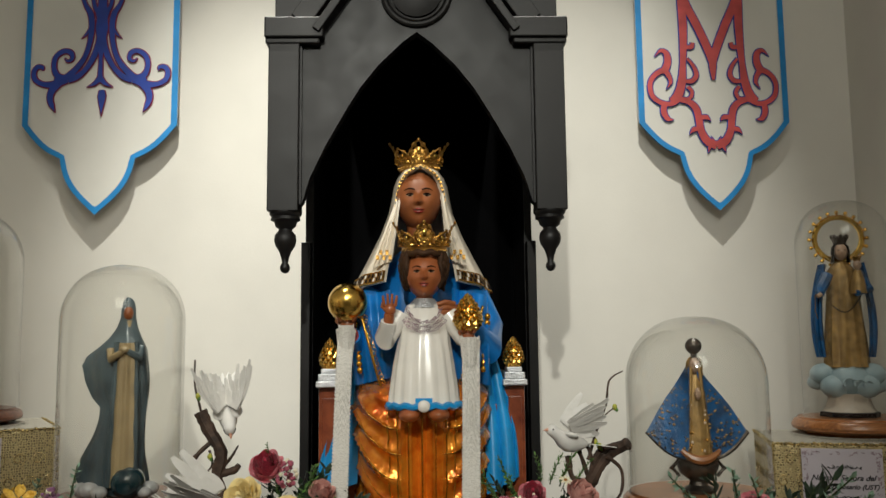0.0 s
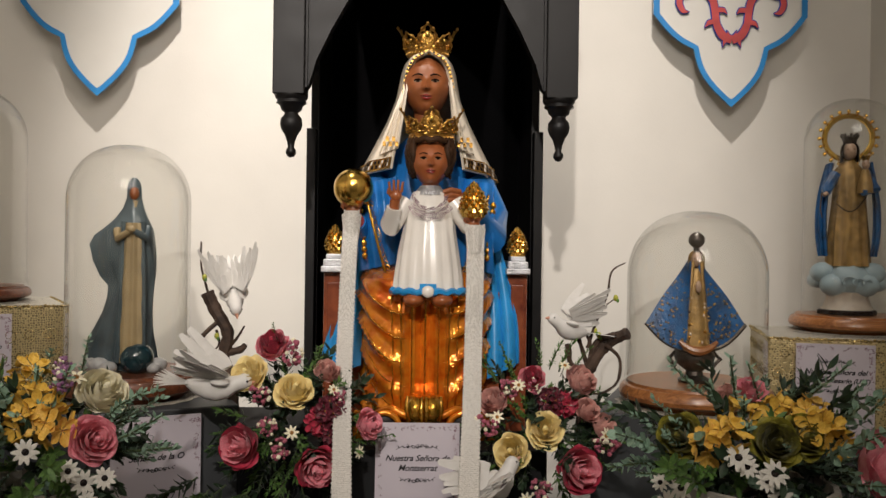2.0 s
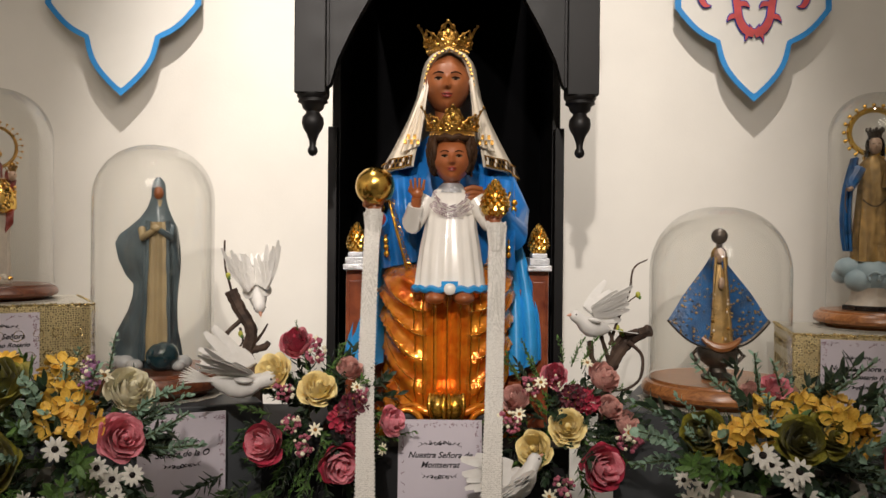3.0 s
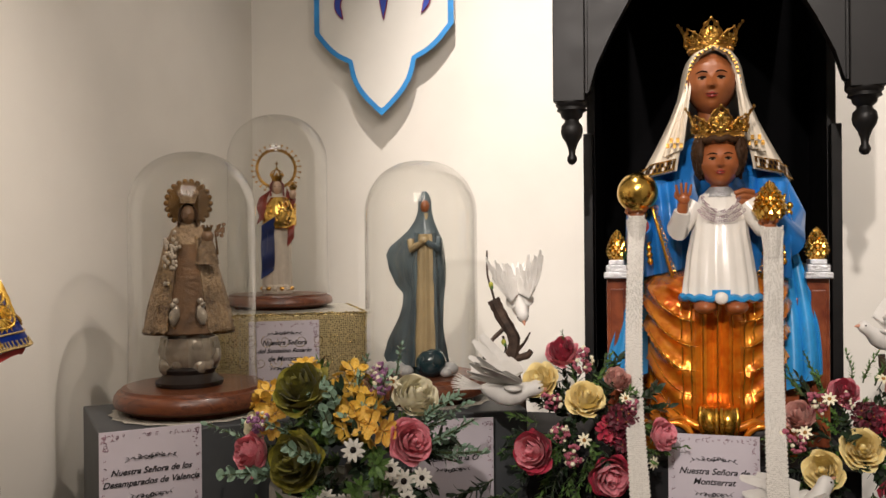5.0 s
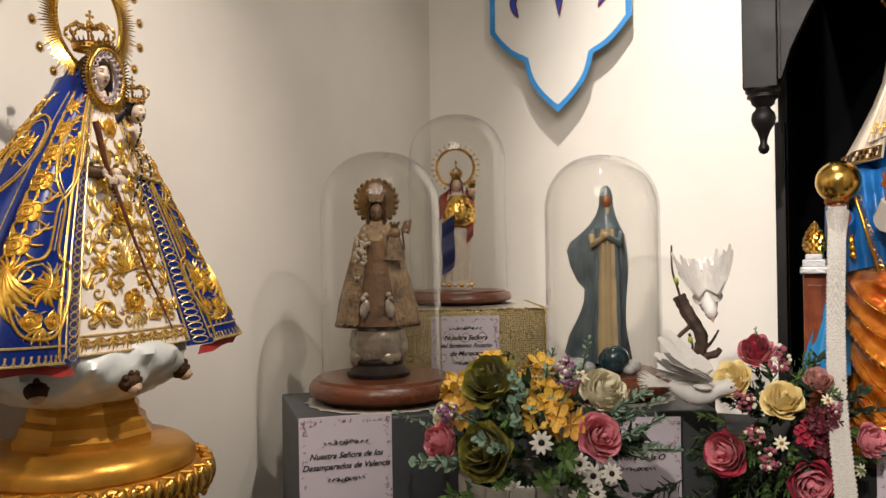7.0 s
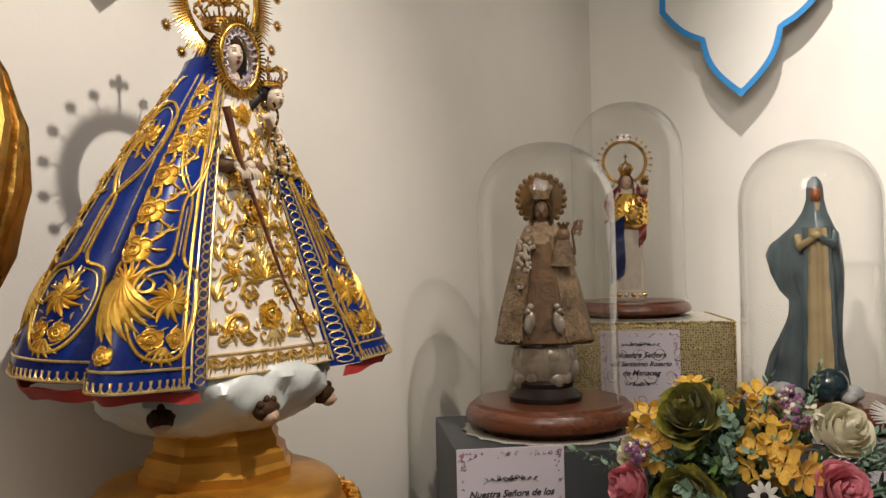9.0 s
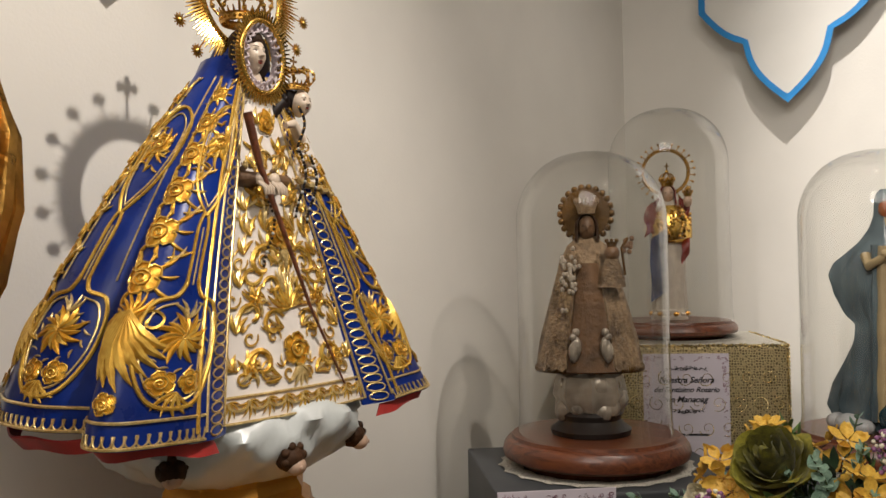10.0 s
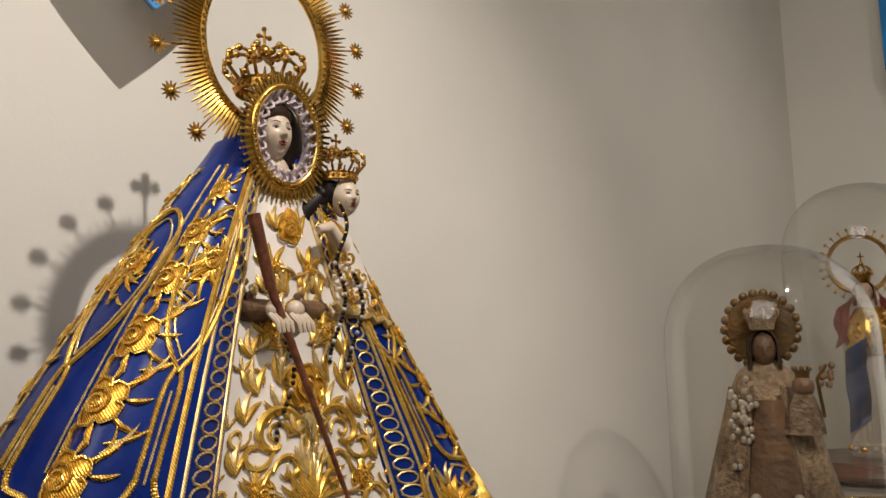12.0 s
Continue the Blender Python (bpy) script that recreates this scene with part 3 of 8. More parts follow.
banner("wall_banner", pose(0.72, 2.158, 1.832), "white wall banner with blue border and red scrolled monogram", MARY)
banner("wall_banner", pose(-1.197, 0.752, 1.843, 0, 0, 90), "white wall banner with blue border on the side wall", MARY)

# ---- plinths, boxes and cards ----


def plinth(name, x, y, top, w, d, rz, m=None, label="grey painted display plinth", cat="plinth"):
    return thing(name, B().box((0, 0, top / 2), (w, d, top), m or M_PLINTH).move(pose(x, y, 0, 0, 0, rz)), label, cat, "display plinths", smooth=False, bevel=0.003)


plinth("plinth", -0.935, 1.33, 1.196, 0.34, 0.30, 43)
plinth("plinth", -0.60, 1.66, 1.172, 0.33, 0.30, 24)
plinth("plinth", 0.50, 1.70, 1.16, 0.36, 0.32, -22)
plinth("plinth", -0.05, 1.80, 1.10, 0.46, 0.50, 0, M_CLOTH, "black cloth-covered plinth under the seated statue")
plinth("plinth", -0.57, 1.08, 0.985, 0.3, 0.3, 30)
plinth("plinth", 0.42, 1.12, 0.985, 0.3, 0.3, -20)
plinth("plinth", -0.36, 1.69, 1.13, 0.17, 0.2, 0, M_CLOTH, "black cloth-covered plinth behind the flowers")
plinth("plinth", -0.29, 1.46, 0.96, 0.3, 0.26, 0, M_CLOTH, "black cloth-covered plinth under the flowers")
plinth("plinth", 0.19, 1.46, 0.96, 0.3, 0.26, 0, M_CLOTH, "black cloth-covered plinth under the flowers")


def lace_box(x, y, z0, z1, w, d, rz, label):
    """A box covered with gold glitter lace, with a braid along its top edges, on a grey plinth."""
    ob = empty("lace_box", pose(x, y, z0, 0, 0, rz), label, "box", "gold lace boxes")
    h = z1 - z0
    part("body", B().box((0, 0, h / 2), (w, d, h), M_GOLDLACE), ob, smooth=False, bevel=0.004)
    part("lid_cloth", B().box((0, 0, h + 0.0015), (w * 0.97, d * 0.97, 0.003), M_SILVERCLOTH), ob, smooth=False)
    rnd = random.Random(3)
    b = B()
    for a, c in (((-w / 2, -d / 2), (w / 2, -d / 2)), ((w / 2, -d / 2), (w / 2, d / 2)), ((-w / 2, -d / 2), (-w / 2, d / 2))):
        n = 46
        for i in range(n):
            t = (i + 0.5) / n
            b.ball((a[0] + (c[0] - a[0]) * t, a[1] + (c[1] - a[1]) * t, h + rnd.uniform(-0.001, 0.002)), (0.0042, 0.0042, 0.0036), M_GOLDBRAID, 6, 4)
    for sx in (-1, 1):
        for i in range(30):
            b.ball((sx * w / 2, -d / 2, h * i / 30), (0.0034, 0.0034, 0.004), M_GOLDBRAID, 6, 4)
    tagged(part("braid", b, ob, "sparkling gold braid edging"), kind="stuff")
    # scrolled lace relief on the front and the side faces
    b = B()
    for face in range(3):
        fw = w if face == 0 else d
        for i in range(int(fw / 0.036)):
            for j in range(int(h / 0.045)):
                u, v = -fw / 2 + 0.02 + i * 0.036 + (0.016 if j % 2 else 0), 0.022 + j * 0.045
                if u > fw / 2 - 0.012:
                    continue
                pts = [(u + p[0], v + p[1]) for p in curl((0, 0), 0.015, 0.003, 40 * i, 40 * i + 480, 14)]
                P = [(p[0], -d / 2 - 0.001, p[1]) if face == 0 else ((-w / 2 - 0.001) if face == 1 else (w / 2 + 0.001), p[0], p[1]) for p in pts]
                b.tube(P, 0.0011, M_GOLDBRAID, 4)
    tagged(part("lace_relief", b, ob), kind="stuff")
    plinth("plinth", x, y, z0, w * 1.02, d * 1.02, rz)
    return ob


lace_box(-1.02, 1.835, 1.12, 1.335, 0.36, 0.30, 30, "box covered with gold glitter lace, under a domed statuette")
lace_box(0.885, 1.875, 1.10, 1.287, 0.36, 0.28, -14, "box covered with gold glitter lace, under a domed statuette")


def text(body, size, parent, m):
    cu = bpy.data.curves.new("text", "FONT")
    cu.body, cu.size, cu.align_x, cu.align_y, cu.shear, cu.extrude, cu.offset = body, size, "CENTER", "CENTER", 0.35, 0.0002, 0.00028
    cu.materials.append(M_INK)
    ob = new("text", cu)
    ob.parent = parent
    ob.matrix_basis = m
    return ob


def flourish(b, z, flip, w=0.036):
    """A scrolled ornament: two long curls meeting in the middle, with leaves."""
    for s in (-1, 1):
        pts = smooth_line([(0, z), (s * w * 0.25, z + flip * 0.005), (s * w * 0.5, z + flip * 0.001), (s * w * 0.8, z + flip * 0.003), (s * w * 1.1, z - flip * 0.003)], 5)
        b.tube([(p[0], -0.0028, p[1]) for p in pts], [0.0011 - 0.0008 * i / len(pts) for i in range(len(pts))], M_INK, 4, flat=0.5)
        for cx, r, a in ((0.22, 0.0045, 0), (0.5, 0.004, 120), (0.05, 0.004, 60)):
            pts = curl((s * w * cx, z + flip * 0.004), r, 0.0008, a, a + 320 * s, 10)
            b.tube([(p[0], -0.0028, p[1]) for p in pts], 0.0007, M_INK, 4, flat=0.5)
        for cx in (0.4, 0.66, 0.9):
            b.tube([(s * w * cx, -0.0028, z), (s * w * (cx + 0.06), -0.0028, z + flip * 0.004), (s * w * (cx + 0.15), -0.0028, z + flip * 0.005)], [0.0003, 0.0012, 0.0002], M_INK, 4, flat=0.5)


def card(m, lines, label, bar=True, w=0.152, h=0.212, small=None):
    ob = empty("name_card", m, label, "card", "name cards")
    part("sheet", B().box((0, 0, h / 2), (w, 0.003, h), M_CARD), ob, smooth=False)
    rnd = random.Random(len(label))
    b = B()
    for k in range(150):
        side = rnd.randrange(4)
        t = rnd.random() ** 1.6 * 0.5
        t = t if rnd.random() < 0.5 else 1 - t
        x, z = (w * (t - 0.5) * 0.94, h * 0.955) if side == 0 else (w * (t - 0.5) * 0.94, h * 0.045) if side == 1 else (-w * 0.45, h * (0.04 + 0.92 * t)) if side == 2 else (w * 0.45, h * (0.04 + 0.92 * t))
        x, z = x + rnd.gauss(0, 0.0022), z + rnd.gauss(0, 0.0022)
        a = rnd.uniform(0, 360)
        pts = curl((x, z), rnd.uniform(0.002, 0.004), 0.0006, a, a + rnd.choice((-1, 1)) * rnd.uniform(120, 300), 5)
        b.tube([(max(-w * 0.49, min(w * 0.49, p[0])), -0.0019, max(0.002, min(h - 0.002, p[1]))) for p in pts], [0.0003, 0.0009, 0.0007, 0.0005, 0.0003, 0.0003], M_CARDORN, 4, flat=0.5)
    tagged(part("border_print", b, ob, "mauve printed floral border"), kind="stuff")
    n = len(lines)
    zc, lh = h * 0.66, 0.0175
    for zf, up, wf in ((zc + lh * (n / 2) + 0.009, 1, 0.036), (zc - lh * (n / 2) - 0.009, -1, 0.03)):
        b = B()
        flourish(b, zf, up, wf)
        part("flourish", b, ob, "black printed scroll ornament")
    for i, s in enumerate(lines):
        text(s, 0.0152 if len(s) < 20 else 0.0132, ob, pose(0, -0.0022, zc + lh * ((n - 1) / 2 - i), 90))
    if small:
        text(small, 0.0115, ob, pose(0, -0.0022, h * 0.24, 90))
    b = B()
    if bar:
        for x, l in ((-0.021, 0.034), (0.02, 0.036)):
            b.box((x, -0.0019, h * (0.24 if not small else 0.2)), (l, 0.0008, 0.0036 if not small else 0.0012), M_INK)
        part("line_of_writing", b, ob, smooth=False)
    return ob


card(pose(-0.056, 1.535, 0.938, -5), ["Nuestra Señora de", "Montserrat"], "white printed name card with black script leaning before the seated statue", small="Altar of Our Lady of Montserrat")
card(pose(-0.902, 1.152, 0.992, 0, 0, 43), ["Nuestra Señora de los", "Desamparados de Valencia"], "white printed name card fixed to a grey plinth")
card(pose(-0.515, 1.515, 0.952, 0, 0, 24), ["Nuestra Señora", "Señora de la O"][1:], "white printed name card fixed to a grey plinth behind flowers")
card(pose(0.405, 1.578, 0.948, 0, 0, -22), ["Nuestra Señora", "de Lagos-M"], "white printed name card fixed to a grey plinth behind flowers")
card(pose(-0.945, 1.705, 1.13, 0, 0, 30), ["Nuestra Señora", "del Santisimo Rosario", "de Manaoag"], "white printed name card leaning on a gold lace box", h=0.192)
card(pose(0.80, 1.741, 1.085, 0, 0, -14), ["Nuestra Señora del", "Santisimo Rosario (UST)"], "white printed name card leaning on a gold lace box", h=0.195)

# ---- glass domes on turned bases ----


def dome(x, y, z0, r, top, rw, m, bottom, label_b, rz=0):
    h = top - z0
    hs = h - r * 0.95
    pr = [(r * 1.03, 0), (r * 1.01, 0.02), (r, hs * 0.5), (r, hs)]
    for i in range(1, 13):
        a = math.pi / 2 * i / 12
        pr.append((max(0.0006, r * math.cos(a) ** 0.86), hs + r * 0.95 * math.sin(a)))
    b = B().lathe(pr, (0, 0, 0), M_GLASS, 56, cap=False)
    thing("glass_dome", b.move(pose(x, y, z0)), "clear glass bell dome with soft reflections over a statuette", "glass dome", "glass domes", smooth=True, angle=180)
    t = z0 - bottom
    b = B().lathe([(rw * 0.78, 0), (rw * 0.8, t * 0.16), (rw * 0.9, t * 0.22), (rw * 0.985, t * 0.34), (rw, t * 0.5), (rw * 0.985, t * 0.7), (rw * 0.95, t * 0.84), (rw * 0.9, t * 0.88), (rw * 0.89, t * 0.99), (0.001, t)], (0, 0, 0), m, 56)
    thing("wooden_base", b.move(pose(x, y, bottom, 0, 0, rz)), label_b, "wooden base", "dome bases", smooth=True, angle=30)
    b = B()
    b.lathe([(rw * 0.82, 0.0012), (rw * 0.9, 0.001), (rw * 1.0, 0.0018), (rw * 1.03, 0.0008)], (0, 0, 0), M_SILVERCLOTH, 60, fold=0.03, nf=20, cap=False)
    return thing("lace_doily", b.move(pose(x, y, bottom)), "thin silver lace doily under a wooden base", "doily", "lace doilies", smooth=True)


dome(-0.94, 1.335, 1.243, 0.109, 1.652, 0.135, M_REDWOOD, 1.197, "reddish-brown turned round wooden base under a glass dome")
dome(-0.617, 1.66, 1.224, 0.114, 1.656, 0.133, M_REDWOOD, 1.173, "reddish-brown turned round wooden base under a glass dome")
dome(0.497, 1.70, 1.208, 0.136, 1.548, 0.15, M_LIGHTWOOD, 1.161, "orange-brown turned round wooden base under a glass dome")
dome(-1.027, 1.845, 1.374, 0.117, 1.797, 0.128, M_REDWOOD, 1.339, "reddish-brown turned round wooden base on a gold lace box")
dome(0.913, 1.91, 1.33, 0.1, 1.815, 0.128, M_LIGHTWOOD, 1.291, "orange-brown turned round wooden base on a gold lace box", 40)

# ---- statuettes ----
M_TEAL = mat("grey_blue_glaze", (0.1, 0.135, 0.15), 0.28, 0, 0.3, 26, coat=0.4, second=(0.03, 0.045, 0.055))
M_TAN = mat("tan_glaze", (0.4, 0.3, 0.16), 0.35, 0, 0.12, 40, coat=0.3)
M_STONE = mat("pale_glaze", (0.5, 0.5, 0.5), 0.35, 0, 0.15, 50, coat=0.3)
M_TEALBALL = mat("dark_teal_glaze", (0.01, 0.045, 0.06), 0.12, 0, 0.2, 30, coat=0.6)
M_FLESH = mat("pale_painted_flesh", (0.5, 0.34, 0.24), 0.4, 0, 0.06, 60)
M_BEIGE = mat("beige_brocade", (0.38, 0.26, 0.15), 0.55, 0, 0.2, 150, 0.9, 260, second=(0.085, 0.048, 0.022))
M_BROWN = mat("brown_brocade", (0.16, 0.085, 0.04), 0.5, 0, 0.25, 60, 0.5, 150)
M_BRONZE = mat("brown_gold_halo", (0.17, 0.09, 0.028), 0.4, 0.7, 0.2, 80, 0.3, 200)
M_PEARL = mat("silvered_cloud", (0.42, 0.36, 0.29), 0.32, 0.3, 0.2, 60, 0.3, 120)
M_NAVY = mat("navy_paint", (0.012, 0.03, 0.14), 0.35, 0, 0.2, 40, coat=0.3)
M_CREAMROBE = mat("cream_robe_paint", (0.55, 0.48, 0.4), 0.4, 0, 0.12, 50)
M_CRIMSON = mat("crimson_paint", (0.25, 0.03, 0.02), 0.4, 0, 0.2, 50)
M_SKYBLUE = mat("patterned_blue_mantle", (0.015, 0.14, 0.4), 0.36, 0, 0.3, 45, 0.3, 160, second=(0.012, 0.03, 0.07))
M_PEWTER = mat("dark_pewter", (0.12, 0.1, 0.085), 0.38, 0.7, 0.25, 80, 0.4, 160)
M_CLOUD = mat("pale_blue_cloud", (0.36, 0.47, 0.52), 0.45, 0, 0.1, 30, coat=0.1)
M_GOLDROBE = mat("antique_gold_robe", (0.42, 0.26, 0.09), 0.42, 0.4, 0.25, 70, 0.3, 140)
M_IVORY = mat("ivory_face_paint", (0.66, 0.54, 0.42), 0.35, 0, 0.04, 60)


def ring_pts(cx, cy, z, rx, ry, n=28, fold=0.0, nf=9, ph=0.0):
    return [(cx + rx * (1 + fold * math.cos(nf * a + ph)) * math.cos(a), cy + ry * (1 + fold * math.cos(nf * a + ph)) * math.sin(a), z) for a in (2 * math.pi * j / n for j in range(n))]


def robe(b, rows, m, n=36, fold=0.05, nf=11):
    """A draped body: rows of (z, cx, cy, rx, ry), folds fading upwards."""
    z0, z1 = rows[0][0], rows[-1][0]
    b.loft([ring_pts(cx, cy, z, rx, ry, n, fold * (1.15 - (z - z0) / (z1 - z0)), nf, 2.0 * (z - z0) / (z1 - z0)) for z, cx, cy, rx, ry in rows], m)


def small_head(b, c, r, skin, veil):
    b.ball(c, (r * 0.82, r * 0.9, r * 1.1), skin, 14, 10)
    b.ball((c[0], c[1] - r * 0.86, c[2] - r * 0.1), (r * 0.13, r * 0.2, r * 0.28), skin, 6, 6)
    for s in (-1, 1):
        b.ball((c[0] + s * r * 0.32, c[1] - r * 0.76, c[2] + r * 0.16), (r * 0.16, r * 0.08, r * 0.07), M_DARK, 6, 4)
    if veil:
        vs = [[(c[0] + r * k * math.sin(math.radians(a)), c[1] + 0.1 * r - r * k * 0.95 * math.cos(math.radians(a)), c[2] + r * z) for a in range(48, 313, 12)] for z, k in ((-1.3, 1.15), (-0.6, 1.08), (0, 1.12), (0.6, 1.02), (1.05, 0.7), (1.28, 0.2))]
        b.loft(vs, veil, cap=False, closed=False)


def halo_ring(b, c, r, m, stars=20, w=0.004, ray=0.012):
    b.tube([(c[0] + r * math.cos(a), c[1], c[2] + r * math.sin(a)) for a in (2 * math.pi * k / 36 for k in range(36))], w, m, 6, closed=True)
    for k in range(stars):
        a = 2 * math.pi * k / stars + math.pi / 2
        d = (math.cos(a), math.sin(a))
        b.tube([(c[0] + d[0] * r, c[1], c[2] + d[1] * r), (c[0] + d[0] * (r + ray), c[1], c[2] + d[1] * (r + ray))], w * 0.3, m, 4)
        b.ball((c[0] + d[0] * (r + ray), c[1], c[2] + d[1] * (r + ray)), w * 0.75, m, 6, 5)


def mini_crown(b, c, r, m):
    b.lathe([(r * 0.8, 0), (r * 0.85, r * 0.35), (r * 1.05, r * 0.9), (r * 0.98, r * 0.85), (r * 0.75, r * 0.3)], c, m, 20, cap=False)
    for k in range(8):
        a = 2 * math.pi * k / 8
        b.ball((c[0] + r * math.cos(a), c[1] + r * math.sin(a), c[2] + r * 1.1), (r * 0.2, r * 0.2, r * 0.32), m, 6, 5)


# woman in a wind-blown cloak, standing on a globe
b = B()
CLOAK = [(0.004, -0.066, 0.042, 0.042), (0.04, -0.077, 0.041, 0.043), (0.075, -0.069, 0.038, 0.041), (0.107, -0.058, 0.035, 0.038), (0.14, -0.046, 0.037, 0.036), (0.165, -0.043, 0.04, 0.034), (0.18, -0.058, 0.042, 0.034), (0.21, -0.073, 0.042, 0.034),
         (0.236, -0.08, 0.04, 0.033), (0.252, -0.072, 0.038, 0.031), (0.27, -0.056, 0.036, 0.029), (0.29, -0.034, 0.027, 0.02), (0.31, -0.0205, 0.019, 0.0165), (0.33, -0.0135, 0.0145, 0.0142), (0.35, -0.0128, 0.0138, 0.0142), (0.362, -0.0095, 0.0105, 0.011), (0.369, -0.004, 0.004, 0.005)]


def cloak_ring(z, xl, xr, ry, n=72):
    out = []
    for k in range(n):
        a = 2 * math.pi * k / n
        w = 0.12 * max(0, 1 - z / 0.31)
        f = 1 + 1.2 * w * (1 - 2 * abs(math.sin(4 * a + 9 * z))) + 0.55 * w * math.cos(15 * a - 12 * z)
        h = (xr if math.cos(a) > 0 else -xl) * f
        out.append((h * math.cos(a) + 0.0, ry * f * math.sin(a) * (1 - 0.35 * max(0, -math.cos(a)) * (z > 0.17)), z - 0.012 * max(0, -math.cos(a)) * (0.02 < z < 0.26) * math.sin(9 * a) * 0.5))
    return out


b.loft([cloak_ring(*r) for r in CLOAK], M_TEAL)
b.grid(lambda u, v: (0.004 + (u - 0.5) * (0.044 - 0.014 * v), -0.046 + 0.012 * v - 0.007 * math.cos((u - 0.5) * 3) + 0.0016 * math.cos(u * 16), 0.02 + 0.262 * v), 16, 14, M_TAN, 0.004)
for sx in (-1, 1):
    b.tube([(0.004 + sx * (0.024 - 0.007 * v), -0.045 + 0.013 * v, 0.02 + 0.262 * v + 0.002 * math.sin(v * 20)) for v in (i / 12 for i in range(13))], [0.0045 + 0.0012 * math.sin(i * 1.7) for i in range(13)], M_TEAL, 8)
b.ball((0.002, -0.0105, 0.338), (0.0092, 0.0088, 0.0135), M_SKIN, 14, 10)
b.ball((0.002, -0.0192, 0.336), (0.0013, 0.0018, 0.0034), M_SKIN, 6, 5)
for sx in (-1, 1):
    b.ball((0.002 + sx * 0.0036, -0.018, 0.3405), (0.0018, 0.001, 0.0009), M_DARK, 6, 4)
b.lathe([(0.0085, 0), (0.0075, 0.02)], (0.003, -0.008, 0.305), M_TAN, 12)
b.tube([(-0.026, -0.024, 0.268), (-0.022, -0.04, 0.252), (0.0, -0.048, 0.266)], [0.008, 0.0075, 0.0055], M_TAN, 10)
b.tube([(0.028, -0.018, 0.272), (0.027, -0.036, 0.254), (0.008, -0.048, 0.267)], [0.009, 0.008, 0.0055], M_TEAL, 10)
b.ball((0.003, -0.05, 0.27), (0.009, 0.006, 0.007), M_TAN, 10, 6)
b.ball((0.014, -0.036, 0.027), 0.031, M_TEALBALL, 24, 14)
for x, y, r in ((-0.055, -0.03, 0.02), (-0.035, -0.045, 0.016), (-0.07, -0.01, 0.018), (0.05, -0.02, 0.018), (0.045, -0.045, 0.013)):
    b.ball((x, y, r * 0.7), (r, r * 0.9, r * 0.75), M_STONE, 12, 8)
thing("statuette", b.move(pose(-0.607, 1.655, 1.2245, 0, 0, 10)), "glazed statuette of a woman in a blown grey-blue cloak", "statuette", "domed statuettes")

# brocade-robed figure with a toothed disc halo, on a cloud and dark socle
b = B()
b.lathe([(0.062, 0), (0.064, 0.008), (0.055, 0.014), (0.047, 0.022), (0.05, 0.03), (0.044, 0.036)], (0, 0, 0), M_DARK, 36)
rnd = random.Random(8)
for k in range(26):
    a = k * 2.4
    b.ball((0.04 * math.cos(a), 0.034 * math.sin(a), 0.055 + 0.02 * math.sin(k * 1.7)), rnd.uniform(0.014, 0.022), M_PEARL, 8, 6)
b.lathe([(0.045, 0.036), (0.056, 0.06), (0.05, 0.088)], (0, 0, 0), M_PEARL, 24, fold=0.06, nf=8)
b.loft([ring_pts(0, 0.0, z, rx, ry, 40, f, 16) for z, rx, ry, f in ((0.1, 0.082, 0.05, 0.03), (0.14, 0.076, 0.047, 0.03), (0.2, 0.06, 0.04, 0.02), (0.25, 0.046, 0.034, 0.01), (0.285, 0.032, 0.026, 0), (0.3, 0.014, 0.014, 0))], M_BEIGE)
b.grid(lambda u, v: ((u - 0.5) * (0.075 - 0.045 * v), -0.052 + 0.014 * v - 0.008 * math.cos((u - 0.5) * 3), 0.098 + 0.16 * v), 10, 10, M_BROWN, 0.003)
for s in (-1, 1):
    b.grid(lambda u, v, s=s: (s * (0.037 + 0.042 * u - (0.022 + 0.018 * u) * v), -0.055 + 0.028 * u + 0.016 * v, 0.1 + 0.17 * v + 0.003 * math.cos(u * 20)), 8, 12, M_BEIGE, 0.004)
    for z, x in ((0.135, 0.022), (0.128, 0.026)):
        b.ball((s * x, -0.06, z), (0.008, 0.006, 0.016), M_PEARL, 8, 6)
        b.ball((s * x, -0.06, z + 0.022), 0.006, M_PEARL, 8, 6)
for i in range(40):
    b.ball((rnd.gauss(-0.03, 0.008), -0.047, 0.235 + rnd.gauss(0, 0.02)), (0.0035, 0.004, 0.004), M_PEARL, 6, 4)
for i in range(120):
    z, a = rnd.uniform(0.11, 0.26), -math.pi * rnd.uniform(0.04, 0.96)
    k = (0.3 - z) / 0.2
    b.tube([(0.083 * k * math.cos(a) * 0.95 + p[0], -0.004 + 0.055 * k * math.sin(a) - 0.006, z + p[1]) for p in curl((0, 0), 0.004, 0.0008, 50 * i, 50 * i + 330, 6)], 0.0009, M_PEARL if i % 3 else M_BRONZE, 4)
for i in range(60):
    a = -math.pi * i / 59
    b.ball((0.083 * math.cos(a), 0.052 * math.sin(a), 0.1), (0.004, 0.004, 0.006), M_BRONZE, 6, 4)
small_head(b, (0.0, -0.012, 0.312), 0.017, M_BROWN, M_HAIR)
mini_crown(b, (0, -0.012, 0.334), 0.017, M_BEIGE)
b.ball((0.036, -0.045, 0.272), 0.012, M_BROWN, 10, 8)
mini_crown(b, (0.036, -0.045, 0.281), 0.009, M_BRONZE)
robe(b, [(0.222, 0.034, -0.04, 0.022, 0.014), (0.245, 0.035, -0.042, 0.018, 0.012), (0.265, 0.036, -0.044, 0.01, 0.009)], M_BEIGE, 20, 0.05, 7)
b.tube([(0.055, -0.05, 0.24), (0.05, -0.052, 0.28), (0.06, -0.052, 0.295)], 0.002, M_BRONZE, 5)
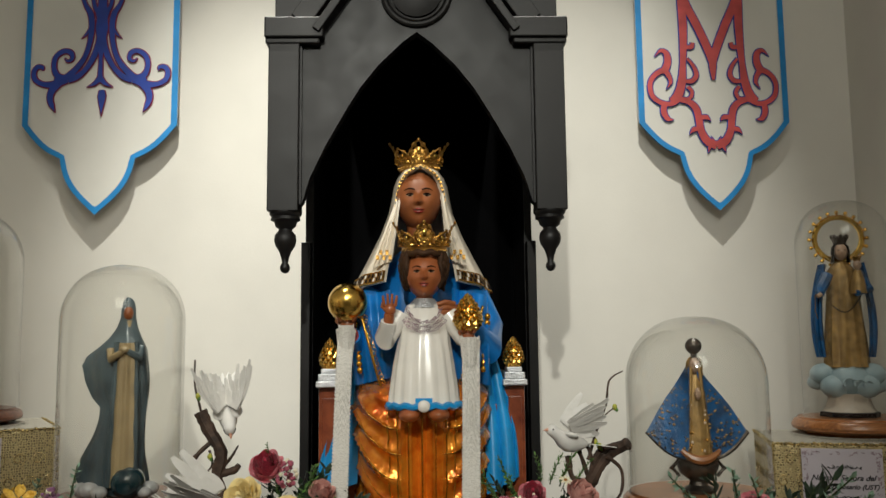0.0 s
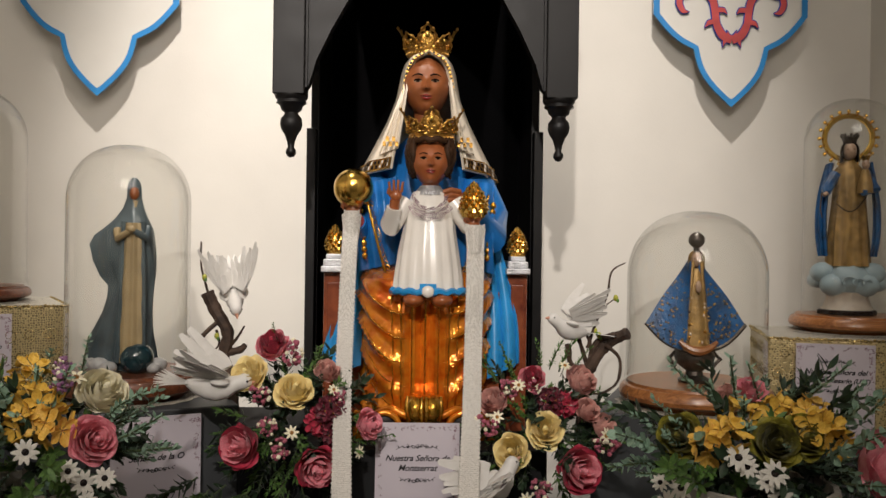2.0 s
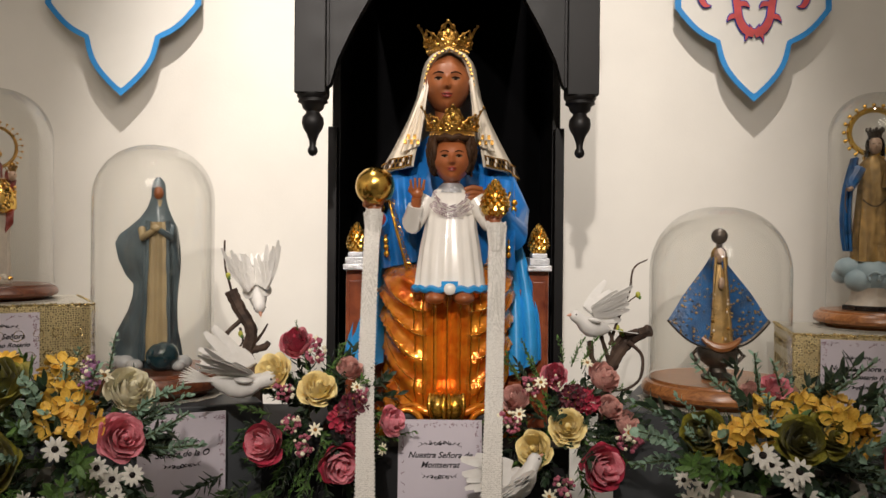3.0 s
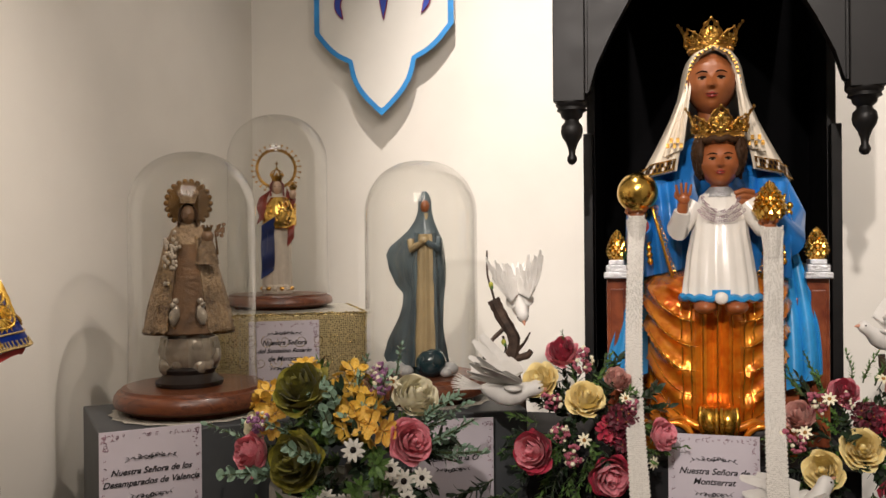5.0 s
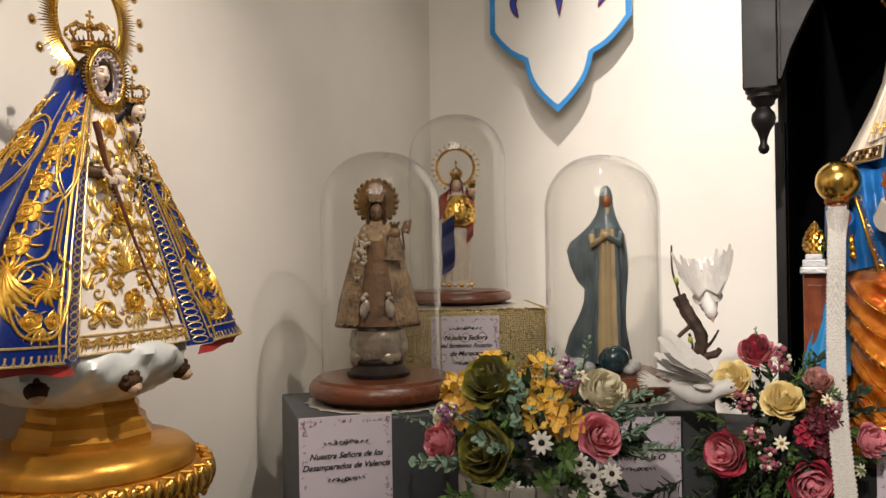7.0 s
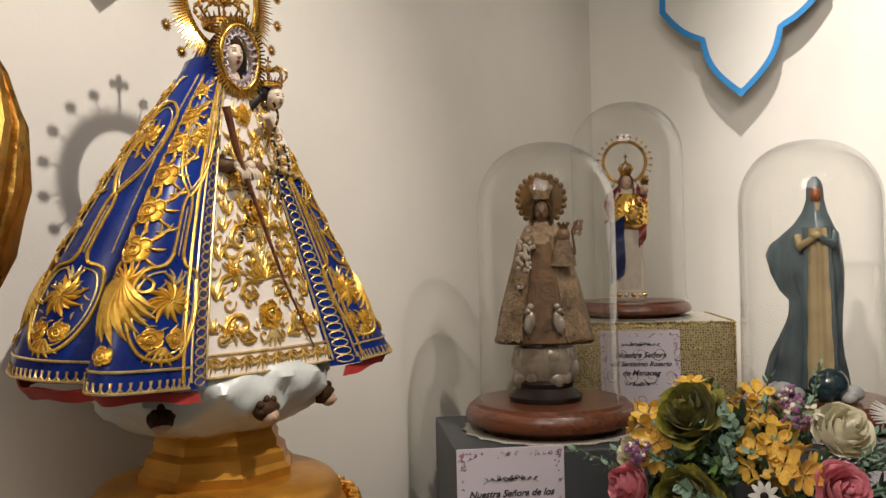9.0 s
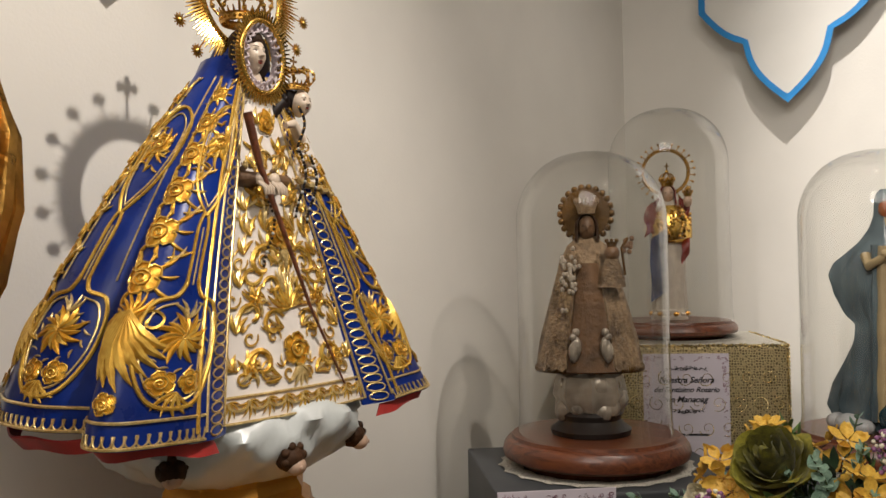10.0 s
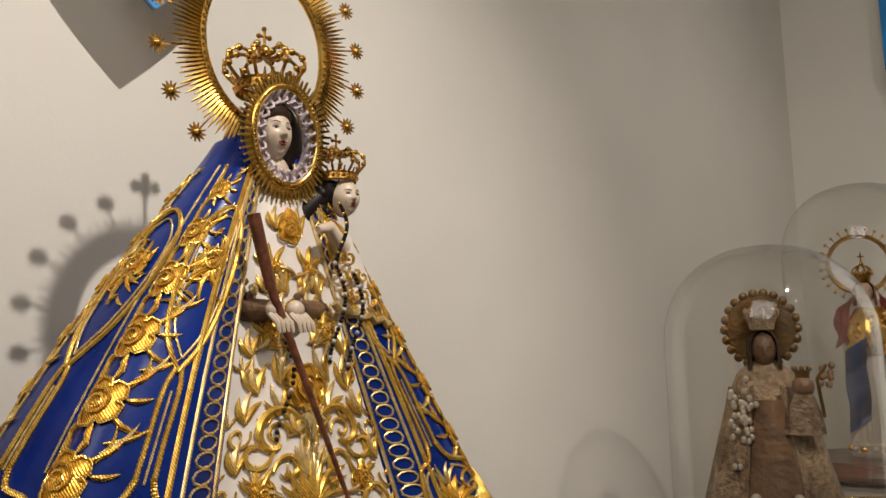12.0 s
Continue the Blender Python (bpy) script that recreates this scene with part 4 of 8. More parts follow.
for k in range(9):
    b.ball((0.06 + rnd.gauss(0, 0.006), -0.05, 0.285 + rnd.gauss(0, 0.007)), 0.004, M_BROWN, 6, 4)
b.lathe([(0.001, 0), (0.038, 0.001), (0.04, 0.003), (0.038, 0.005), (0.001, 0.006)], (0, 0, 0), M_BRONZE, 48)
k0 = len(b.v) - 5 * 48
b.move(pose(0, 0.016, 0.335) @ pose(0, 0, 0, 90), k0)
for k in range(22):
    a = 2 * math.pi * k / 22
    b.ball((0.041 * math.cos(a), 0.013, 0.335 + 0.041 * math.sin(a)), (0.0055, 0.003, 0.0055), M_BRONZE, 8, 5)
thing("statuette", b.move(pose(-0.942, 1.325, 1.2435, 0, 0, 30) @ Matrix.Diagonal((0.91, 0.92, 0.95, 1))), "statuette in beige brocade robe with toothed bronze halo", "statuette", "domed statuettes")

# navy and cream robed figure with a beaded halo
b = B()
b.lathe([(0.036, 0), (0.037, 0.006), (0.033, 0.01), (0.034, 0.018), (0.03, 0.022)], (0, 0, 0), M_CREAMROBE, 28)
for k in range(14):
    a = 2 * math.pi * k / 14
    b.ball((0.035 * math.cos(a), 0.035 * math.sin(a), 0.012), (0.006, 0.006, 0.005), M_OLDGOLD if k % 2 else M_CREAMROBE, 6, 4)
robe(b, [(0.02, 0, 0, 0.033, 0.03), (0.08, 0, 0, 0.031, 0.028), (0.15, 0, 0, 0.034, 0.028), (0.2, 0, 0.002, 0.036, 0.028), (0.235, 0, 0.004, 0.024, 0.02), (0.25, 0, 0.004, 0.01, 0.01)], M_CREAMROBE, 36, 0.08, 10)
b.grid(lambda u, v: (-0.038 + 0.03 * u, -0.026 - 0.007 * math.cos(v * 10) - 0.006 * u, 0.16 - 0.125 * v + 0.02 * u), 10, 14, M_NAVY, 0.004)
b.grid(lambda u, v: (0.038 - 0.015 * u, -0.022 - 0.006 * math.cos(v * 8), 0.22 - 0.09 * v - 0.02 * u), 8, 12, M_CRIMSON, 0.004)
# gilded bodice, modelled in small bosses, and the child on the arm
b.loft([ring_pts(0.006, -0.012, z, rx, ry, 30, 0.06, 9, z * 90) for z, rx, ry in ((0.152, 0.026, 0.022), (0.162, 0.037, 0.03), (0.178, 0.039, 0.031), (0.195, 0.036, 0.028), (0.212, 0.03, 0.024), (0.226, 0.02, 0.017))], M_GOLD)
for k in range(70):
    a, z = rnd.uniform(-3.0, -0.1), rnd.uniform(0.158, 0.215)
    b.ball((0.006 + 0.036 * math.cos(a), -0.012 + 0.03 * math.sin(a), z), rnd.uniform(0.0022, 0.0042), M_OLDGOLD if k % 2 else M_GOLD, 6, 4)
for sx in (-1, 1):
    b.grid(lambda u, v, sx=sx: (sx * (0.02 + 0.022 * v) + 0.003 * math.cos(u * 9), -0.004 - 0.012 * math.sin(math.pi * v), 0.244 - 0.06 * u - 0.02 * v), 8, 6, M_CRIMSON, 0.003)
small_head(b, (0, -0.01, 0.249), 0.0155, M_FLESH, M_CRIMSON)
small_head(b, (0.035, -0.034, 0.233), 0.0105, M_FLESH, None)
mini_crown(b, (0.035, -0.034, 0.242), 0.009, M_OLDGOLD)
b.ball((0.035, -0.034, 0.256), (0.006, 0.006, 0.006), M_OLDGOLD, 8, 6)
mini_crown(b, (0, -0.006, 0.264), 0.014, M_OLDGOLD)
for k in range(6):
    a = math.pi * k / 3
    b.tube([(0.015 * math.cos(a) * math.cos(t), -0.006 + 0.015 * math.sin(a) * math.cos(t), 0.278 + 0.014 * math.sin(t)) for t in (math.pi / 2 * i / 6 for i in range(7))], 0.0013, M_OLDGOLD, 5)
b.ball((0, -0.006, 0.295), 0.0035, M_GOLD, 8, 6)
b.tube([(0, -0.006, 0.297), (0, -0.006, 0.312)], 0.0013, M_OLDGOLD, 5)
b.tube([(-0.005, -0.006, 0.306), (0.005, -0.006, 0.306)], 0.0012, M_OLDGOLD, 5)
halo_ring(b, (0, 0.012, 0.296), 0.045, M_OLDGOLD, 26, 0.0036, 0.012)
thing("statuette", b.move(pose(-1.027, 1.84, 1.3745, 0, 0, 30)), "navy and cream robed statuette with a beaded gold halo", "statuette", "domed statuettes")

# fan-shaped blue mantle on an urn
b = B()
b.lathe([(0.03, 0), (0.032, 0.006), (0.018, 0.014), (0.016, 0.022), (0.034, 0.036), (0.04, 0.052), (0.036, 0.064), (0.03, 0.068)], (0, 0, 0), M_PEWTER, 32, fold=0.015, nf=16)
for s in (-1, 1):
    b.tube([(s * (0.036 + 0.016 * math.sin(math.pi * t)), 0, 0.03 + 0.032 * t + 0.006 * math.sin(2 * math.pi * t)) for t in (i / 10 for i in range(11))], 0.0035, M_PEWTER, 6)
b.tube([(x, -0.035 - 0.01 * math.cos(x * 30), 0.066 + 14 * x * x) for x in (-0.036 + 0.006 * i for i in range(13))], [0.003 + 0.006 * math.cos((i - 6) / 6 * 1.4) for i in range(13)], M_LIGHTWOOD, 8)
mant = lambda s: (lambda u, v: (s * (0.008 + (0.08 - 0.004 * math.cos(v * 6)) * u * (1 - v) + 0.012 * (1 - v)), -0.016 + 0.024 * u - 0.012 * (1 - v), 0.115 - 0.05 * (1 - u) * (1 - v) + 0.125 * v * (1 - 0.0 * u) - 0.012 * math.sin(math.pi * u) * (1 - v)))
for s in (-1, 1):
    b.grid(mant(s), 14, 14, M_SKYBLUE, 0.006)
    f = mant(s)
    b.tube([f(i / 12, 0) for i in range(13)], 0.0042, M_PEWTER, 6)
    b.tube([f(0, i / 12) for i in range(13)], 0.0034, M_GOLDROBE, 6)
    for k in range(80):
        u, v = rnd.random(), rnd.random() ** 1.5 * 0.75
        p = f(u, v)
        b.ball((p[0], p[1] - (0.001 if s > 0 else 0.006), p[2]), (0.0026, 0.002, 0.0022), M_GOLDROBE if k % 3 else M_PEWTER, 6, 4)
robe(b, [(0.07, 0, -0.012, 0.03, 0.022), (0.13, 0, -0.01, 0.025, 0.02), (0.19, 0, -0.006, 0.02, 0.017), (0.225, 0, -0.004, 0.012, 0.011)], M_GOLDROBE, 28, 0.06, 9)
for k in range(36):
    z = rnd.uniform(0.08, 0.2)
    b.ball((rnd.uniform(-0.018, 0.018), -0.032 + 0.12 * (z - 0.08), z), (0.003, 0.0025, 0.0035), M_OLDGOLD if k % 2 else M_IVORY, 6, 4)
b.ball((0, -0.034, 0.19), (0.006, 0.006, 0.012), M_FLESH, 8, 6)
small_head(b, (0, -0.008, 0.243), 0.0145, M_FLESH, M_GOLDROBE)
b.tube([(0, -0.006, 0.256), (0, -0.006, 0.268)], 0.006, M_PEWTER, 8)
b.ball((0, -0.006, 0.281), 0.016, M_PEWTER, 14, 10)
thing("statuette", b.move(pose(0.49, 1.685, 1.2085, 0, 0, -8)), "statuette with fan-shaped patterned blue mantle on a pewter urn", "statuette", "domed statuettes")

# blue mantled figure on a pale blue cloud
b = B()
b.lathe([(0.062, 0), (0.062, 0.009), (0.058, 0.011)], (0, 0, 0), M_DARK, 8)
b.lathe([(0.058, 0.01), (0.05, 0.02), (0.044, 0.038), (0.046, 0.05)], (0, 0, 0), M_CREAMROBE, 8)
for x, y, z, r in ((0, -0.01, 0.078, 0.045), (-0.05, 0, 0.092, 0.03), (0.05, 0, 0.092, 0.03), (-0.03, -0.02, 0.066, 0.032), (0.03, -0.022, 0.066, 0.032), (0.062, 0.01, 0.07, 0.024), (-0.062, 0.01, 0.075, 0.022), (0, 0.03, 0.08, 0.04)):
    b.ball((x, y, z), (r, r * 0.85, r * 0.82), M_CLOUD, 18, 12)
for k in range(3):
    b.tube([(p[0], -0.056 + 0.2 * p[0] * p[0] * 30, p[1]) for p in curl((-0.01 + 0.02 * k, 0.07), 0.02 - 0.004 * k, 0.006, 20, 200, 8)], 0.0035, M_CLOUD, 6)
robe(b, [(0.108, 0, 0, 0.045, 0.032), (0.17, 0, 0, 0.042, 0.03), (0.24, 0, 0, 0.036, 0.028), (0.285, 0, 0, 0.033, 0.026), (0.325, 0, 0.002, 0.03, 0.022), (0.345, 0, 0.003, 0.012, 0.012)], M_GOLDROBE, 40, 0.09, 11)
for s in (-1, 1):
    b.grid(lambda u, v, s=s: (s * (0.03 + 0.034 * math.sin(math.pi * (0.12 + 0.6 * v)) * (0.6 + 0.4 * u) + 0.004 * math.cos(u * 12)), -0.012 + 0.03 * u - 0.004 * math.cos(u * 14), 0.34 - 0.21 * v), 10, 14, M_SKYBLUE, 0.005)
    b.tube([(s * 0.03, -0.008, 0.315), (s * 0.05, -0.02, 0.28), (s * (0.052 if s < 0 else 0.02), -0.044, 0.27)], [0.014, 0.012, 0.007], M_SKYBLUE, 8)
b.tube([(-0.052, -0.044, 0.27), (-0.06, -0.048, 0.265)], 0.005, M_FLESH, 6)
b.tube([(-0.064, -0.046, 0.27), (-0.066, -0.046, 0.235), (-0.062, -0.046, 0.215)], 0.0012, M_BRONZE, 5)
b.tube([(-0.03 + 0.06 * t, -0.04, 0.245 - 0.025 * math.sin(math.pi * t) + 0.02 * t) for t in (i / 10 for i in range(11))], 0.0014, M_DARK, 5)
small_head(b, (0, -0.008, 0.366), 0.018, M_FLESH, M_DARK)
mini_crown(b, (0, -0.004, 0.382), 0.017, M_PEWTER)
robe(b, [(0.27, 0.027, -0.034, 0.017, 0.012), (0.3, 0.027, -0.034, 0.014, 0.011), (0.322, 0.027, -0.034, 0.007, 0.007)], M_GOLDROBE, 18, 0.05, 6)
small_head(b, (0.027, -0.036, 0.333), 0.0105, M_FLESH, None)
mini_crown(b, (0.027, -0.034, 0.342), 0.009, M_OLDGOLD)
halo_ring(b, (0, 0.012, 0.398), 0.05, M_GOLD, 20, 0.0062, 0.011)
thing("statuette", b.move(pose(0.905, 1.905, 1.3305, 0, 0, -16)), "statuette with blue mantle and gold halo on pale blue clouds", "statuette", "domed statuettes")

# ---- seated statue with child ----


def face(b, c, r, skin, brow=M_IRIS, eye=1.0):
    """A carved head: one sheet with nose, sockets, lips and chin, painted eyes, brows and lips laid on it."""
    rx, ry, rz = r
    G = lambda t, w: math.exp(-(t / w) ** 2)

    def at(s, h, out=0.0):
        f2 = max(0.0, 1 - s * s - h * h)
        return on(s, math.sqrt(f2), h, out)

    def on(s, f, h, out=0.0):
        q, d = abs(s), 0.0
        if f > 0:
            ramp = min(1, max(0, (0.24 - h) / 0.38)) if h > -0.15 else max(0, 1 - (-0.15 - h) / 0.07)
            d += G(s, 0.105) * (0.04 + 0.27 * ramp) * (1 if h < 0.24 else max(0, 1 - (h - 0.24) / 0.1)) * (1 if ramp > 0 else 0)
            d += 0.075 * G(q - 0.12, 0.06) * G(h + 0.13, 0.055)
            d -= 0.115 * G(q - 0.33, 0.16) * G(h - 0.13, 0.1)
            d += 0.055 * G(q - 0.36, 0.11) * G(h - 0.1, 0.055)
            d += 0.03 * G(q - 0.3, 0.24) * G(h - 0.27, 0.06)
            d += 0.05 * G(q - 0.45, 0.22) * G(h + 0.18, 0.22)
            d += G(s, 0.18) * (0.06 * G(h + 0.37, 0.035) + 0.07 * G(h + 0.46, 0.04) - 0.03 * G(h + 0.57, 0.05))
            d += 0.09 * G(s, 0.22) * G(h + 0.74, 0.15)
            d *= min(1, f / 0.25)
        k = 1 + d + out
        tap = 1 - 0.2 * min(1, max(0, -h)) ** 1.3
        return (c[0] + rx * s * k * tap, c[1] - ry * f * k, c[2] + rz * h * (1 + 0.35 * d))

    def sheet(u, v):
        az, el = 2 * math.pi * u - math.pi, math.pi * (0.01 + 0.98 * v) - math.pi / 2
        return on(math.sin(az) * math.cos(el), math.cos(az) * math.cos(el), math.sin(el))
    b.grid(sheet, 72, 60, skin)

    def disc(s0, h0, w, h, m, out):
        vs, fs = [at(s0, h0, out)], []
        for i in range(20):
            t = 2 * math.pi * i / 20
            vs.append(at(s0 + w * math.cos(t), h0 + h * math.sin(t) * (1 - 0.3 * math.cos(t) ** 2), out))
            fs.append((0, 1 + i, 1 + (i + 1) % 20))
        b.add(vs, fs, m)
    for s in (-1, 1):
        disc(s * 0.37, 0.1, 0.15 * eye, 0.042 * eye, M_EYEW, 0.012)
        disc(s * 0.36, 0.1, 0.075 * eye, 0.043 * eye, M_IRIS, 0.022)
        b.tube([at(s * (0.22 + 0.075 * i), 0.12 + 0.045 * math.sin(math.pi * i / 4), 0.018) for i in range(5)], rx * 0.03 * eye, M_IRIS, 6)
        b.tube([at(s * (0.15 + 0.09 * i), 0.25 + 0.075 * math.sin(math.pi * (i + 0.6) / 6), 0.004) for i in range(6)], [rx * eye * q for q in (0.02, 0.03, 0.034, 0.03, 0.022, 0.01)], brow, 6)
    b.grid(lambda u, v: at((u - 0.5) * 0.5, -0.4 + 0.065 * v * math.sin(math.pi * (0.08 + 0.84 * u)) * (1 + 0.25 * math.cos(4 * math.pi * (u - 0.5))), 0.03), 14, 5, M_LIP)
    b.grid(lambda u, v: at((u - 0.5) * 0.44, -0.42 - 0.09 * v * math.sin(math.pi * (0.06 + 0.88 * u)), 0.03), 14, 5, M_LIP)
    b.tube([at((i - 4) * 0.05, -0.41 + 0.006 * abs(i - 4), 0.032) for i in range(9)], rx * 0.014, M_DARK, 5)


def hand(b, c, size, skin, up=True, spread=0.5):
    b.ball(c, (size * 0.5, size * 0.34, size * 0.5), skin, 12, 8)
    for i in range(4):
        x = (i - 1.5) * size * 0.26
        h = size * (1.0 if 0 < i < 3 else 0.85)
        k = 1 if up else 0.35
        b.tube([(c[0] + x * 0.8, c[1] - size * 0.1, c[2] + size * 0.3), (c[0] + x * (1 + spread * 0.4), c[1] - size * (0.15 if up else 0.45), c[2] + size * (0.3 + h * 0.5 * k)), (c[0] + x * (1 + spread), c[1] - size * (0.1 if up else 0.6), c[2] + size * 0.3 + h * k)],
               [size * 0.15, size * 0.14, size * 0.1], skin, 8)
    b.tube([(c[0] - size * 0.4, c[1], c[2]), (c[0] - size * 0.65, c[1] - size * 0.1, c[2] + size * 0.25), (c[0] - size * 0.6, c[1] - size * 0.1, c[2] + size * 0.6)], [size * 0.16, size * 0.15, size * 0.1], skin, 8)


b = B()
PROF = [(1.118, -0.096, 0.128), (1.16, -0.106, 0.131), (1.24, -0.115, 0.134), (1.32, -0.123, 0.136), (1.375, -0.124, 0.136), (1.405, -0.112, 0.132), (1.422, -0.08, 0.124), (1.432, -0.03, 0.112), (1.436, 0.02, 0.1)]


def fall(x):
    """How much higher a hanging fold is at x than at the middle pleats."""
    d = x - 0.05
    return 0.2 * d + 11 * d * d


def skirt(u, v, out=0.0):
    """The gilded skirt over the knees: u round from side to side, v from the hem up and over the lap."""
    k = v * (len(PROF) - 1)
    i = min(int(k), len(PROF) - 2)
    z, yf, hw = [p + (q - p) * (k - i) for p, q in zip(PROF[i], PROF[i + 1])]
    a = math.radians(-112 + 224 * u)
    sx = math.copysign(abs(math.sin(a)) ** 0.8, a)
    x, cy = hw * sx, 0.03
    knee = math.exp(-((abs(x) - 0.085) / 0.045) ** 2) * math.exp(-((z - 1.39) / 0.05) ** 2) * 0.016
    gap = -0.02 * math.exp(-(x / 0.03) ** 2) * (1 if z > 1.2 else 0.4)
    q = z - fall(abs(x)) + 0.007 * math.sin(41 * x + 1.3) + 0.006 * math.sin(23 * z + 60 * x * x * (1 if x > 0 else -1))
    swag = (0.019 + 0.007 * math.sin(q * 47 + 9 * x)) * (0.5 - abs(math.cos(q * math.pi / 0.049 + 0.6)) ** 0.8) * min(1, max(0, (1.425 - z) / 0.05)) * min(1, max(0, (abs(x) - 0.03) / 0.03))
    pleat = 0.0048 * math.cos(x * 2 * math.pi / 0.0195) * min(1, max(0, (0.06 - abs(x)) / 0.02)) * min(1, max(0, (1.4 - z) / 0.06))
    d = knee + gap + swag + pleat + out
    c = math.cos(a)
    return (x + d * 0.7 * math.sin(a), cy + (yf - cy) * c - d * max(0.2, c), z - (0.02 * math.sin(abs(x) * 30) if v < 0.01 else 0))


b.grid(skirt, 130, 70, M_AMBER)
for s in (-1, 1):
    # gilded crests of the hanging folds
    for z0 in (1.104, 1.15, 1.196, 1.242, 1.288, 1.334):
        pts = []
        for i in range(26):
            x = 0.034 + 0.092 * i / 25
            z = z0 + fall(x) + 0.01
            if 1.125 < z < 1.4:
                k = next(j for j in range(len(PROF) - 1) if PROF[j][0] <= z <= PROF[j + 1][0])
                v = (k + (z - PROF[k][0]) / (PROF[k + 1][0] - PROF[k][0])) / (len(PROF) - 1)
                u = (math.degrees(math.asin(min(1, (x / PROF[k][2]) ** 1.25))) + 112) / 224
                pts.append(skirt(u if s > 0 else 1 - u, v, 0.0006))
        if len(pts) > 3:
            b.tube(pts, [0.0003 + 0.0011 * math.sin(math.pi * i / (len(pts) - 1)) for i in range(len(pts))], M_AMBER2, 6)
for i in range(-3, 4):
    b.tube([skirt(0.5 + i * 0.033, 0.04 + 0.5 * j / 14, 0.0008) for j in range(15)], 0.0017, M_AMBER2, 5)
# hem with two low arches, and the gilded shoes
b.tube([(x, -0.125 + 0.5 * x * x * 6, 1.165 - 0.018 * abs(math.cos(x * 26))) for x in [-0.13 + 0.26 * i / 40 for i in range(41)]], 0.008, M_AMBER, 8)
for s in (-1, 1):
    b.ball((s * 0.016, -0.122, 1.166), (0.021, 0.034, 0.03), M_AMBER2, 20, 12)
    for k in range(4):
        b.tube([(s * (0.004 + 0.009 * k), -0.14 + 0.004 * k, 1.19), (s * (0.005 + 0.009 * k), -0.157 + 0.005 * k, 1.168), (s * (0.004 + 0.008 * k), -0.146 + 0.004 * k, 1.142)], [0.003, 0.005, 0.003], M_AMBER2, 8)
    b.tube([(s * 0.075 + 0.03 * math.cos(a), -0.13, 1.13 + 0.03 * math.sin(a)) for a in (math.pi * i / 12 for i in range(13))], 0.006, M_AMBER, 8)
    # dark ball put in for the shade inside the arch opening
    b.ball((s * 0.075, -0.122, 1.13), (0.028, 0.008, 0.027), M_DARK, 14, 8)
b.box((0, 0.05, 1.108), (0.27, 0.28, 0.016), M_AMBER)
# blue mantle over the body and shoulders
robe(b, [(1.40, 0, 0.075, 0.145, 0.075), (1.46, 0, 0.07, 0.142, 0.085), (1.53, 0, 0.065, 0.136, 0.085), (1.60, 0, 0.06, 0.122, 0.078), (1.65, 0, 0.055, 0.09, 0.06), (1.69, 0, 0.045, 0.045, 0.04)], M_BLUE, 60, 0.035, 17)
for s in (-1, 1):
    b.grid(lambda u, v, s=s: (s * (0.125 + 0.025 * u + 0.022 * math.sin(v * 2.2) * u + (0.045 * v * v * u if s < 0 else 0.02 * v * u)), 0.015 - 0.03 * (1 - u) * v + 0.006 * math.cos(u * 14) - 0.01 * u - 0.03 * v, 1.47 - (0.235 if s < 0 else 0.26) * v + 0.03 * v * u * s), 14, 20, M_BLUE2, 0.005)
    b.grid(lambda u, v, s=s: (s * (0.06 + 0.07 * u), -0.05 - 0.025 * math.sin(math.pi * v) - 0.007 * math.cos(u * 16 + v * 4), 1.605 - 0.17 * v - 0.015 * u), 18, 18, M_BLUE, 0.005)
    for k in range(9):
        t = k / 8
        b.ball((s * (0.128 - 0.01 * t), -0.07, 1.55 - 0.1 * t), (0.006, 0.004, 0.007), M_AMBER2, 8, 6)
    b.tube([(s * (0.118 - 0.04 * t), -0.085 - 0.012 * math.sin(3 * t), 1.57 - 0.15 * t) for t in (i / 14 for i in range(15))], 0.0026, M_AMBER2, 6)
    for k in range(16):
        t = k / 15
        b.tube([(p[0], -0.082, p[1]) for p in curl((s * (0.108 - 0.035 * t), 1.55 - 0.13 * t), 0.006, 0.001, 50 * k, 50 * k + 400, 8)], 0.0009, M_AMBER2, 4)
    # arms
b.tube([(-0.1, 0.02, 1.6), (-0.13, -0.01, 1.53), (-0.132, -0.04, 1.485), (-0.137, -0.085, 1.515)], [0.035, 0.036, 0.033, 0.022], M_BLUE, 16)
b.tube([(-0.136, -0.08, 1.512), (-0.139, -0.1, 1.53)], [0.02, 0.012], M_MRED, 12)
hand(b, (-0.139, -0.098, 1.536), 0.03, M_SKIN, False)
b.tube([(0.1, 0.02, 1.6), (0.128, -0.01, 1.53), (0.125, -0.05, 1.49), (0.09, -0.09, 1.53)], [0.035, 0.036, 0.033, 0.02], M_BLUE, 16)
b.tube([(0.09, -0.09, 1.53), (0.06, -0.105, 1.565)], [0.014, 0.011], M_SKIN, 10)
for i in range(4):
    b.tube([(0.062, -0.105, 1.573 - 0.009 * i), (0.045, -0.118, 1.576 - 0.009 * i), (0.03, -0.12, 1.572 - 0.009 * i)], [0.006, 0.0055, 0.004], M_SKIN, 8)
# veil, open in front
VR = [(1.598, 0.138, 0.112, 30), (1.63, 0.128, 0.105, 31), (1.67, 0.108, 0.096, 33), (1.72, 0.084, 0.084, 36), (1.765, 0.067, 0.08, 43), (1.80, 0.06, 0.08, 44), (1.822, 0.056, 0.084, 40), (1.838, 0.05, 0.088, 30), (1.85, 0.041, 0.08, 8), (1.864, 0.018, 0.036, 0), (1.868, 0.003, 0.005, 0)]


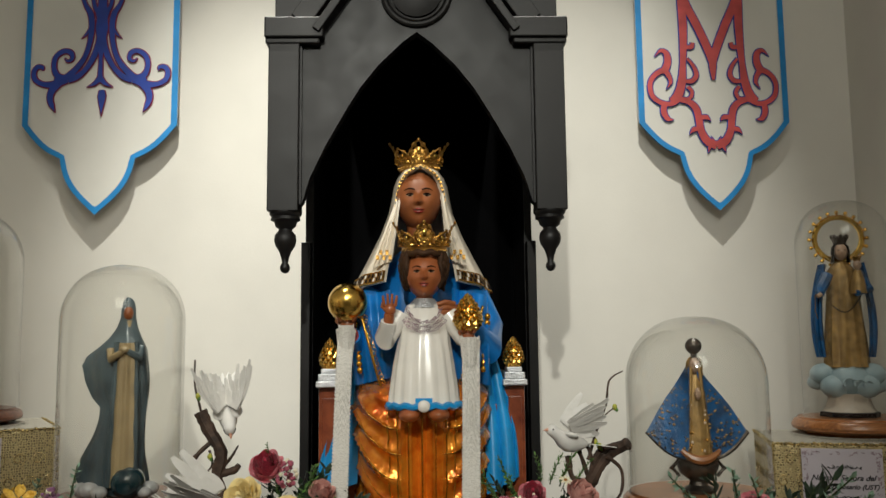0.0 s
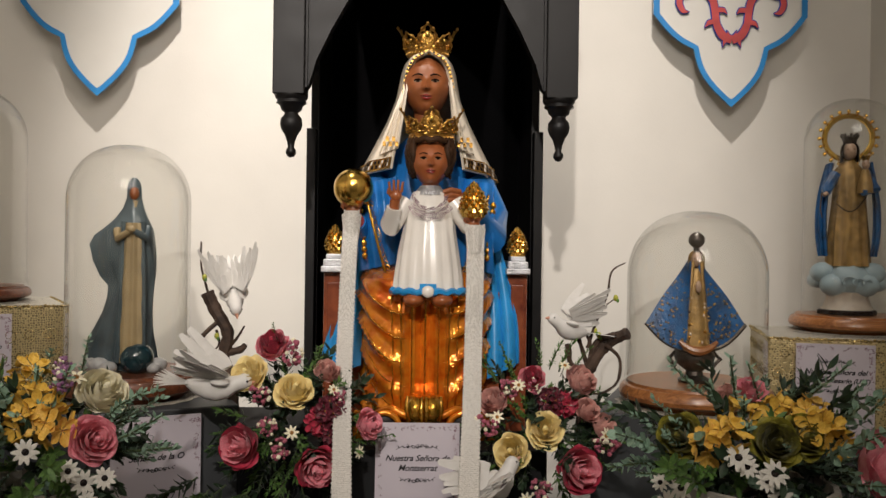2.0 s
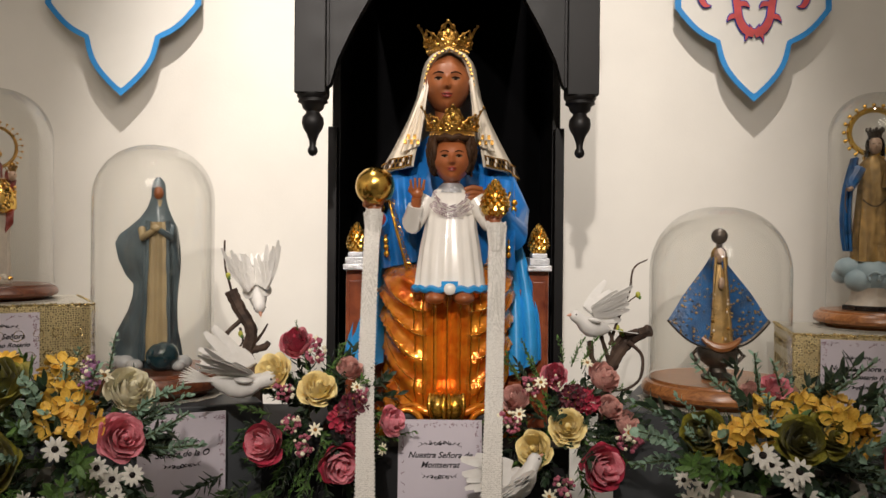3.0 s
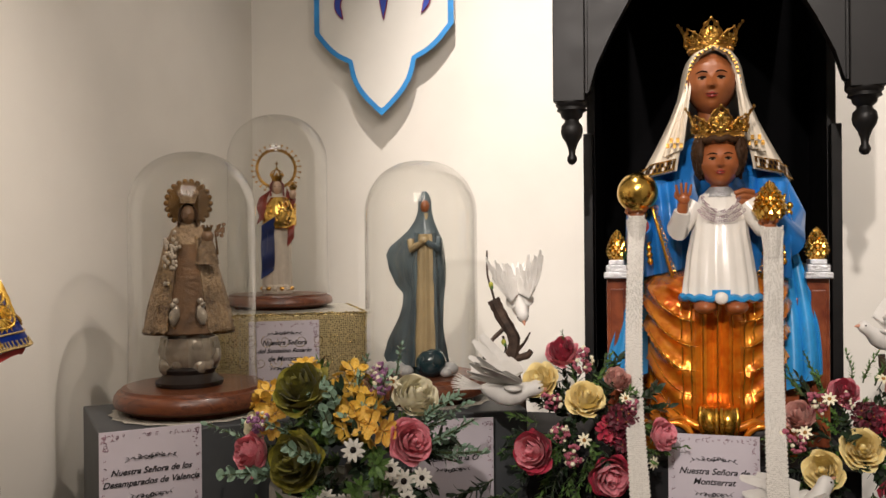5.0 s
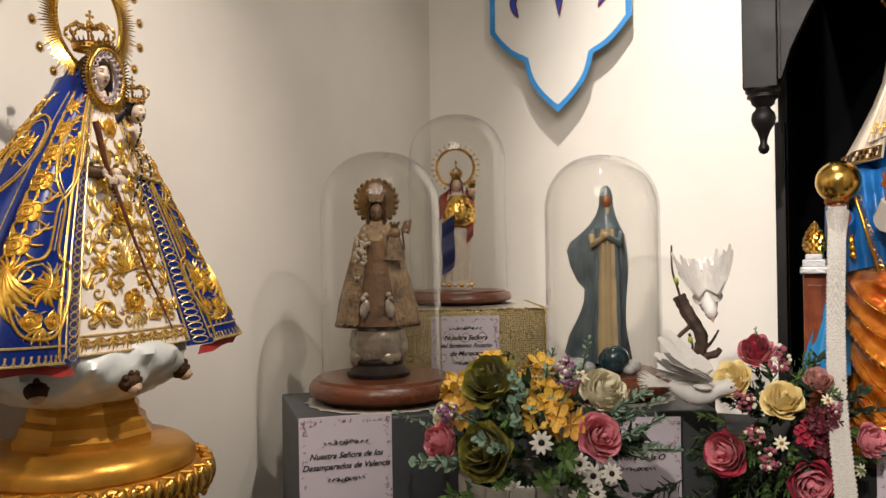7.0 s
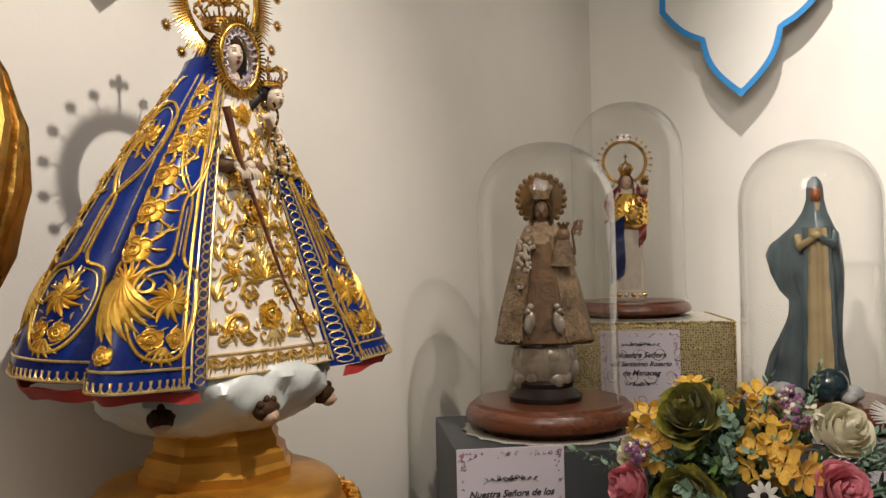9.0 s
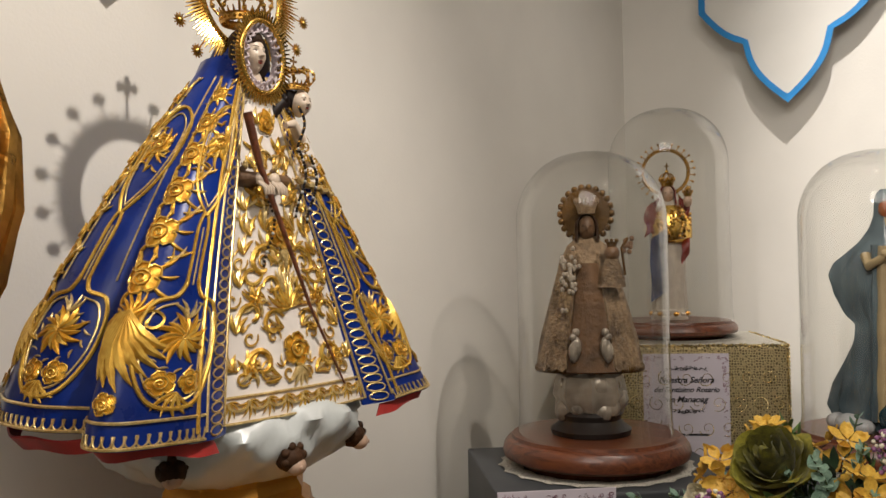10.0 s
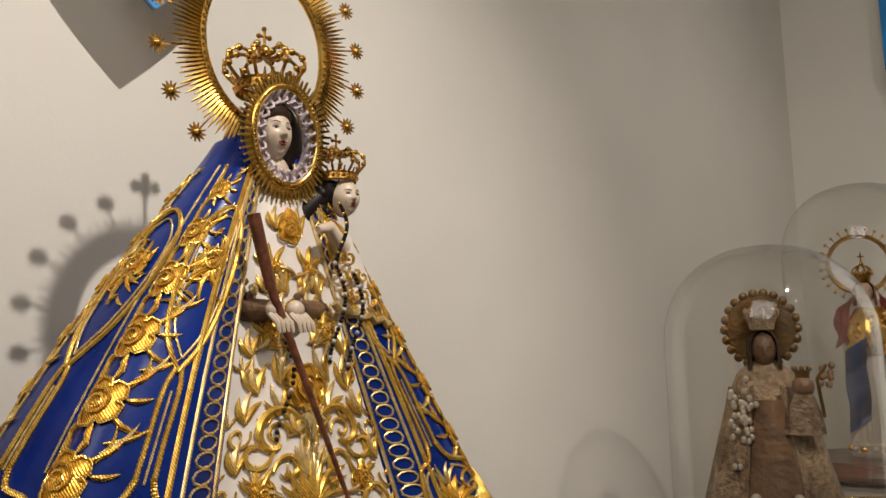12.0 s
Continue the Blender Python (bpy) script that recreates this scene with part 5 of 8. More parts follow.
def veil(u, v, out=0.0):
    k = v * (len(VR) - 1)
    i = min(int(k), len(VR) - 2)
    z, rx, ry, op = [p + (q - p) * (k - i) for p, q in zip(VR[i], VR[i + 1])]
    a = math.radians(op + (360 - 2 * op) * u)
    f = 1 + 0.03 * math.cos(a * 13) * max(0, 1 - v * 2.2) + out
    return (rx * f * math.sin(a), 0.04 - ry * f * math.cos(a), z + 0.026 * (1 - v) ** 3 * math.cos(a))


b.grid(veil, 80, 40, M_VEIL, 0.004)
b.grid(lambda u, v: veil(u, 0.012 + 0.068 * v, 0.034), 120, 2, M_OLDGOLD)
for v0 in (0.006, 0.085):
    b.tube([veil(i / 90, v0, 0.04) for i in range(91)], 0.0013, M_AMBER2, 5)
# dark lattice worked into the gilded hem
for i in range(84):
    for va, vb in ((0.018, 0.044), (0.05, 0.076)):
        u0, u1 = (i + 0.12 + 0.5 * (va > 0.03)) / 85, (i + 0.66 + 0.5 * (va > 0.03)) / 85
        b.add([veil(u0, va, 0.041), veil(u1, va, 0.041), veil(u1, vb, 0.041), veil(u0, vb, 0.041)], [(0, 1, 2, 3)], M_DARK if i % 3 else M_VEIL)
for u in (0.012, 0.988):
    b.tube([veil(u, 0.02 + 0.93 * j / 30, 0.01) for j in range(31)], 0.0034, M_VEIL, 8)
    for j in range(28):
        p = veil(u, 0.42 + 0.5 * j / 28, 0.05)
        b.box((p[0], p[1] - 0.003, p[2]), (0.005, 0.003, 0.0035), M_DARK if j % 2 else M_OLDGOLD)
for s in (-1, 1):
    b.grid(lambda u, v, s=s: (s * (0.042 + 0.018 * v + 0.032 * u * (0.1 + 1.0 * v)), -0.025 - 0.032 * v + 0.014 * u - 0.004 * math.cos(u * 18), 1.80 - 0.14 * v - 0.012 * u), 12, 16, M_VEIL, 0.004)
    for k in range(5):
        b.box((s * (0.06 + 0.006 * k), -0.062, 1.667 + 0.01 * (k % 2)), (0.006, 0.003, 0.009), M_OLDGOLD)
b.lathe([(0.028, 1.68), (0.024, 1.73), (0.026, 1.75)], (-0.004, 0.005, 0), M_SKIN, 16)
face(b, (-0.004, -0.004, 1.787), (0.047, 0.048, 0.06), M_SKIN, eye=1.12)
# the child on her lap
CY = -0.112
robe(b, [(1.384, 0.004, CY - 0.02, 0.064, 0.04), (1.42, 0.004, CY - 0.014, 0.061, 0.042), (1.46, 0.004, CY - 0.006, 0.056, 0.042), (1.5, 0.005, CY, 0.049, 0.04), (1.54, 0.006, CY + 0.006, 0.045, 0.036), (1.57, 0.006, CY + 0.01, 0.034, 0.028), (1.577, 0.006, CY + 0.01, 0.022, 0.02)], M_TUNIC, 60, 0.05, 15)
b.tube([(0.004 + 0.066 * math.cos(a), CY - 0.02 + 0.043 * math.sin(a), 1.387 + 0.002 * math.cos(a * 15)) for a in (-math.pi * i / 40 for i in range(41))], 0.0065, M_BLUE2, 6)
b.box((0.004, CY - 0.06, 1.395), (0.03, 0.006, 0.014), M_BLUE2)
b.ball((0.004, CY - 0.066, 1.388), (0.012, 0.006, 0.011), M_TUNIC, 12, 8)
for s in (-1, 1):
    b.ball((0.004 + s * 0.026, CY - 0.045, 1.372), (0.02, 0.03, 0.013), M_SKIN2, 14, 8)
b.lathe([(0.032, 1.566), (0.026, 1.575), (0.021, 1.58), (0.018, 1.584)], (0.006, CY + 0.01, 0), M_SILVER, 40, fold=0.03, nf=20, cap=False)
b.lathe([(0.017, 1.565), (0.0155, 1.6)], (0.006, CY + 0.014, 0), M_SKIN2, 16)
for k in range(34):
    t = k / 33
    a = math.radians(-165 + 150 * t)
    for d in (0.0, 0.011, 0.02):
        r = 0.04 + d
        if d == 0 or abs(t - 0.5) < 0.36:
            b.tube([(p[0], CY - 0.036 - 0.006 * math.sin(math.pi * t), p[1]) for p in curl((0.006 + 0.8 * r * math.cos(a), 1.572 + r * 0.85 * math.sin(a)), 0.0042, 0.0006, 60 * k, 60 * k + 330, 7)], 0.0006, M_CARDORN, 4)
b.tube([(-0.04, CY, 1.553), (-0.068, CY - 0.02, 1.508), (-0.06, CY - 0.035, 1.54)], [0.02, 0.021, 0.0145], M_TUNIC, 14)
b.tube([(-0.06, CY - 0.035, 1.538), (-0.058, CY - 0.038, 1.554)], 0.0095, M_SKIN2, 10)
hand(b, (-0.057, CY - 0.038, 1.562), 0.022, M_SKIN2, True)
b.tube([(0.05, CY, 1.552), (0.082, CY - 0.01, 1.51), (0.085, CY - 0.03, 1.505)], [0.02, 0.021, 0.016], M_TUNIC, 14)
hand(b, (0.086, CY - 0.03, 1.513), 0.024, M_SKIN2, False)
face(b, (0.006, CY + 0.008, 1.628), (0.037, 0.037, 0.045), M_SKIN2, eye=1.12)
rnd = random.Random(5)
b.ball((0.006, CY + 0.026, 1.642), (0.041, 0.036, 0.044), M_HAIR, 20, 12)
for k in range(34):
    a = math.radians(-38 + 256 * k / 33)
    z1 = 1.598 + 0.008 * rnd.random()
    pts = []
    for i in range(9):
        t = i / 8
        r = 0.036 + 0.006 * math.sin(math.pi * min(1, t * 1.2)) + 0.0022 * math.sin(t * 14 + k * 2.1)
        da = 0.06 * math.sin(t * 11 + k)
        pts.append((0.006 + r * math.cos(a + da), CY + 0.016 + (r - 0.002) * math.sin(a + da), 1.676 + (z1 - 1.676) * t))
    b.tube(pts, [0.005, 0.0062, 0.0066, 0.0066, 0.0066, 0.0066, 0.0062, 0.005, 0.002], M_HAIR, 7)
b.tube([(0.006 + 0.034 * math.cos(a), CY + 0.012 + 0.036 * math.sin(a), 1.668 + 0.002 * math.sin(a * 9)) for a in (math.radians(-180 + 180 * i / 24) for i in range(25))], 0.0062, M_HAIR, 7)
thing("statue", b.move(pose(-0.045, 1.72, 0)), "painted seated statue with child, white veil, blue mantle, amber-gilt skirt", "statue", angle=60)

# throne
throne = empty("throne", pose(-0.045, 1.72, 1.10), "red-brown marbled throne with silver capitals and gold finials", "throne")
part("seat", B().box((0, 0.09, 0.14), (0.3, 0.2, 0.28), M_MARBLE), throne, smooth=False, bevel=0.003)
part("backrest", B().box((0, 0.2, 0.24), (0.3, 0.02, 0.48), M_MARBLE), throne, smooth=False, bevel=0.003)
for s in (-1, 1):
    part("arm_pillar", B().box((s * 0.184, 0.06, 0.158), (0.04, 0.13, 0.316), M_MARBLE).box((s * 0.184, -0.008, 0.16), (0.026, 0.008, 0.27), M_MARBLE), throne, smooth=False, bevel=0.002)
    part("capital", B().box((s * 0.184, 0.05, 0.322), (0.048, 0.15, 0.012), M_SILVER).box((s * 0.184, 0.05, 0.335), (0.04, 0.14, 0.014), M_SILVER).box((s * 0.184, 0.01, 0.347), (0.03, 0.05, 0.01), M_SILVER), throne, "silver-leafed moulded capital", smooth=False, bevel=0.002)


def pinecone(b, c, r, h, m):
    """A gilded cone covered with overlapping scales."""
    prof = lambda t: r * (0.55 + 0.45 * math.sin(math.pi * min(1, t / 0.56))) if t < 0.28 else r * max(0.02, 1 - ((t - 0.28) / 0.74) ** 1.7)
    b.lathe([(prof(t) * 0.86, h * t) for t in (0, 0.1, 0.2, 0.3, 0.45, 0.6, 0.75, 0.88, 0.96)] + [(0.0004, h)], c, m, 20)
    for j in range(9):
        t = 0.04 + 0.1 * j
        n = 10 if j < 5 else (8 if j < 7 else 5)
        for i in range(n):
            a = 2 * math.pi * (i + 0.5 * (j % 2)) / n
            ca, sa = math.cos(a), math.sin(a)
            q = [(prof(t) * 0.86, t - 0.03), (prof(t + 0.04) * 1.0, t + 0.045), (prof(min(0.98, t + 0.1)) * 1.06, t + 0.12)]
            b.tube([(c[0] + x * ca, c[1] + x * sa, c[2] + h * z) for x, z in q], [prof(t) * 0.2, prof(t) * 0.31, prof(t) * 0.04], m, 6)
    return b


for s in (-1, 1):
    part("finial", pinecone(B(), (s * 0.184, 0.01, 0.351), 0.0185, 0.062, M_GOLD), throne, "gilded pine-cone finial")
thing("gilded_pinecone", pinecone(B(), (0, 0, 0), 0.0235, 0.07, M_GOLD).move(pose(0.041, 1.575, 1.522)), "gilded pine cone held in the hand of the child", "pine cone")
thing("gold_orb", B().ball((-0.184, 1.622, 1.578), 0.0375, M_GOLD, 48, 30), "polished gold orb resting on the hand of the statue", "orb")


def crown(m, r, h, label, flare=0.3):
    """An openwork crown: a jewelled band and eight pierced leaves."""
    ob = empty("crown", m, label, "crown", "gold crowns")
    b = B().lathe([(r * 0.96, 0), (r * 1.02, 0.0), (r * 1.06, h * 0.2), (r * 1.02, h * 0.22), (r * 0.98, h * 0.2)], (0, 0, 0), M_OLDGOLD, 40, cap=False)
    for k in range(32):
        a = 2 * math.pi * k / 32
        b.ball((r * 1.05 * math.cos(a), r * 1.05 * math.sin(a), h * 0.1), r * 0.045, M_OLDGOLD, 6, 4)
    part("band", b, ob)
    leaf = None
    for k in range(8):
        if leaf is None:
            b = B()
            hh, w = h * 0.76, r * 0.44
            for s in (-1, 1):
                b.tube([(s * w * math.sin(math.pi * t) ** 0.8 * (1 - 0.15 * t), -flare * r * t * t, hh * t) for t in (i / 12 for i in range(13))], r * 0.045, M_OLDGOLD, 6)
                b.tube([(p[0], -flare * 0.2 * r, p[1]) for p in curl((s * w * 0.45, hh * 0.35), r * 0.15, r * 0.03, 90, 90 + s * 400, 10)], r * 0.035, M_GOLD, 5)
                b.tube([(s * w * 1.0, -0.05 * r, hh * 0.12), (s * w * 1.35, -0.1 * r, hh * 0.3), (s * w * 1.1, -0.16 * r, hh * 0.5)], r * 0.035, M_OLDGOLD, 5)
            b.ball((0, -flare * r * 0.4, hh * 0.6), (r * 0.12, r * 0.07, r * 0.17), M_GOLD, 10, 6)
            b.ball((0, -flare * r * 0.16, hh * 0.4), (w * 0.75, r * 0.03, hh * 0.38), M_OLDGOLD, 12, 8)
            for i in range(9):
                b.ball((w * (-1.25 + 0.31 * i), -0.06 * r, hh * (0.1 + 0.1 * (i % 3))), r * 0.085, M_OLDGOLD if i % 2 else M_GOLD, 6, 5)
            b.ball((0, -flare * r, hh * 1.03), (r * 0.08, r * 0.07, r * 0.09), M_OLDGOLD, 8, 6)
            for sx in (-1, 1):
                b.ball((sx * w * 0.5, -flare * r * 0.62, hh * 0.82), (r * 0.13, r * 0.05, r * 0.12), M_OLDGOLD, 8, 6)
                b.ball((sx * w * 0.85, -flare * r * 0.3, hh * 0.56), (r * 0.12, r * 0.05, r * 0.11), M_OLDGOLD, 8, 6)
            leaf = part("crown_leaf", b, ob)
            q = leaf
        else:
            q = new("crown_leaf", leaf.data)
            q.parent = ob
        q.matrix_basis = pose(0, 0, 0, 0, 0, 45 * k) @ pose(0, -r * 1.02, h * 0.2) @ Matrix.Diagonal((1, 1, 0.66 if k % 2 else 1, 1))
    return ob


crown(pose(-0.048, 1.755, 1.856, 4), 0.041, 0.06, "antique gold openwork crown on the head of the veiled statue", 0.46)
crown(pose(-0.038, 1.628, 1.67, 5), 0.041, 0.06, "antique gold openwork crown on the head of the child", 0.42)

M_LACE = lace_mat("white_lace", (0.74, 0.71, 0.66), (0.36, 0.34, 0.3), 420)


def ribbon(pts, label, w0, w1):
    sm = smooth_line(pts, 10)
    n = len(sm) - 1

    def at(v):
        k = min(int(v * n), n - 1)
        return Vector(sm[k]).lerp(Vector(sm[k + 1]), v * n - k)

    def fn(u, v):
        p = at(v)
        w = w0 + (w1 - w0) * v
        return (p.x + (u - 0.5) * w, p.y - 0.0025 * math.cos((u - 0.5) * 7) * (1 - 0.5 * v) + 0.002 * math.sin(v * 23), p.z)
    ob = empty("lace_ribbon", Matrix(), label, "ribbon", "lace ribbons")
    part("band", B().grid(fn, 6, 90, M_LACE, 0.0008), ob)
    for e in (0.02, 0.98):
        b = B()
        for i in range(120):
            p = fn(e, i / 120)
            b.ball((p[0] + (0.001 if e > 0.5 else -0.001), p[1] - 0.001, p[2]), (0.0014, 0.0011, 0.0024), M_LACE, 6, 4)
        tagged(part("picot_edge", b, ob), kind="stuff")
    return ob


ribbon([(-0.186, 1.612, 1.535), (-0.188, 1.59, 1.45), (-0.19, 1.56, 1.32), (-0.186, 1.48, 1.2), (-0.172, 1.33, 1.1), (-0.16, 1.22, 1.0), (-0.155, 1.18, 0.86)], "long white lace ribbon hanging from the statue's hand", 0.026, 0.031)
ribbon([(0.045, 1.555, 1.51), (0.044, 1.55, 1.42), (0.042, 1.535, 1.3), (0.036, 1.46, 1.19), (0.026, 1.33, 1.09), (0.018, 1.22, 1.0), (0.016, 1.18, 0.86)], "long white lace ribbon hanging from the child's hand", 0.029, 0.031)
for s, x, y, z in ((-1, -0.186, 1.612, 1.527), (1, 0.044, 1.562, 1.503)):
    b = B().grid(lambda u, v: (x + (u - 0.5) * (0.036 - 0.012 * v), y - 0.012 * math.cos((u - 0.5) * 3), z - 0.05 * v + 0.006 * math.cos((u - 0.5) * 3.1)), 10, 8, M_LACE, 0.0015)
    thing("lace_loop", b, "white lace loop tied round a statue's hand", "ribbon", "lace ribbons")

# ---- robed statue by the side wall, facing the room ----
SB = pose(-1.06, 0.775, 1.352, 0, 0, 90)
b = B()
RB = [(0.088, -0.096), (0.115, -0.108), (0.148, -0.112), (0.18, -0.104), (0.2, -0.08), (0.196, -0.04), (0.205, 0.005), (0.19, 0.05), (0.13, 0.085), (0.06, 0.1), (0.0, 0.103)]
RT = [(0.01, -0.036), (0.017, -0.036), (0.024, -0.033), (0.03, -0.028), (0.034, -0.02), (0.036, -0.01), (0.036, 0.0), (0.033, 0.008), (0.027, 0.02), (0.015, 0.028), (0.0, 0.03)]
LB = [(-0.088, -0.096), (-0.12, -0.115), (-0.16, -0.122), (-0.2, -0.108), (-0.212, -0.082), (-0.19, -0.05), (-0.205, -0.01), (-0.222, 0.04), (-0.17, 0.085), (-0.08, 0.1), (0.0, 0.103)]
RT = [(x * 0.8, y) for x, y in RT]
LT = [(-x, y) for x, y in RT]
TOPZ = 0.354


def even(line, n=120):
    """The same line in n equal steps of its length."""
    pts = [Vector(p) for p in smooth_line(line, 8)]
    run = [0.0]
    for p, q in zip(pts, pts[1:]):
        run.append(run[-1] + (q - p).length)
    out, k = [], 0
    for i in range(n + 1):
        d = run[-1] * i / n
        while k < len(run) - 2 and run[k + 1] < d:
            k += 1
        out.append(pts[k].lerp(pts[k + 1], (d - run[k]) / max(1e-9, run[k + 1] - run[k])))
    return out, run[-1]


LEN_B, LEN_T = even(RB)[1], even(RT)[1]


def mantle(A, C, full):
    a, c = even(A)[0], even(C)[0]

    def fn(s, t, out=0.0):
        k = max(0, min(0.99999, s)) * (len(a) - 1)
        i = int(k)
        kt = max(0, min(0.99999, s)) ** 1.7 * (len(c) - 1)
        it = int(kt)
        p, q = a[i].lerp(a[i + 1], k - i), c[it].lerp(c[it + 1], kt - it)
        m = p.lerp(q, max(0, t) ** full)
        d = Vector((m.x, m.y * 0.8))
        d = d.normalized() if d.length > 1e-6 else Vector((0, -1))
        # soft hanging folds that die out towards the shoulders
        fold = 0.006 * math.sin(s * 31 + 0.6) * (1 - t) * min(1, s * 6)
        m = m + d * (fold + out)
        return (m.x, m.y, -0.006 + TOPZ * t + 0.03 * s * (1 - t))
    return fn


MR, ML = mantle(RB, RT, 0.98), mantle(LB, LT, 1.32)
for f, th in ((MR, 0.004), (ML, -0.004)):
    b.grid(lambda u, v, f=f: f(u, v), 90, 40, M_SATIN, th)
    b.grid(lambda u, v, f=f: (f(0.05 + 0.9 * u, 0)[0] * (0.97 - 0.05 * v), f(0.05 + 0.9 * u, 0)[1] * 0.95, f(0.05 + 0.9 * u, 0)[2] - 0.012 * v - 0.004 + 0.0018 * math.cos(u * 40) + 0.006 * math.sin(u * 9)), 60, 3, M_REDCLOTH, 0.002)


def white(u, v, out=0.0):
    """The ivory front of the dress: u across from -1 to 1, v up."""
    hw = 0.098 - 0.074 * v
    x = hw * u
    return (x, -0.093 + 0.05 * v - 0.008 * (1 - u * u) * (1 - 0.4 * v) - out, 0.0 + 0.3 * v)


b.grid(lambda u, v: white(2 * u - 1, 1.06 * v), 20, 24, M_WSATIN, 0.004)


def stitch(fn, cx, cy, su, sv, pts, r, m, n=4, flat=0.8, lift=0.0015):
    """Raised embroidery: a stroke of local points, in metres, laid on a sheet at (cx, cy); su and sv are the sheet's units for a metre."""
    P = [fn(cx + p[0] * su, cy + p[1] * sv, lift) for p in pts]
    r = [q * 1.42 for q in r] if isinstance(r, list) else r * 1.42
    b.tube(P, r, m, n, flat=flat)


def leafs(fn, cx, cy, su, sv, a, l, w, m):
    ca, sa = math.cos(radians(a)), math.sin(radians(a))
    pts = [(l * t * ca - 0.12 * l * math.sin(math.pi * t) * sa, l * t * sa + 0.12 * l * math.sin(math.pi * t) * ca) for t in (0, 0.2, 0.45, 0.7, 0.88, 1)]
    stitch(fn, cx, cy, su, sv, pts, [w * 0.3, w * 0.8, w, w * 0.8, w * 0.45, w * 0.1], m, 5)


def rosette(fn, cx, cy, su, sv, r, m=None):
    m = m or M_THREAD2
    # a padded flower, then cords for the petals' edges and the heart
    b.grid(lambda u, v: fn(cx + r * v * (0.86 + 0.1 * math.cos(10 * math.pi * u)) * math.cos(2 * math.pi * u) * su, cy + r * v * (0.86 + 0.1 * math.cos(10 * math.pi * u)) * math.sin(2 * math.pi * u) * sv, 0.0012 + 0.0022 * (1 - v * v)), 20, 3, m)
    for i in range(5):
        a = 72 * i
        stitch(fn, cx, cy, su, sv, [(r * q * math.cos(radians(a + d)), r * q * math.sin(radians(a + d))) for d, q in ((-40, 0.62), (-26, 0.88), (0, 0.98), (26, 0.88), (40, 0.62))], r * 0.06, M_THREAD, 5, lift=0.0024)
    stitch(fn, cx, cy, su, sv, curl((0, 0), r * 0.55, r * 0.04, 40, 760, 22), r * 0.055, M_THREAD, lift=0.0042)


def sun(fn, cx, cy, su, sv, r):
    for i in range(16):
        leafs(fn, cx, cy, su, sv, 22.5 * i, r * (1 if i % 2 else 0.78), r * 0.1, M_THREAD2 if i % 2 else M_THREAD)
    stitch(fn, cx, cy, su, sv, curl((0, 0), r * 0.18, r * 0.03, 0, 500, 9), r * 0.07, M_THREAD)


def fan(fn, cx, cy, su, sv, a, l, n, spread, m=M_THREAD):
    for i in range(n):
        k = i / (n - 1) - 0.5
        leafs(fn, cx, cy, su, sv, a + spread * k, l * (1 - 0.5 * abs(k)), l * 0.055, m)


def line(fn, pts, r, m, n=40):
    sm = smooth_line(pts, 8)
    b.tube([fn(p[0], p[1], 0.001) for p in sm], r * 1.05, m, 5)


def spray(fn, cx, cy, su, sv, a, l):
    for k in range(4):
        for s in (-1, 1):
            t = l * (0.15 + 0.22 * k)
            leafs(fn, cx + t * math.cos(radians(a)) * su, cy + t * math.sin(radians(a)) * sv, su, sv, a + s * 42, l * (0.34 - 0.04 * k), l * 0.045, M_THREAD if k % 2 else M_THREAD3)
    leafs(fn, cx, cy, su, sv, a, l, l * 0.05, M_THREAD)


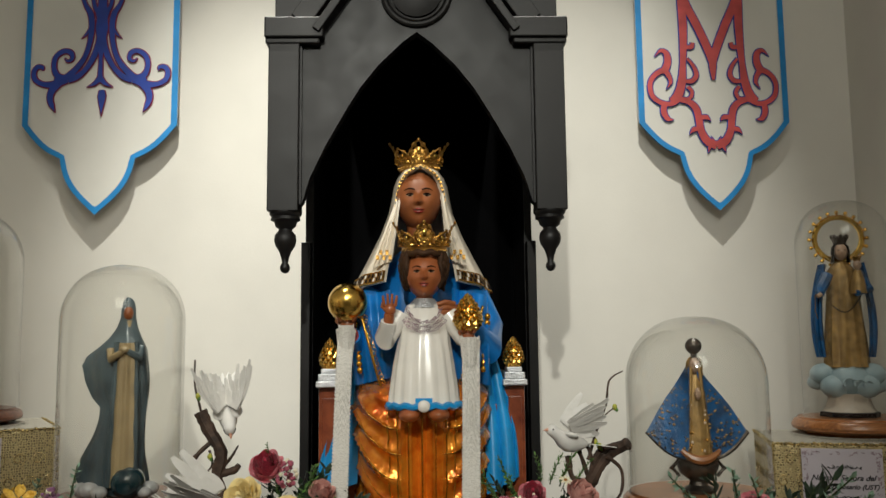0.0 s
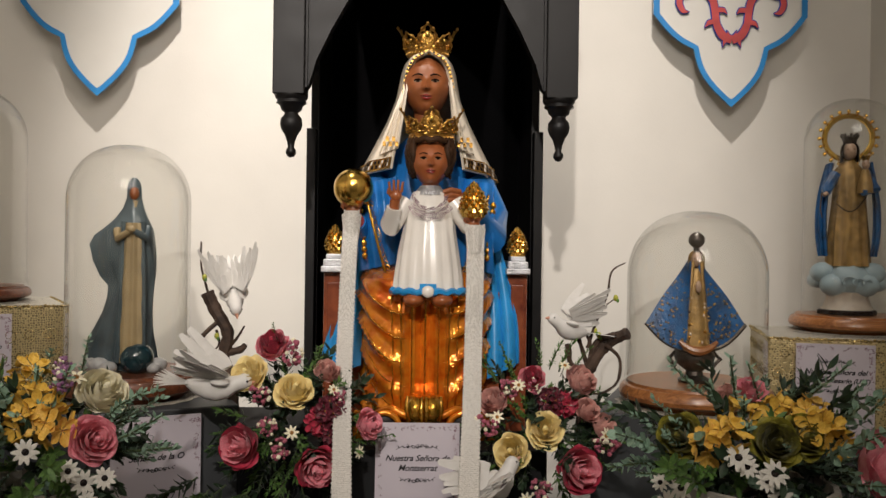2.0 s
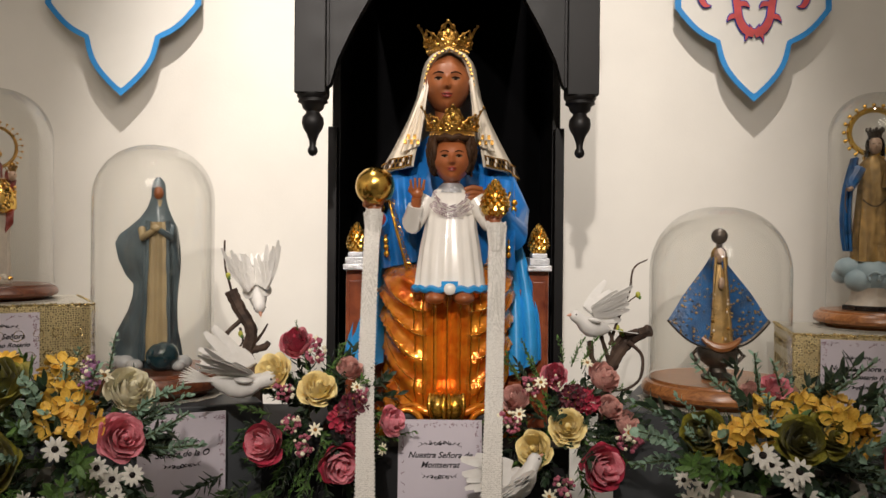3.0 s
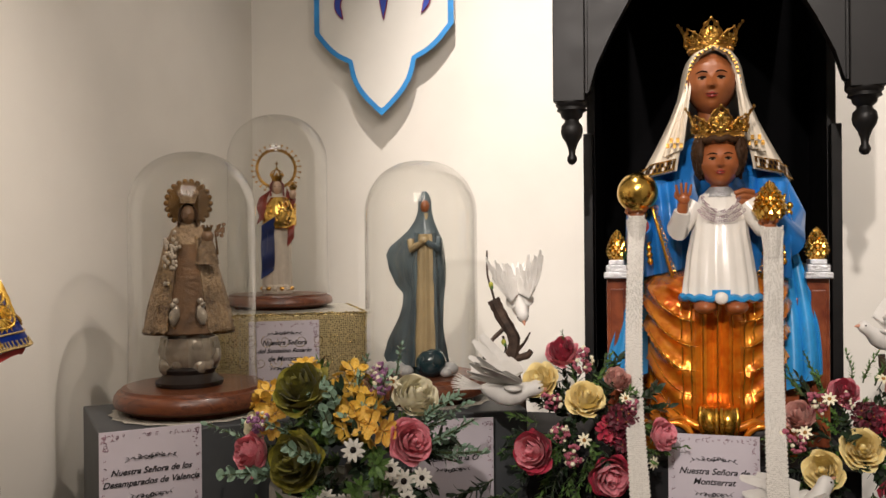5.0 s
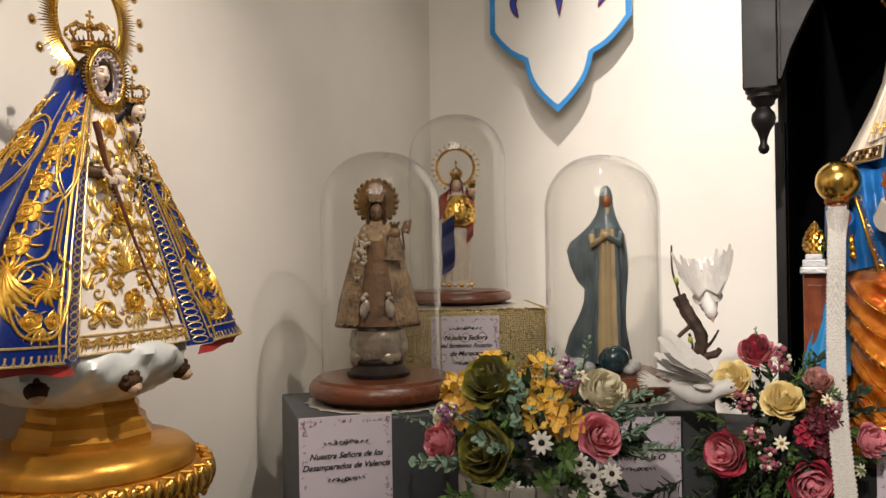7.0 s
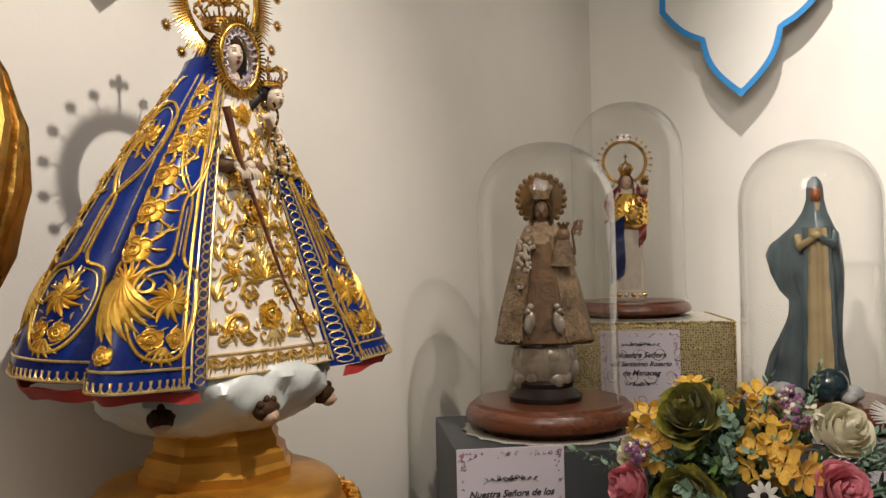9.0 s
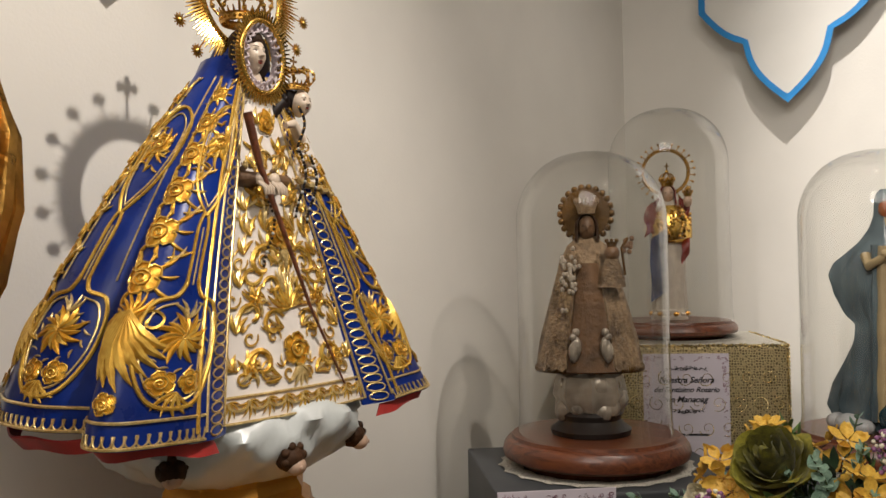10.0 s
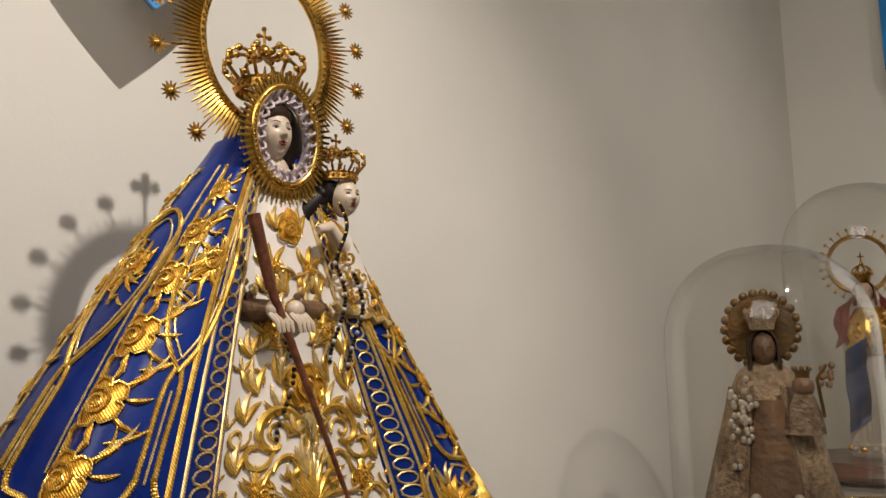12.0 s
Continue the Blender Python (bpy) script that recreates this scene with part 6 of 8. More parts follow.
for f, full in ((MR, 0.98), (ML, 1.32)):
    U = lambda t: 1 / (LEN_B + (LEN_T - LEN_B) * max(0, t) ** full)
    V = 1 / 0.375
    # cord and lace loops along the front edge and the hem
    for s0, r, m in ((0.008, 0.0016, M_THREAD3), (0.075, 0.0013, M_THREAD3), (0.1, 0.0019, M_THREAD)):
        b.tube([f(s0 * (1 + 0.9 * t * 0.4), t, 0.0012) for t in (0.02 + 0.93 * i / 50 for i in range(51))], r, m, 5)
    for i in range(34):
        t = 0.02 + 0.9 * i / 34
        b.tube([f(0.04 * (1 + 0.4 * t) + 0.024 * math.cos(a), t + 0.0125 * math.sin(a), 0.0012) for a in (2 * math.pi * k / 9 for k in range(9))], 0.0009, M_THREAD3, 4, closed=True)
    for t0, r, m in ((0.006, 0.0015, M_THREAD3), (0.06, 0.0014, M_THREAD3)):
        b.tube([f(0.08 + 0.8 * i / 80, t0, 0.0012) for i in range(81)], r, m, 5)
    for i in range(54):
        s0 = 0.09 + 0.78 * i / 54
        b.tube([f(s0 + 0.0085 * math.cos(a), 0.034 + 0.026 * math.sin(a), 0.0012) for a in (math.pi + math.pi * k / 7 for k in range(8))], 0.0009, M_THREAD3, 4)
    frnd = random.Random(31)

    def cord(c, pts, r, m, off=0.0):
        """A laid cord through points (metres aside of the column, height)."""
        sm = smooth_line(pts, 16)
        b.tube([f(c + (p[0] + off) * U(p[1]), p[1], 0.0012) for p in sm], [r * (1.12 if i % 2 else 0.86) for i in range(len(sm))], m, 6)

    def panel(c, q):
        """One column: an oval with a rose, a doubled stem, a round medallion with a sun."""
        o = [(0.0, 0.53), (-0.013, 0.6), (-0.018, 0.7), (-0.014, 0.79), (0.0, 0.835), (0.013, 0.8), (0.016, 0.71), (0.012, 0.6), (0.0, 0.53)]
        cord(c, o, 0.0017, M_THREAD)
        cord(c, [(x * 0.8, 0.695 + (t - 0.695) * 0.86) for x, t in o], 0.0008, M_THREAD3)
        for d in (-0.0042, 0.0042):
            cord(c, [(d * 0.3, 0.54), (d, 0.5), (d, 0.42), (d * 1.1, 0.36)], 0.0016, M_THREAD)
        cord(c, [(0, 0.5), (0, 0.36)], 0.0008, M_THREAD3)
        ringp = [(0.0042, 0.37), (0.01, 0.335), (0.026, 0.315), (0.033, 0.25), (0.031, 0.17), (0.019, 0.1), (0.0, 0.082), (-0.019, 0.1), (-0.031, 0.17), (-0.033, 0.25), (-0.026, 0.315), (-0.01, 0.335), (-0.0042, 0.37)]
        ringp = [(x * 0.95, t) for x, t in ringp]
        cord(c, ringp, 0.002, M_THREAD)
        cord(c, [(x * 0.87, 0.21 + (t - 0.21) * 0.86) for x, t in ringp[1:-1]], 0.001, M_THREAD3)
        sun(f, c, 0.238, U(0.22), V, 0.0235)
        for k in range(14):
            a = radians(360 / 14 * k + 8)
            leafs(f, c + 0.021 * math.cos(a) * U(0.22), 0.225 + 0.021 * math.sin(a) * V, U(0.22), V, math.degrees(a) + 60, 0.008, 0.0008, M_THREAD3)
        rosette(f, c - 0.011 * U(0.12), 0.14, U(0.12), V, 0.0108)
        rosette(f, c + 0.011 * U(0.12), 0.14, U(0.12), V, 0.0108)
        for a in (-140, -115, -90, -65, -40):
            leafs(f, c, 0.118, U(0.1), V, a, 0.021, 0.0016, M_THREAD)
        for a in (50, 70, 110, 130):
            leafs(f, c, 0.28, U(0.28), V, a, 0.018, 0.0013, M_THREAD3)
        rosette(f, c, 0.725, U(0.72), V, 0.0112)
        for a, l in ((60, 0.018), (90, 0.022), (120, 0.018), (200, 0.013), (240, 0.02), (270, 0.026), (300, 0.02), (340, 0.013), (225, 0.016), (315, 0.016)):
            leafs(f, c, 0.715, U(0.72), V, a, l, 0.0013, M_THREAD if a % 60 else M_THREAD2)
        for k in range(10):
            leafs(f, c + frnd.uniform(-0.01, 0.01) * U(0.72), 0.72 + frnd.uniform(-0.09, 0.08), U(0.72), V, frnd.uniform(0, 360), 0.009, 0.001, M_THREAD)

    def garland(c):
        """One column of roses and leaves above a hanging palmette."""
        for t, r in ((0.375, 0.015), (0.485, 0.015), (0.59, 0.0142), (0.69, 0.013), (0.78, 0.0112), (0.87, 0.0085)):
            rosette(f, c, t, U(t), V, r)
            for k in range(9):
                a = 40 * k + 17
                leafs(f, c + 0.85 * r * math.cos(radians(a)) * U(t), t + 0.85 * r * math.sin(radians(a)) * V, U(t), V, a, r * (1.15 if k % 2 else 0.8), r * 0.095, M_THREAD if k % 3 else M_THREAD2)
            for s in (-1, 1):
                for k in range(3):
                    leafs(f, c + s * r * 0.85 * U(t), t + (0.02 + 0.014 * k), U(t), V, 90 - s * (8 + 30 * k), r * 1.35, r * 0.085, M_THREAD3 if k == 1 else M_THREAD)
        fan(f, c, 0.3, U(0.2), V, -95, 0.066, 11, 84, M_THREAD)
        fan(f, c, 0.3, U(0.2), V, -90, 0.04, 8, 90, M_THREAD3)
        fan(f, c, 0.29, U(0.28), V, 90, 0.024, 7, 130, M_THREAD2)
        for s in (-1, 1):
            stitch(f, c + s * 0.016 * U(0.28), 0.275, U(0.28), V, [(s * x, y) for x, y in curl((0, 0), 0.011, 0.002, 160, -220, 14)], 0.0013, M_THREAD)
        rosette(f, c, 0.1, U(0.1), V, 0.0095)

    panel(0.152, 1)
    garland(0.25)
    panel(0.46, -1)
    garland(0.6)
    cord(0.115, [(0, 0.9), (0, 0.1)], 0.0009, M_THREAD3)
    for c in (0.33, 0.39, 0.53):
        cord(c, [(0, 0.93), (0, 0.6), (0, 0.42), (0, 0.36)], 0.0008, M_THREAD3)

# the ivory front: roses on the middle line, mirrored scrolls and leaves, a shell border
WU = lambda v: 1 / (0.098 - 0.074 * v)
WV = 1 / 0.3
for v, r in ((0.2, 0.0165), (0.57, 0.0165)):
    rosette(white, 0, v, WU(v), WV, r)
    for a in (-130, -110, -90, -70, -50):
        leafs(white, 0, v - 0.045, WU(v), WV, a, 0.022, 0.0019, M_THREAD3)
fan(white, 0, 0.33, WU(0.35), WV, 90, 0.036, 9, 170, M_THREAD)
fan(white, 0, 0.375, WU(0.4), WV, 90, 0.032, 7, 90, M_THREAD3)
for s in (-1, 1):
    def sc(cx, cy, rr, a0, a1, w):
        stitch(white, s * cx, cy, WU(cy), WV, [(s * x, y) for x, y in curl((0, 0), rr, rr * 0.22, a0, a1, 16)], [w * (0.5 + 0.5 * math.sin(math.pi * i / 16)) for i in range(17)], M_THREAD, 5)
    sc(0.4, 0.47, 0.023, 200, -120, 0.0024)
    sc(0.62, 0.31, 0.016, -60, 260, 0.0021)
    sc(0.3, 0.28, 0.015, 150, -160, 0.0021)
    sc(0.5, 0.16, 0.019, -30, 300, 0.0024)
    sc(0.27, 0.40, 0.011, 0, 330, 0.0018)
    sc(0.62, 0.44, 0.012, 180, 480, 0.0018)
    for cx, cy, r in ((0.62, 0.155, 0.009), (0.55, 0.36, 0.0095), (0.45, 0.69, 0.009), (0.4, 0.84, 0.007)):
        rosette(white, s * cx, cy, WU(cy), WV, r)
        for a in (30, 75, 120, 200, 250, 320):
            leafs(white, s * cx, cy, WU(cy), WV, a if s > 0 else 180 - a, 0.018, 0.0017, M_THREAD if a < 200 else M_THREAD3)
    for cx, cy, a, l in ((0.25, 0.51, 60, 0.026), (0.35, 0.58, 110, 0.026), (0.2, 0.66, 40, 0.026), (0.3, 0.72, 100, 0.024), (0.62, 0.56, 80, 0.026), (0.75, 0.5, 100, 0.022), (0.8, 0.4, 95, 0.022), (0.82, 0.26, 100, 0.024),
                         (0.85, 0.15, 70, 0.02), (0.25, 0.12, 20, 0.024), (0.12, 0.47, 70, 0.02), (0.5, 0.78, 80, 0.02), (0.15, 0.78, 60, 0.02), (0.35, 0.93, 90, 0.018), (0.72, 0.64, 80, 0.02), (0.15, 0.27, 30, 0.02)):
        for d in (-28, 0, 28):
            leafs(white, s * cx, cy, WU(cy), WV, (a + d) if s > 0 else 180 - a - d, l * (1 if d == 0 else 0.8), 0.0017, M_THREAD if d else M_THREAD3)
for row in range(7):
    v0 = 0.13 + 0.115 * row
    for k in range(4):
        x = 0.012 + 0.026 * k + (0.013 if row % 2 else 0)
        u0 = x * WU(v0)
        if u0 > 0.93:
            continue
        for s in (-1, 1):
            turn = 1 if (row + k) % 2 else -1
            stitch(white, s * u0, v0, WU(v0), WV, [(s * p, q) for p, q in curl((0, 0), 0.0088, 0.0014, 200 * turn, -190 * turn, 14)], [0.0005 + 0.0005 * math.sin(math.pi * i / 14) for i in range(15)], M_THREAD, 5)
            for a, l in ((30, 0.01), (80, 0.012), (130, 0.01)):
                leafs(white, s * (u0 + 0.006 * WU(v0)), v0 + 0.02, WU(v0), WV, a if s > 0 else 180 - a, l, 0.0008, M_THREAD3 if a == 80 else M_THREAD)
for k in range(9):
    x = -0.88 + 1.76 * k / 8
    fan(white, x, 0.065, WU(0.05), WV, -90, 0.017, 7, 150, M_THREAD)
    stitch(white, x + 0.11, 0.065, WU(0.05), WV, [(0.011 * math.cos(a), -0.008 * math.sin(a)) for a in (math.pi * i / 8 for i in range(9))], 0.0012, M_THREAD3)
for v in (0.004, 0.078):
    b.tube([white(-1 + 2 * i / 30, v, 0.001) for i in range(31)], 0.0014, M_THREAD3, 5)
fan(white, 0, 0.985, WU(0.98), WV, -90, 0.024, 7, 60, M_THREAD2)
rosette(white, 0, 0.93, WU(0.95), WV, 0.01)

# head in an oval rayed frame, over a dark bust
HY, HZ = -0.045, 0.347
b.ball((0, -0.003, 0.335), (0.026, 0.022, 0.036), M_SATIN, 24, 16)
k_head = len(b.v)
b.ball((0, HY + 0.012, HZ), (0.021, 0.01, 0.028), M_DARK, 24, 14)
b.ball((-0.003, HY + 0.008, HZ - 0.022), (0.012, 0.009, 0.014), M_IVORY, 16, 10)
face(b, (-0.004, HY + 0.008, HZ + 0.002), (0.0118, 0.0155, 0.0175), M_IVORY, eye=0.7)
b.ball((-0.0045, HY + 0.011, HZ + 0.013), (0.0142, 0.0165, 0.0125), M_HAIR, 20, 12)
M_PALELACE = mat("pale_mauve_lace", (0.62, 0.53, 0.56), 0.7, 0, 0.2, 300, 0.5, 600)
for k in range(22):
    a = 2 * math.pi * k / 22
    P = [(0.0178 * math.cos(a) + 0.0034 * math.cos(q), HY - 0.003 + 0.002 * math.sin(2 * q), HZ + 0.0245 * math.sin(a) + 0.0036 * math.sin(q)) for q in (2 * math.pi * i / 8 for i in range(8))]
    b.tube(P, 0.0011, M_PALELACE, 5, closed=True)
b.tube([(0.0178 * math.cos(a), HY + 0.001, HZ + 0.0245 * math.sin(a)) for a in (2 * math.pi * k / 40 for k in range(40))], 0.0027, M_PALELACE, 7, closed=True)
b.tube([(0.0222 * math.cos(a), HY - 0.004, HZ + 0.03 * math.sin(a)) for a in (2 * math.pi * k / 40 for k in range(40))], 0.0025, M_GOLD, 8, closed=True)
b.tube([(0.0255 * math.cos(a), HY - 0.003, HZ + 0.0338 * math.sin(a)) for a in (2 * math.pi * k / 40 for k in range(40))], 0.0016, M_OLDGOLD, 6, closed=True)
for k in range(64):
    a = 2 * math.pi * k / 64
    l = 0.0305 + 0.0016 * (k % 2)
    b.tube([(0.0235 * math.cos(a), HY - 0.004, HZ + 0.0315 * math.sin(a)), (l * math.cos(a), HY - 0.004, HZ + (l + 0.0085) * math.sin(a))], [0.0013, 0.0008], M_GOLD, 4)
    b.ball((0.0222 * math.cos(a), HY - 0.0062, HZ + 0.03 * math.sin(a)), 0.0011, M_GOLD, 6, 4)
b.move(pose(0, HY, HZ) @ Matrix.Diagonal((1.2, 1.2, 1.2, 1)) @ pose(0, -HY, -HZ), k_head)
k_arm = len(b.v)
# sleeves, hands, staff, beads and the small figure on the arm
for s in (-1, 1):
    b.tube([(s * 0.035, -0.07, 0.245), (s * 0.03, -0.105, 0.222), (s * 0.008 - 0.01, -0.125, 0.222)], [0.012, 0.0095, 0.0065], M_BROWN, 12)
    for i in range(12):
        a = 2 * math.pi * i / 12
        b.ball((s * 0.03 + 0.014 * math.cos(a), -0.105, 0.224 + 0.014 * math.sin(a)), (0.004, 0.003, 0.005), M_THREAD3 if i % 2 else M_BROWN, 6, 5)
    for i in range(46):
        t, a = (i % 16) / 16, 2.4 * i
        rr = 0.013 - 0.004 * t
        b.ball((s * (0.036 - 0.02 * t) + rr * math.cos(a), -0.075 - 0.042 * t, 0.242 - 0.016 * t + rr * math.sin(a)), (0.0035, 0.003, 0.0045), (M_BROWN, M_HAIR, M_THREAD3)[i % 3], 6, 5)
    b.ball((s * 0.008 - 0.01, -0.127, 0.222), (0.0065, 0.006, 0.0065), M_IVORY, 10, 8)
    for i in range(4):
        b.tube([(s * 0.008 - 0.015 + 0.0034 * i, -0.13, 0.219), (s * 0.008 - 0.013 + 0.0034 * i, -0.136, 0.213), (s * 0.008 - 0.011 + 0.0034 * i, -0.135, 0.207)], [0.0018, 0.0017, 0.0012], M_IVORY, 6)
b.tube([(-0.034, -0.128, 0.283), (-0.022, -0.13, 0.235)], [0.0046, 0.0036], M_REDWOOD, 10)
b.tube([(-0.022, -0.13, 0.235), (0.025, -0.146, 0.1), (0.072, -0.148, 0.015)], [0.0032, 0.0016, 0.001], M_REDWOOD, 8)
for x0, z0, n in ((-0.012, 0.205, 16), (0.03, 0.255, 26), (0.045, 0.25, 26)):
    for i in range(n):
        t = i / n
        b.ball((x0 + 0.006 * math.sin(t * 5), -0.128 - 0.004 * math.sin(t * 3), z0 - 0.07 * t), 0.0017, M_DARK if i % 4 else M_STONE, 6, 4)
cx, cz = 0.055, 0.308
robe(b, [(0.218, cx + 0.008, -0.098, 0.026, 0.018), (0.25, cx + 0.004, -0.098, 0.02, 0.015), (0.28, cx, -0.096, 0.01, 0.01)], M_WSATIN, 24, 0.06, 8)
b.tube([(cx - 0.018 + 0.05 * t, -0.117, 0.226 - 0.012 * t + 0.002 * math.cos(t * 30)) for t in (i / 14 for i in range(15))], 0.003, M_THREAD3, 6)
for k in range(10):
    b.tube([(p[0], -0.117 + 0.1 * (p[1] - 0.23) * 0.2, p[1]) for p in curl((cx - 0.01 + 0.006 * (k % 4), 0.235 + 0.013 * (k // 4)), 0.005, 0.001, 70 * k, 70 * k + 380, 8)], 0.0012, M_THREAD, 4)
face(b, (cx + 0.004, -0.1, cz), (0.0115, 0.0125, 0.0145), M_IVORY, eye=0.75)
b.ball((cx, -0.092, cz + 0.005), (0.0145, 0.013, 0.0155), M_DARK, 14, 10)
for k in range(16):
    b.ball((cx - 0.013 + 0.003 * math.sin(k * 2), -0.094 + 0.003 * math.cos(k), cz - 0.002 * k + 0.008), 0.0052, M_DARK, 7, 5)
b.tube([(cx - 0.005, -0.11, 0.268), (cx - 0.022, -0.117, 0.282), (cx - 0.032, -0.118, 0.279)], [0.0065, 0.005, 0.003], M_IVORY, 8)
b.tube([(cx - 0.012, -0.09, cz), (cx - 0.028, -0.092, cz - 0.014), (cx - 0.034, -0.094, cz - 0.03)], [0.011, 0.009, 0.003], M_DARK, 10)
for x0 in (-0.012,):
    for i in range(26):
        t = i / 25
        b.ball((cx + x0 + 0.004 * math.sin(5 * t), -0.116 - 0.004 * math.sin(3 * t), cz - 0.008 - 0.045 * t), 0.0017, M_DARK if i % 4 else M_GOLD, 6, 4)
b.tube([(0.07, -0.1, 0.222), (0.074, -0.115, 0.205)], [0.004, 0.003], M_IVORY, 7)
for i in range(4):
    b.tube([(0.07 + 0.003 * i, -0.114, 0.207), (0.071 + 0.004 * i, -0.117, 0.194)], [0.0018, 0.0012], M_IVORY, 5)
b.move(pose(-0.008, 0.052, 0), k_arm)
# cloud socle with small cherub knobs
rnd = random.Random(4)
M_SOCLE = mat("white_blue_painted_cloud", (0.62, 0.65, 0.64), 0.32, 0, 0.08, 14, coat=0.35, second=(0.42, 0.45, 0.43))
CLOUD = [(-0.07, 0.066), (-0.064, 0.088), (-0.056, 0.104), (-0.046, 0.118), (-0.036, 0.127), (-0.026, 0.133), (-0.016, 0.136), (-0.006, 0.134), (0.004, 0.126), (0.012, 0.112)]


def cloud_ring(z, r, n=120):
    """One level of the carved cloud: soft billows that drift with the height."""
    out = []
    for k in range(n):
        a = 2 * math.pi * k / n
        f = 1 + 0.09 * abs(math.sin(3.5 * a + 40 * z)) + 0.055 * abs(math.sin(8 * a - 90 * z + 1)) + 0.02 * math.sin(19 * a + 150 * z) - 0.06
        out.append((r * f * math.cos(a), r * 0.8 * f * math.sin(a), z))
    return out


b.loft([cloud_ring(*q) for q in CLOUD], M_SOCLE)
for a in (-150, -100, -48, -10):
    x, y = 0.131 * math.cos(radians(a)), 0.107 * math.sin(radians(a))
    b.ball((x, y, -0.038), (0.0142, 0.0135, 0.0125), M_HAIR, 14, 9)
    for k in range(7):
        b.ball((x + 0.011 * math.cos(k * 0.9), y * 1.02 - 0.003, -0.036 + 0.0095 * math.sin(k * 0.9)), 0.0046, M_HAIR, 8, 6)
    b.ball((x * 1.04 + 0.003, y * 1.06, -0.045), (0.0098, 0.0092, 0.0088), M_FLESH, 12, 8)
    b.ball((x * 1.11 + 0.003, y * 1.14, -0.0455), (0.002, 0.002, 0.0024), M_FLESH, 6, 5)
thing("robed_statue", b.move(SB), "statue in gold-embroidered royal blue mantle and ivory dress", "statue", angle=50)

# halo and crowns on the robed statue
halo = empty("halo", SB @ pose(0.006, -0.012, 0.425), "gold rayed halo ring with stars behind the statue's head", "halo")
b = B()
b.tube([(0.052 * math.cos(a), 0, 0.062 * math.sin(a)) for a in (2 * math.pi * k / 60 for k in range(60))], 0.0032, M_GOLD, 8, closed=True)
for k in range(72):
    a = 2 * math.pi * k / 72
    b.ball((0.0525 * math.cos(a), -0.003, 0.0625 * math.sin(a)), 0.0018, M_GOLD, 6, 4)
part("ring", b, halo)
raym = None
for k in range(150):
    a = 2 * math.pi * k / 150
    l = 1 + 0.2 * (k % 2) + 0.15 * ((k * 7) % 5) / 5
    if raym is None:
        q = part("ray", B().tube([(0, 0, 0), (0, -0.001, 0.012), (0, -0.001, 0.02)], [0.0017, 0.0014, 0.0004], M_GOLD, 5), halo)
        raym = q.data
    else:
        q = new("ray", raym)
        q.parent = halo
    q.matrix_basis = pose(0.052 * math.cos(a), 0, 0.062 * math.sin(a), 0, 90 - math.degrees(a), 0) @ Matrix.Diagonal((1, 1, l, 1))
star = None
for k in range(18):
    if k == 0:
        continue
    a = math.pi / 2 + 2 * math.pi * (k - 0) / 18
    if star is None:
        b = B()
        for i in range(12):
            t = 2 * math.pi * i / 12
            b.tube([(0, 0, 0), (0.0072 * math.cos(t), -0.001, 0.0072 * math.sin(t))], [0.0019, 0.0005], M_OLDGOLD, 4)
        b.ball((0, -0.0015, 0), (0.003, 0.002, 0.003), M_GOLD, 8, 5)
        b.tube([(0, 0, -0.005), (0, 0, -0.018)], 0.0008, M_OLDGOLD, 4)
        star = part("star", b, halo)
        q = star
    else:
        q = new("star", star.data)
        q.parent = halo
    q.matrix_basis = pose(0.087 * math.cos(a), 0, 0.098 * math.sin(a), 0, 90 - math.degrees(a), 0)
b = B().tube([(0, 0, 0.08), (0, 0, 0.112)], 0.0016, M_OLDGOLD, 6).tube([(-0.006, 0, 0.108), (0.006, 0, 0.108)], 0.0025, M_OLDGOLD, 6)
for x, z in ((0, 0.114), (0.008, 0.108), (-0.008, 0.108), (0, 0.104)):
    b.ball((x, 0, z), 0.004, M_OLDGOLD, 8, 6)
part("cross", b, halo)


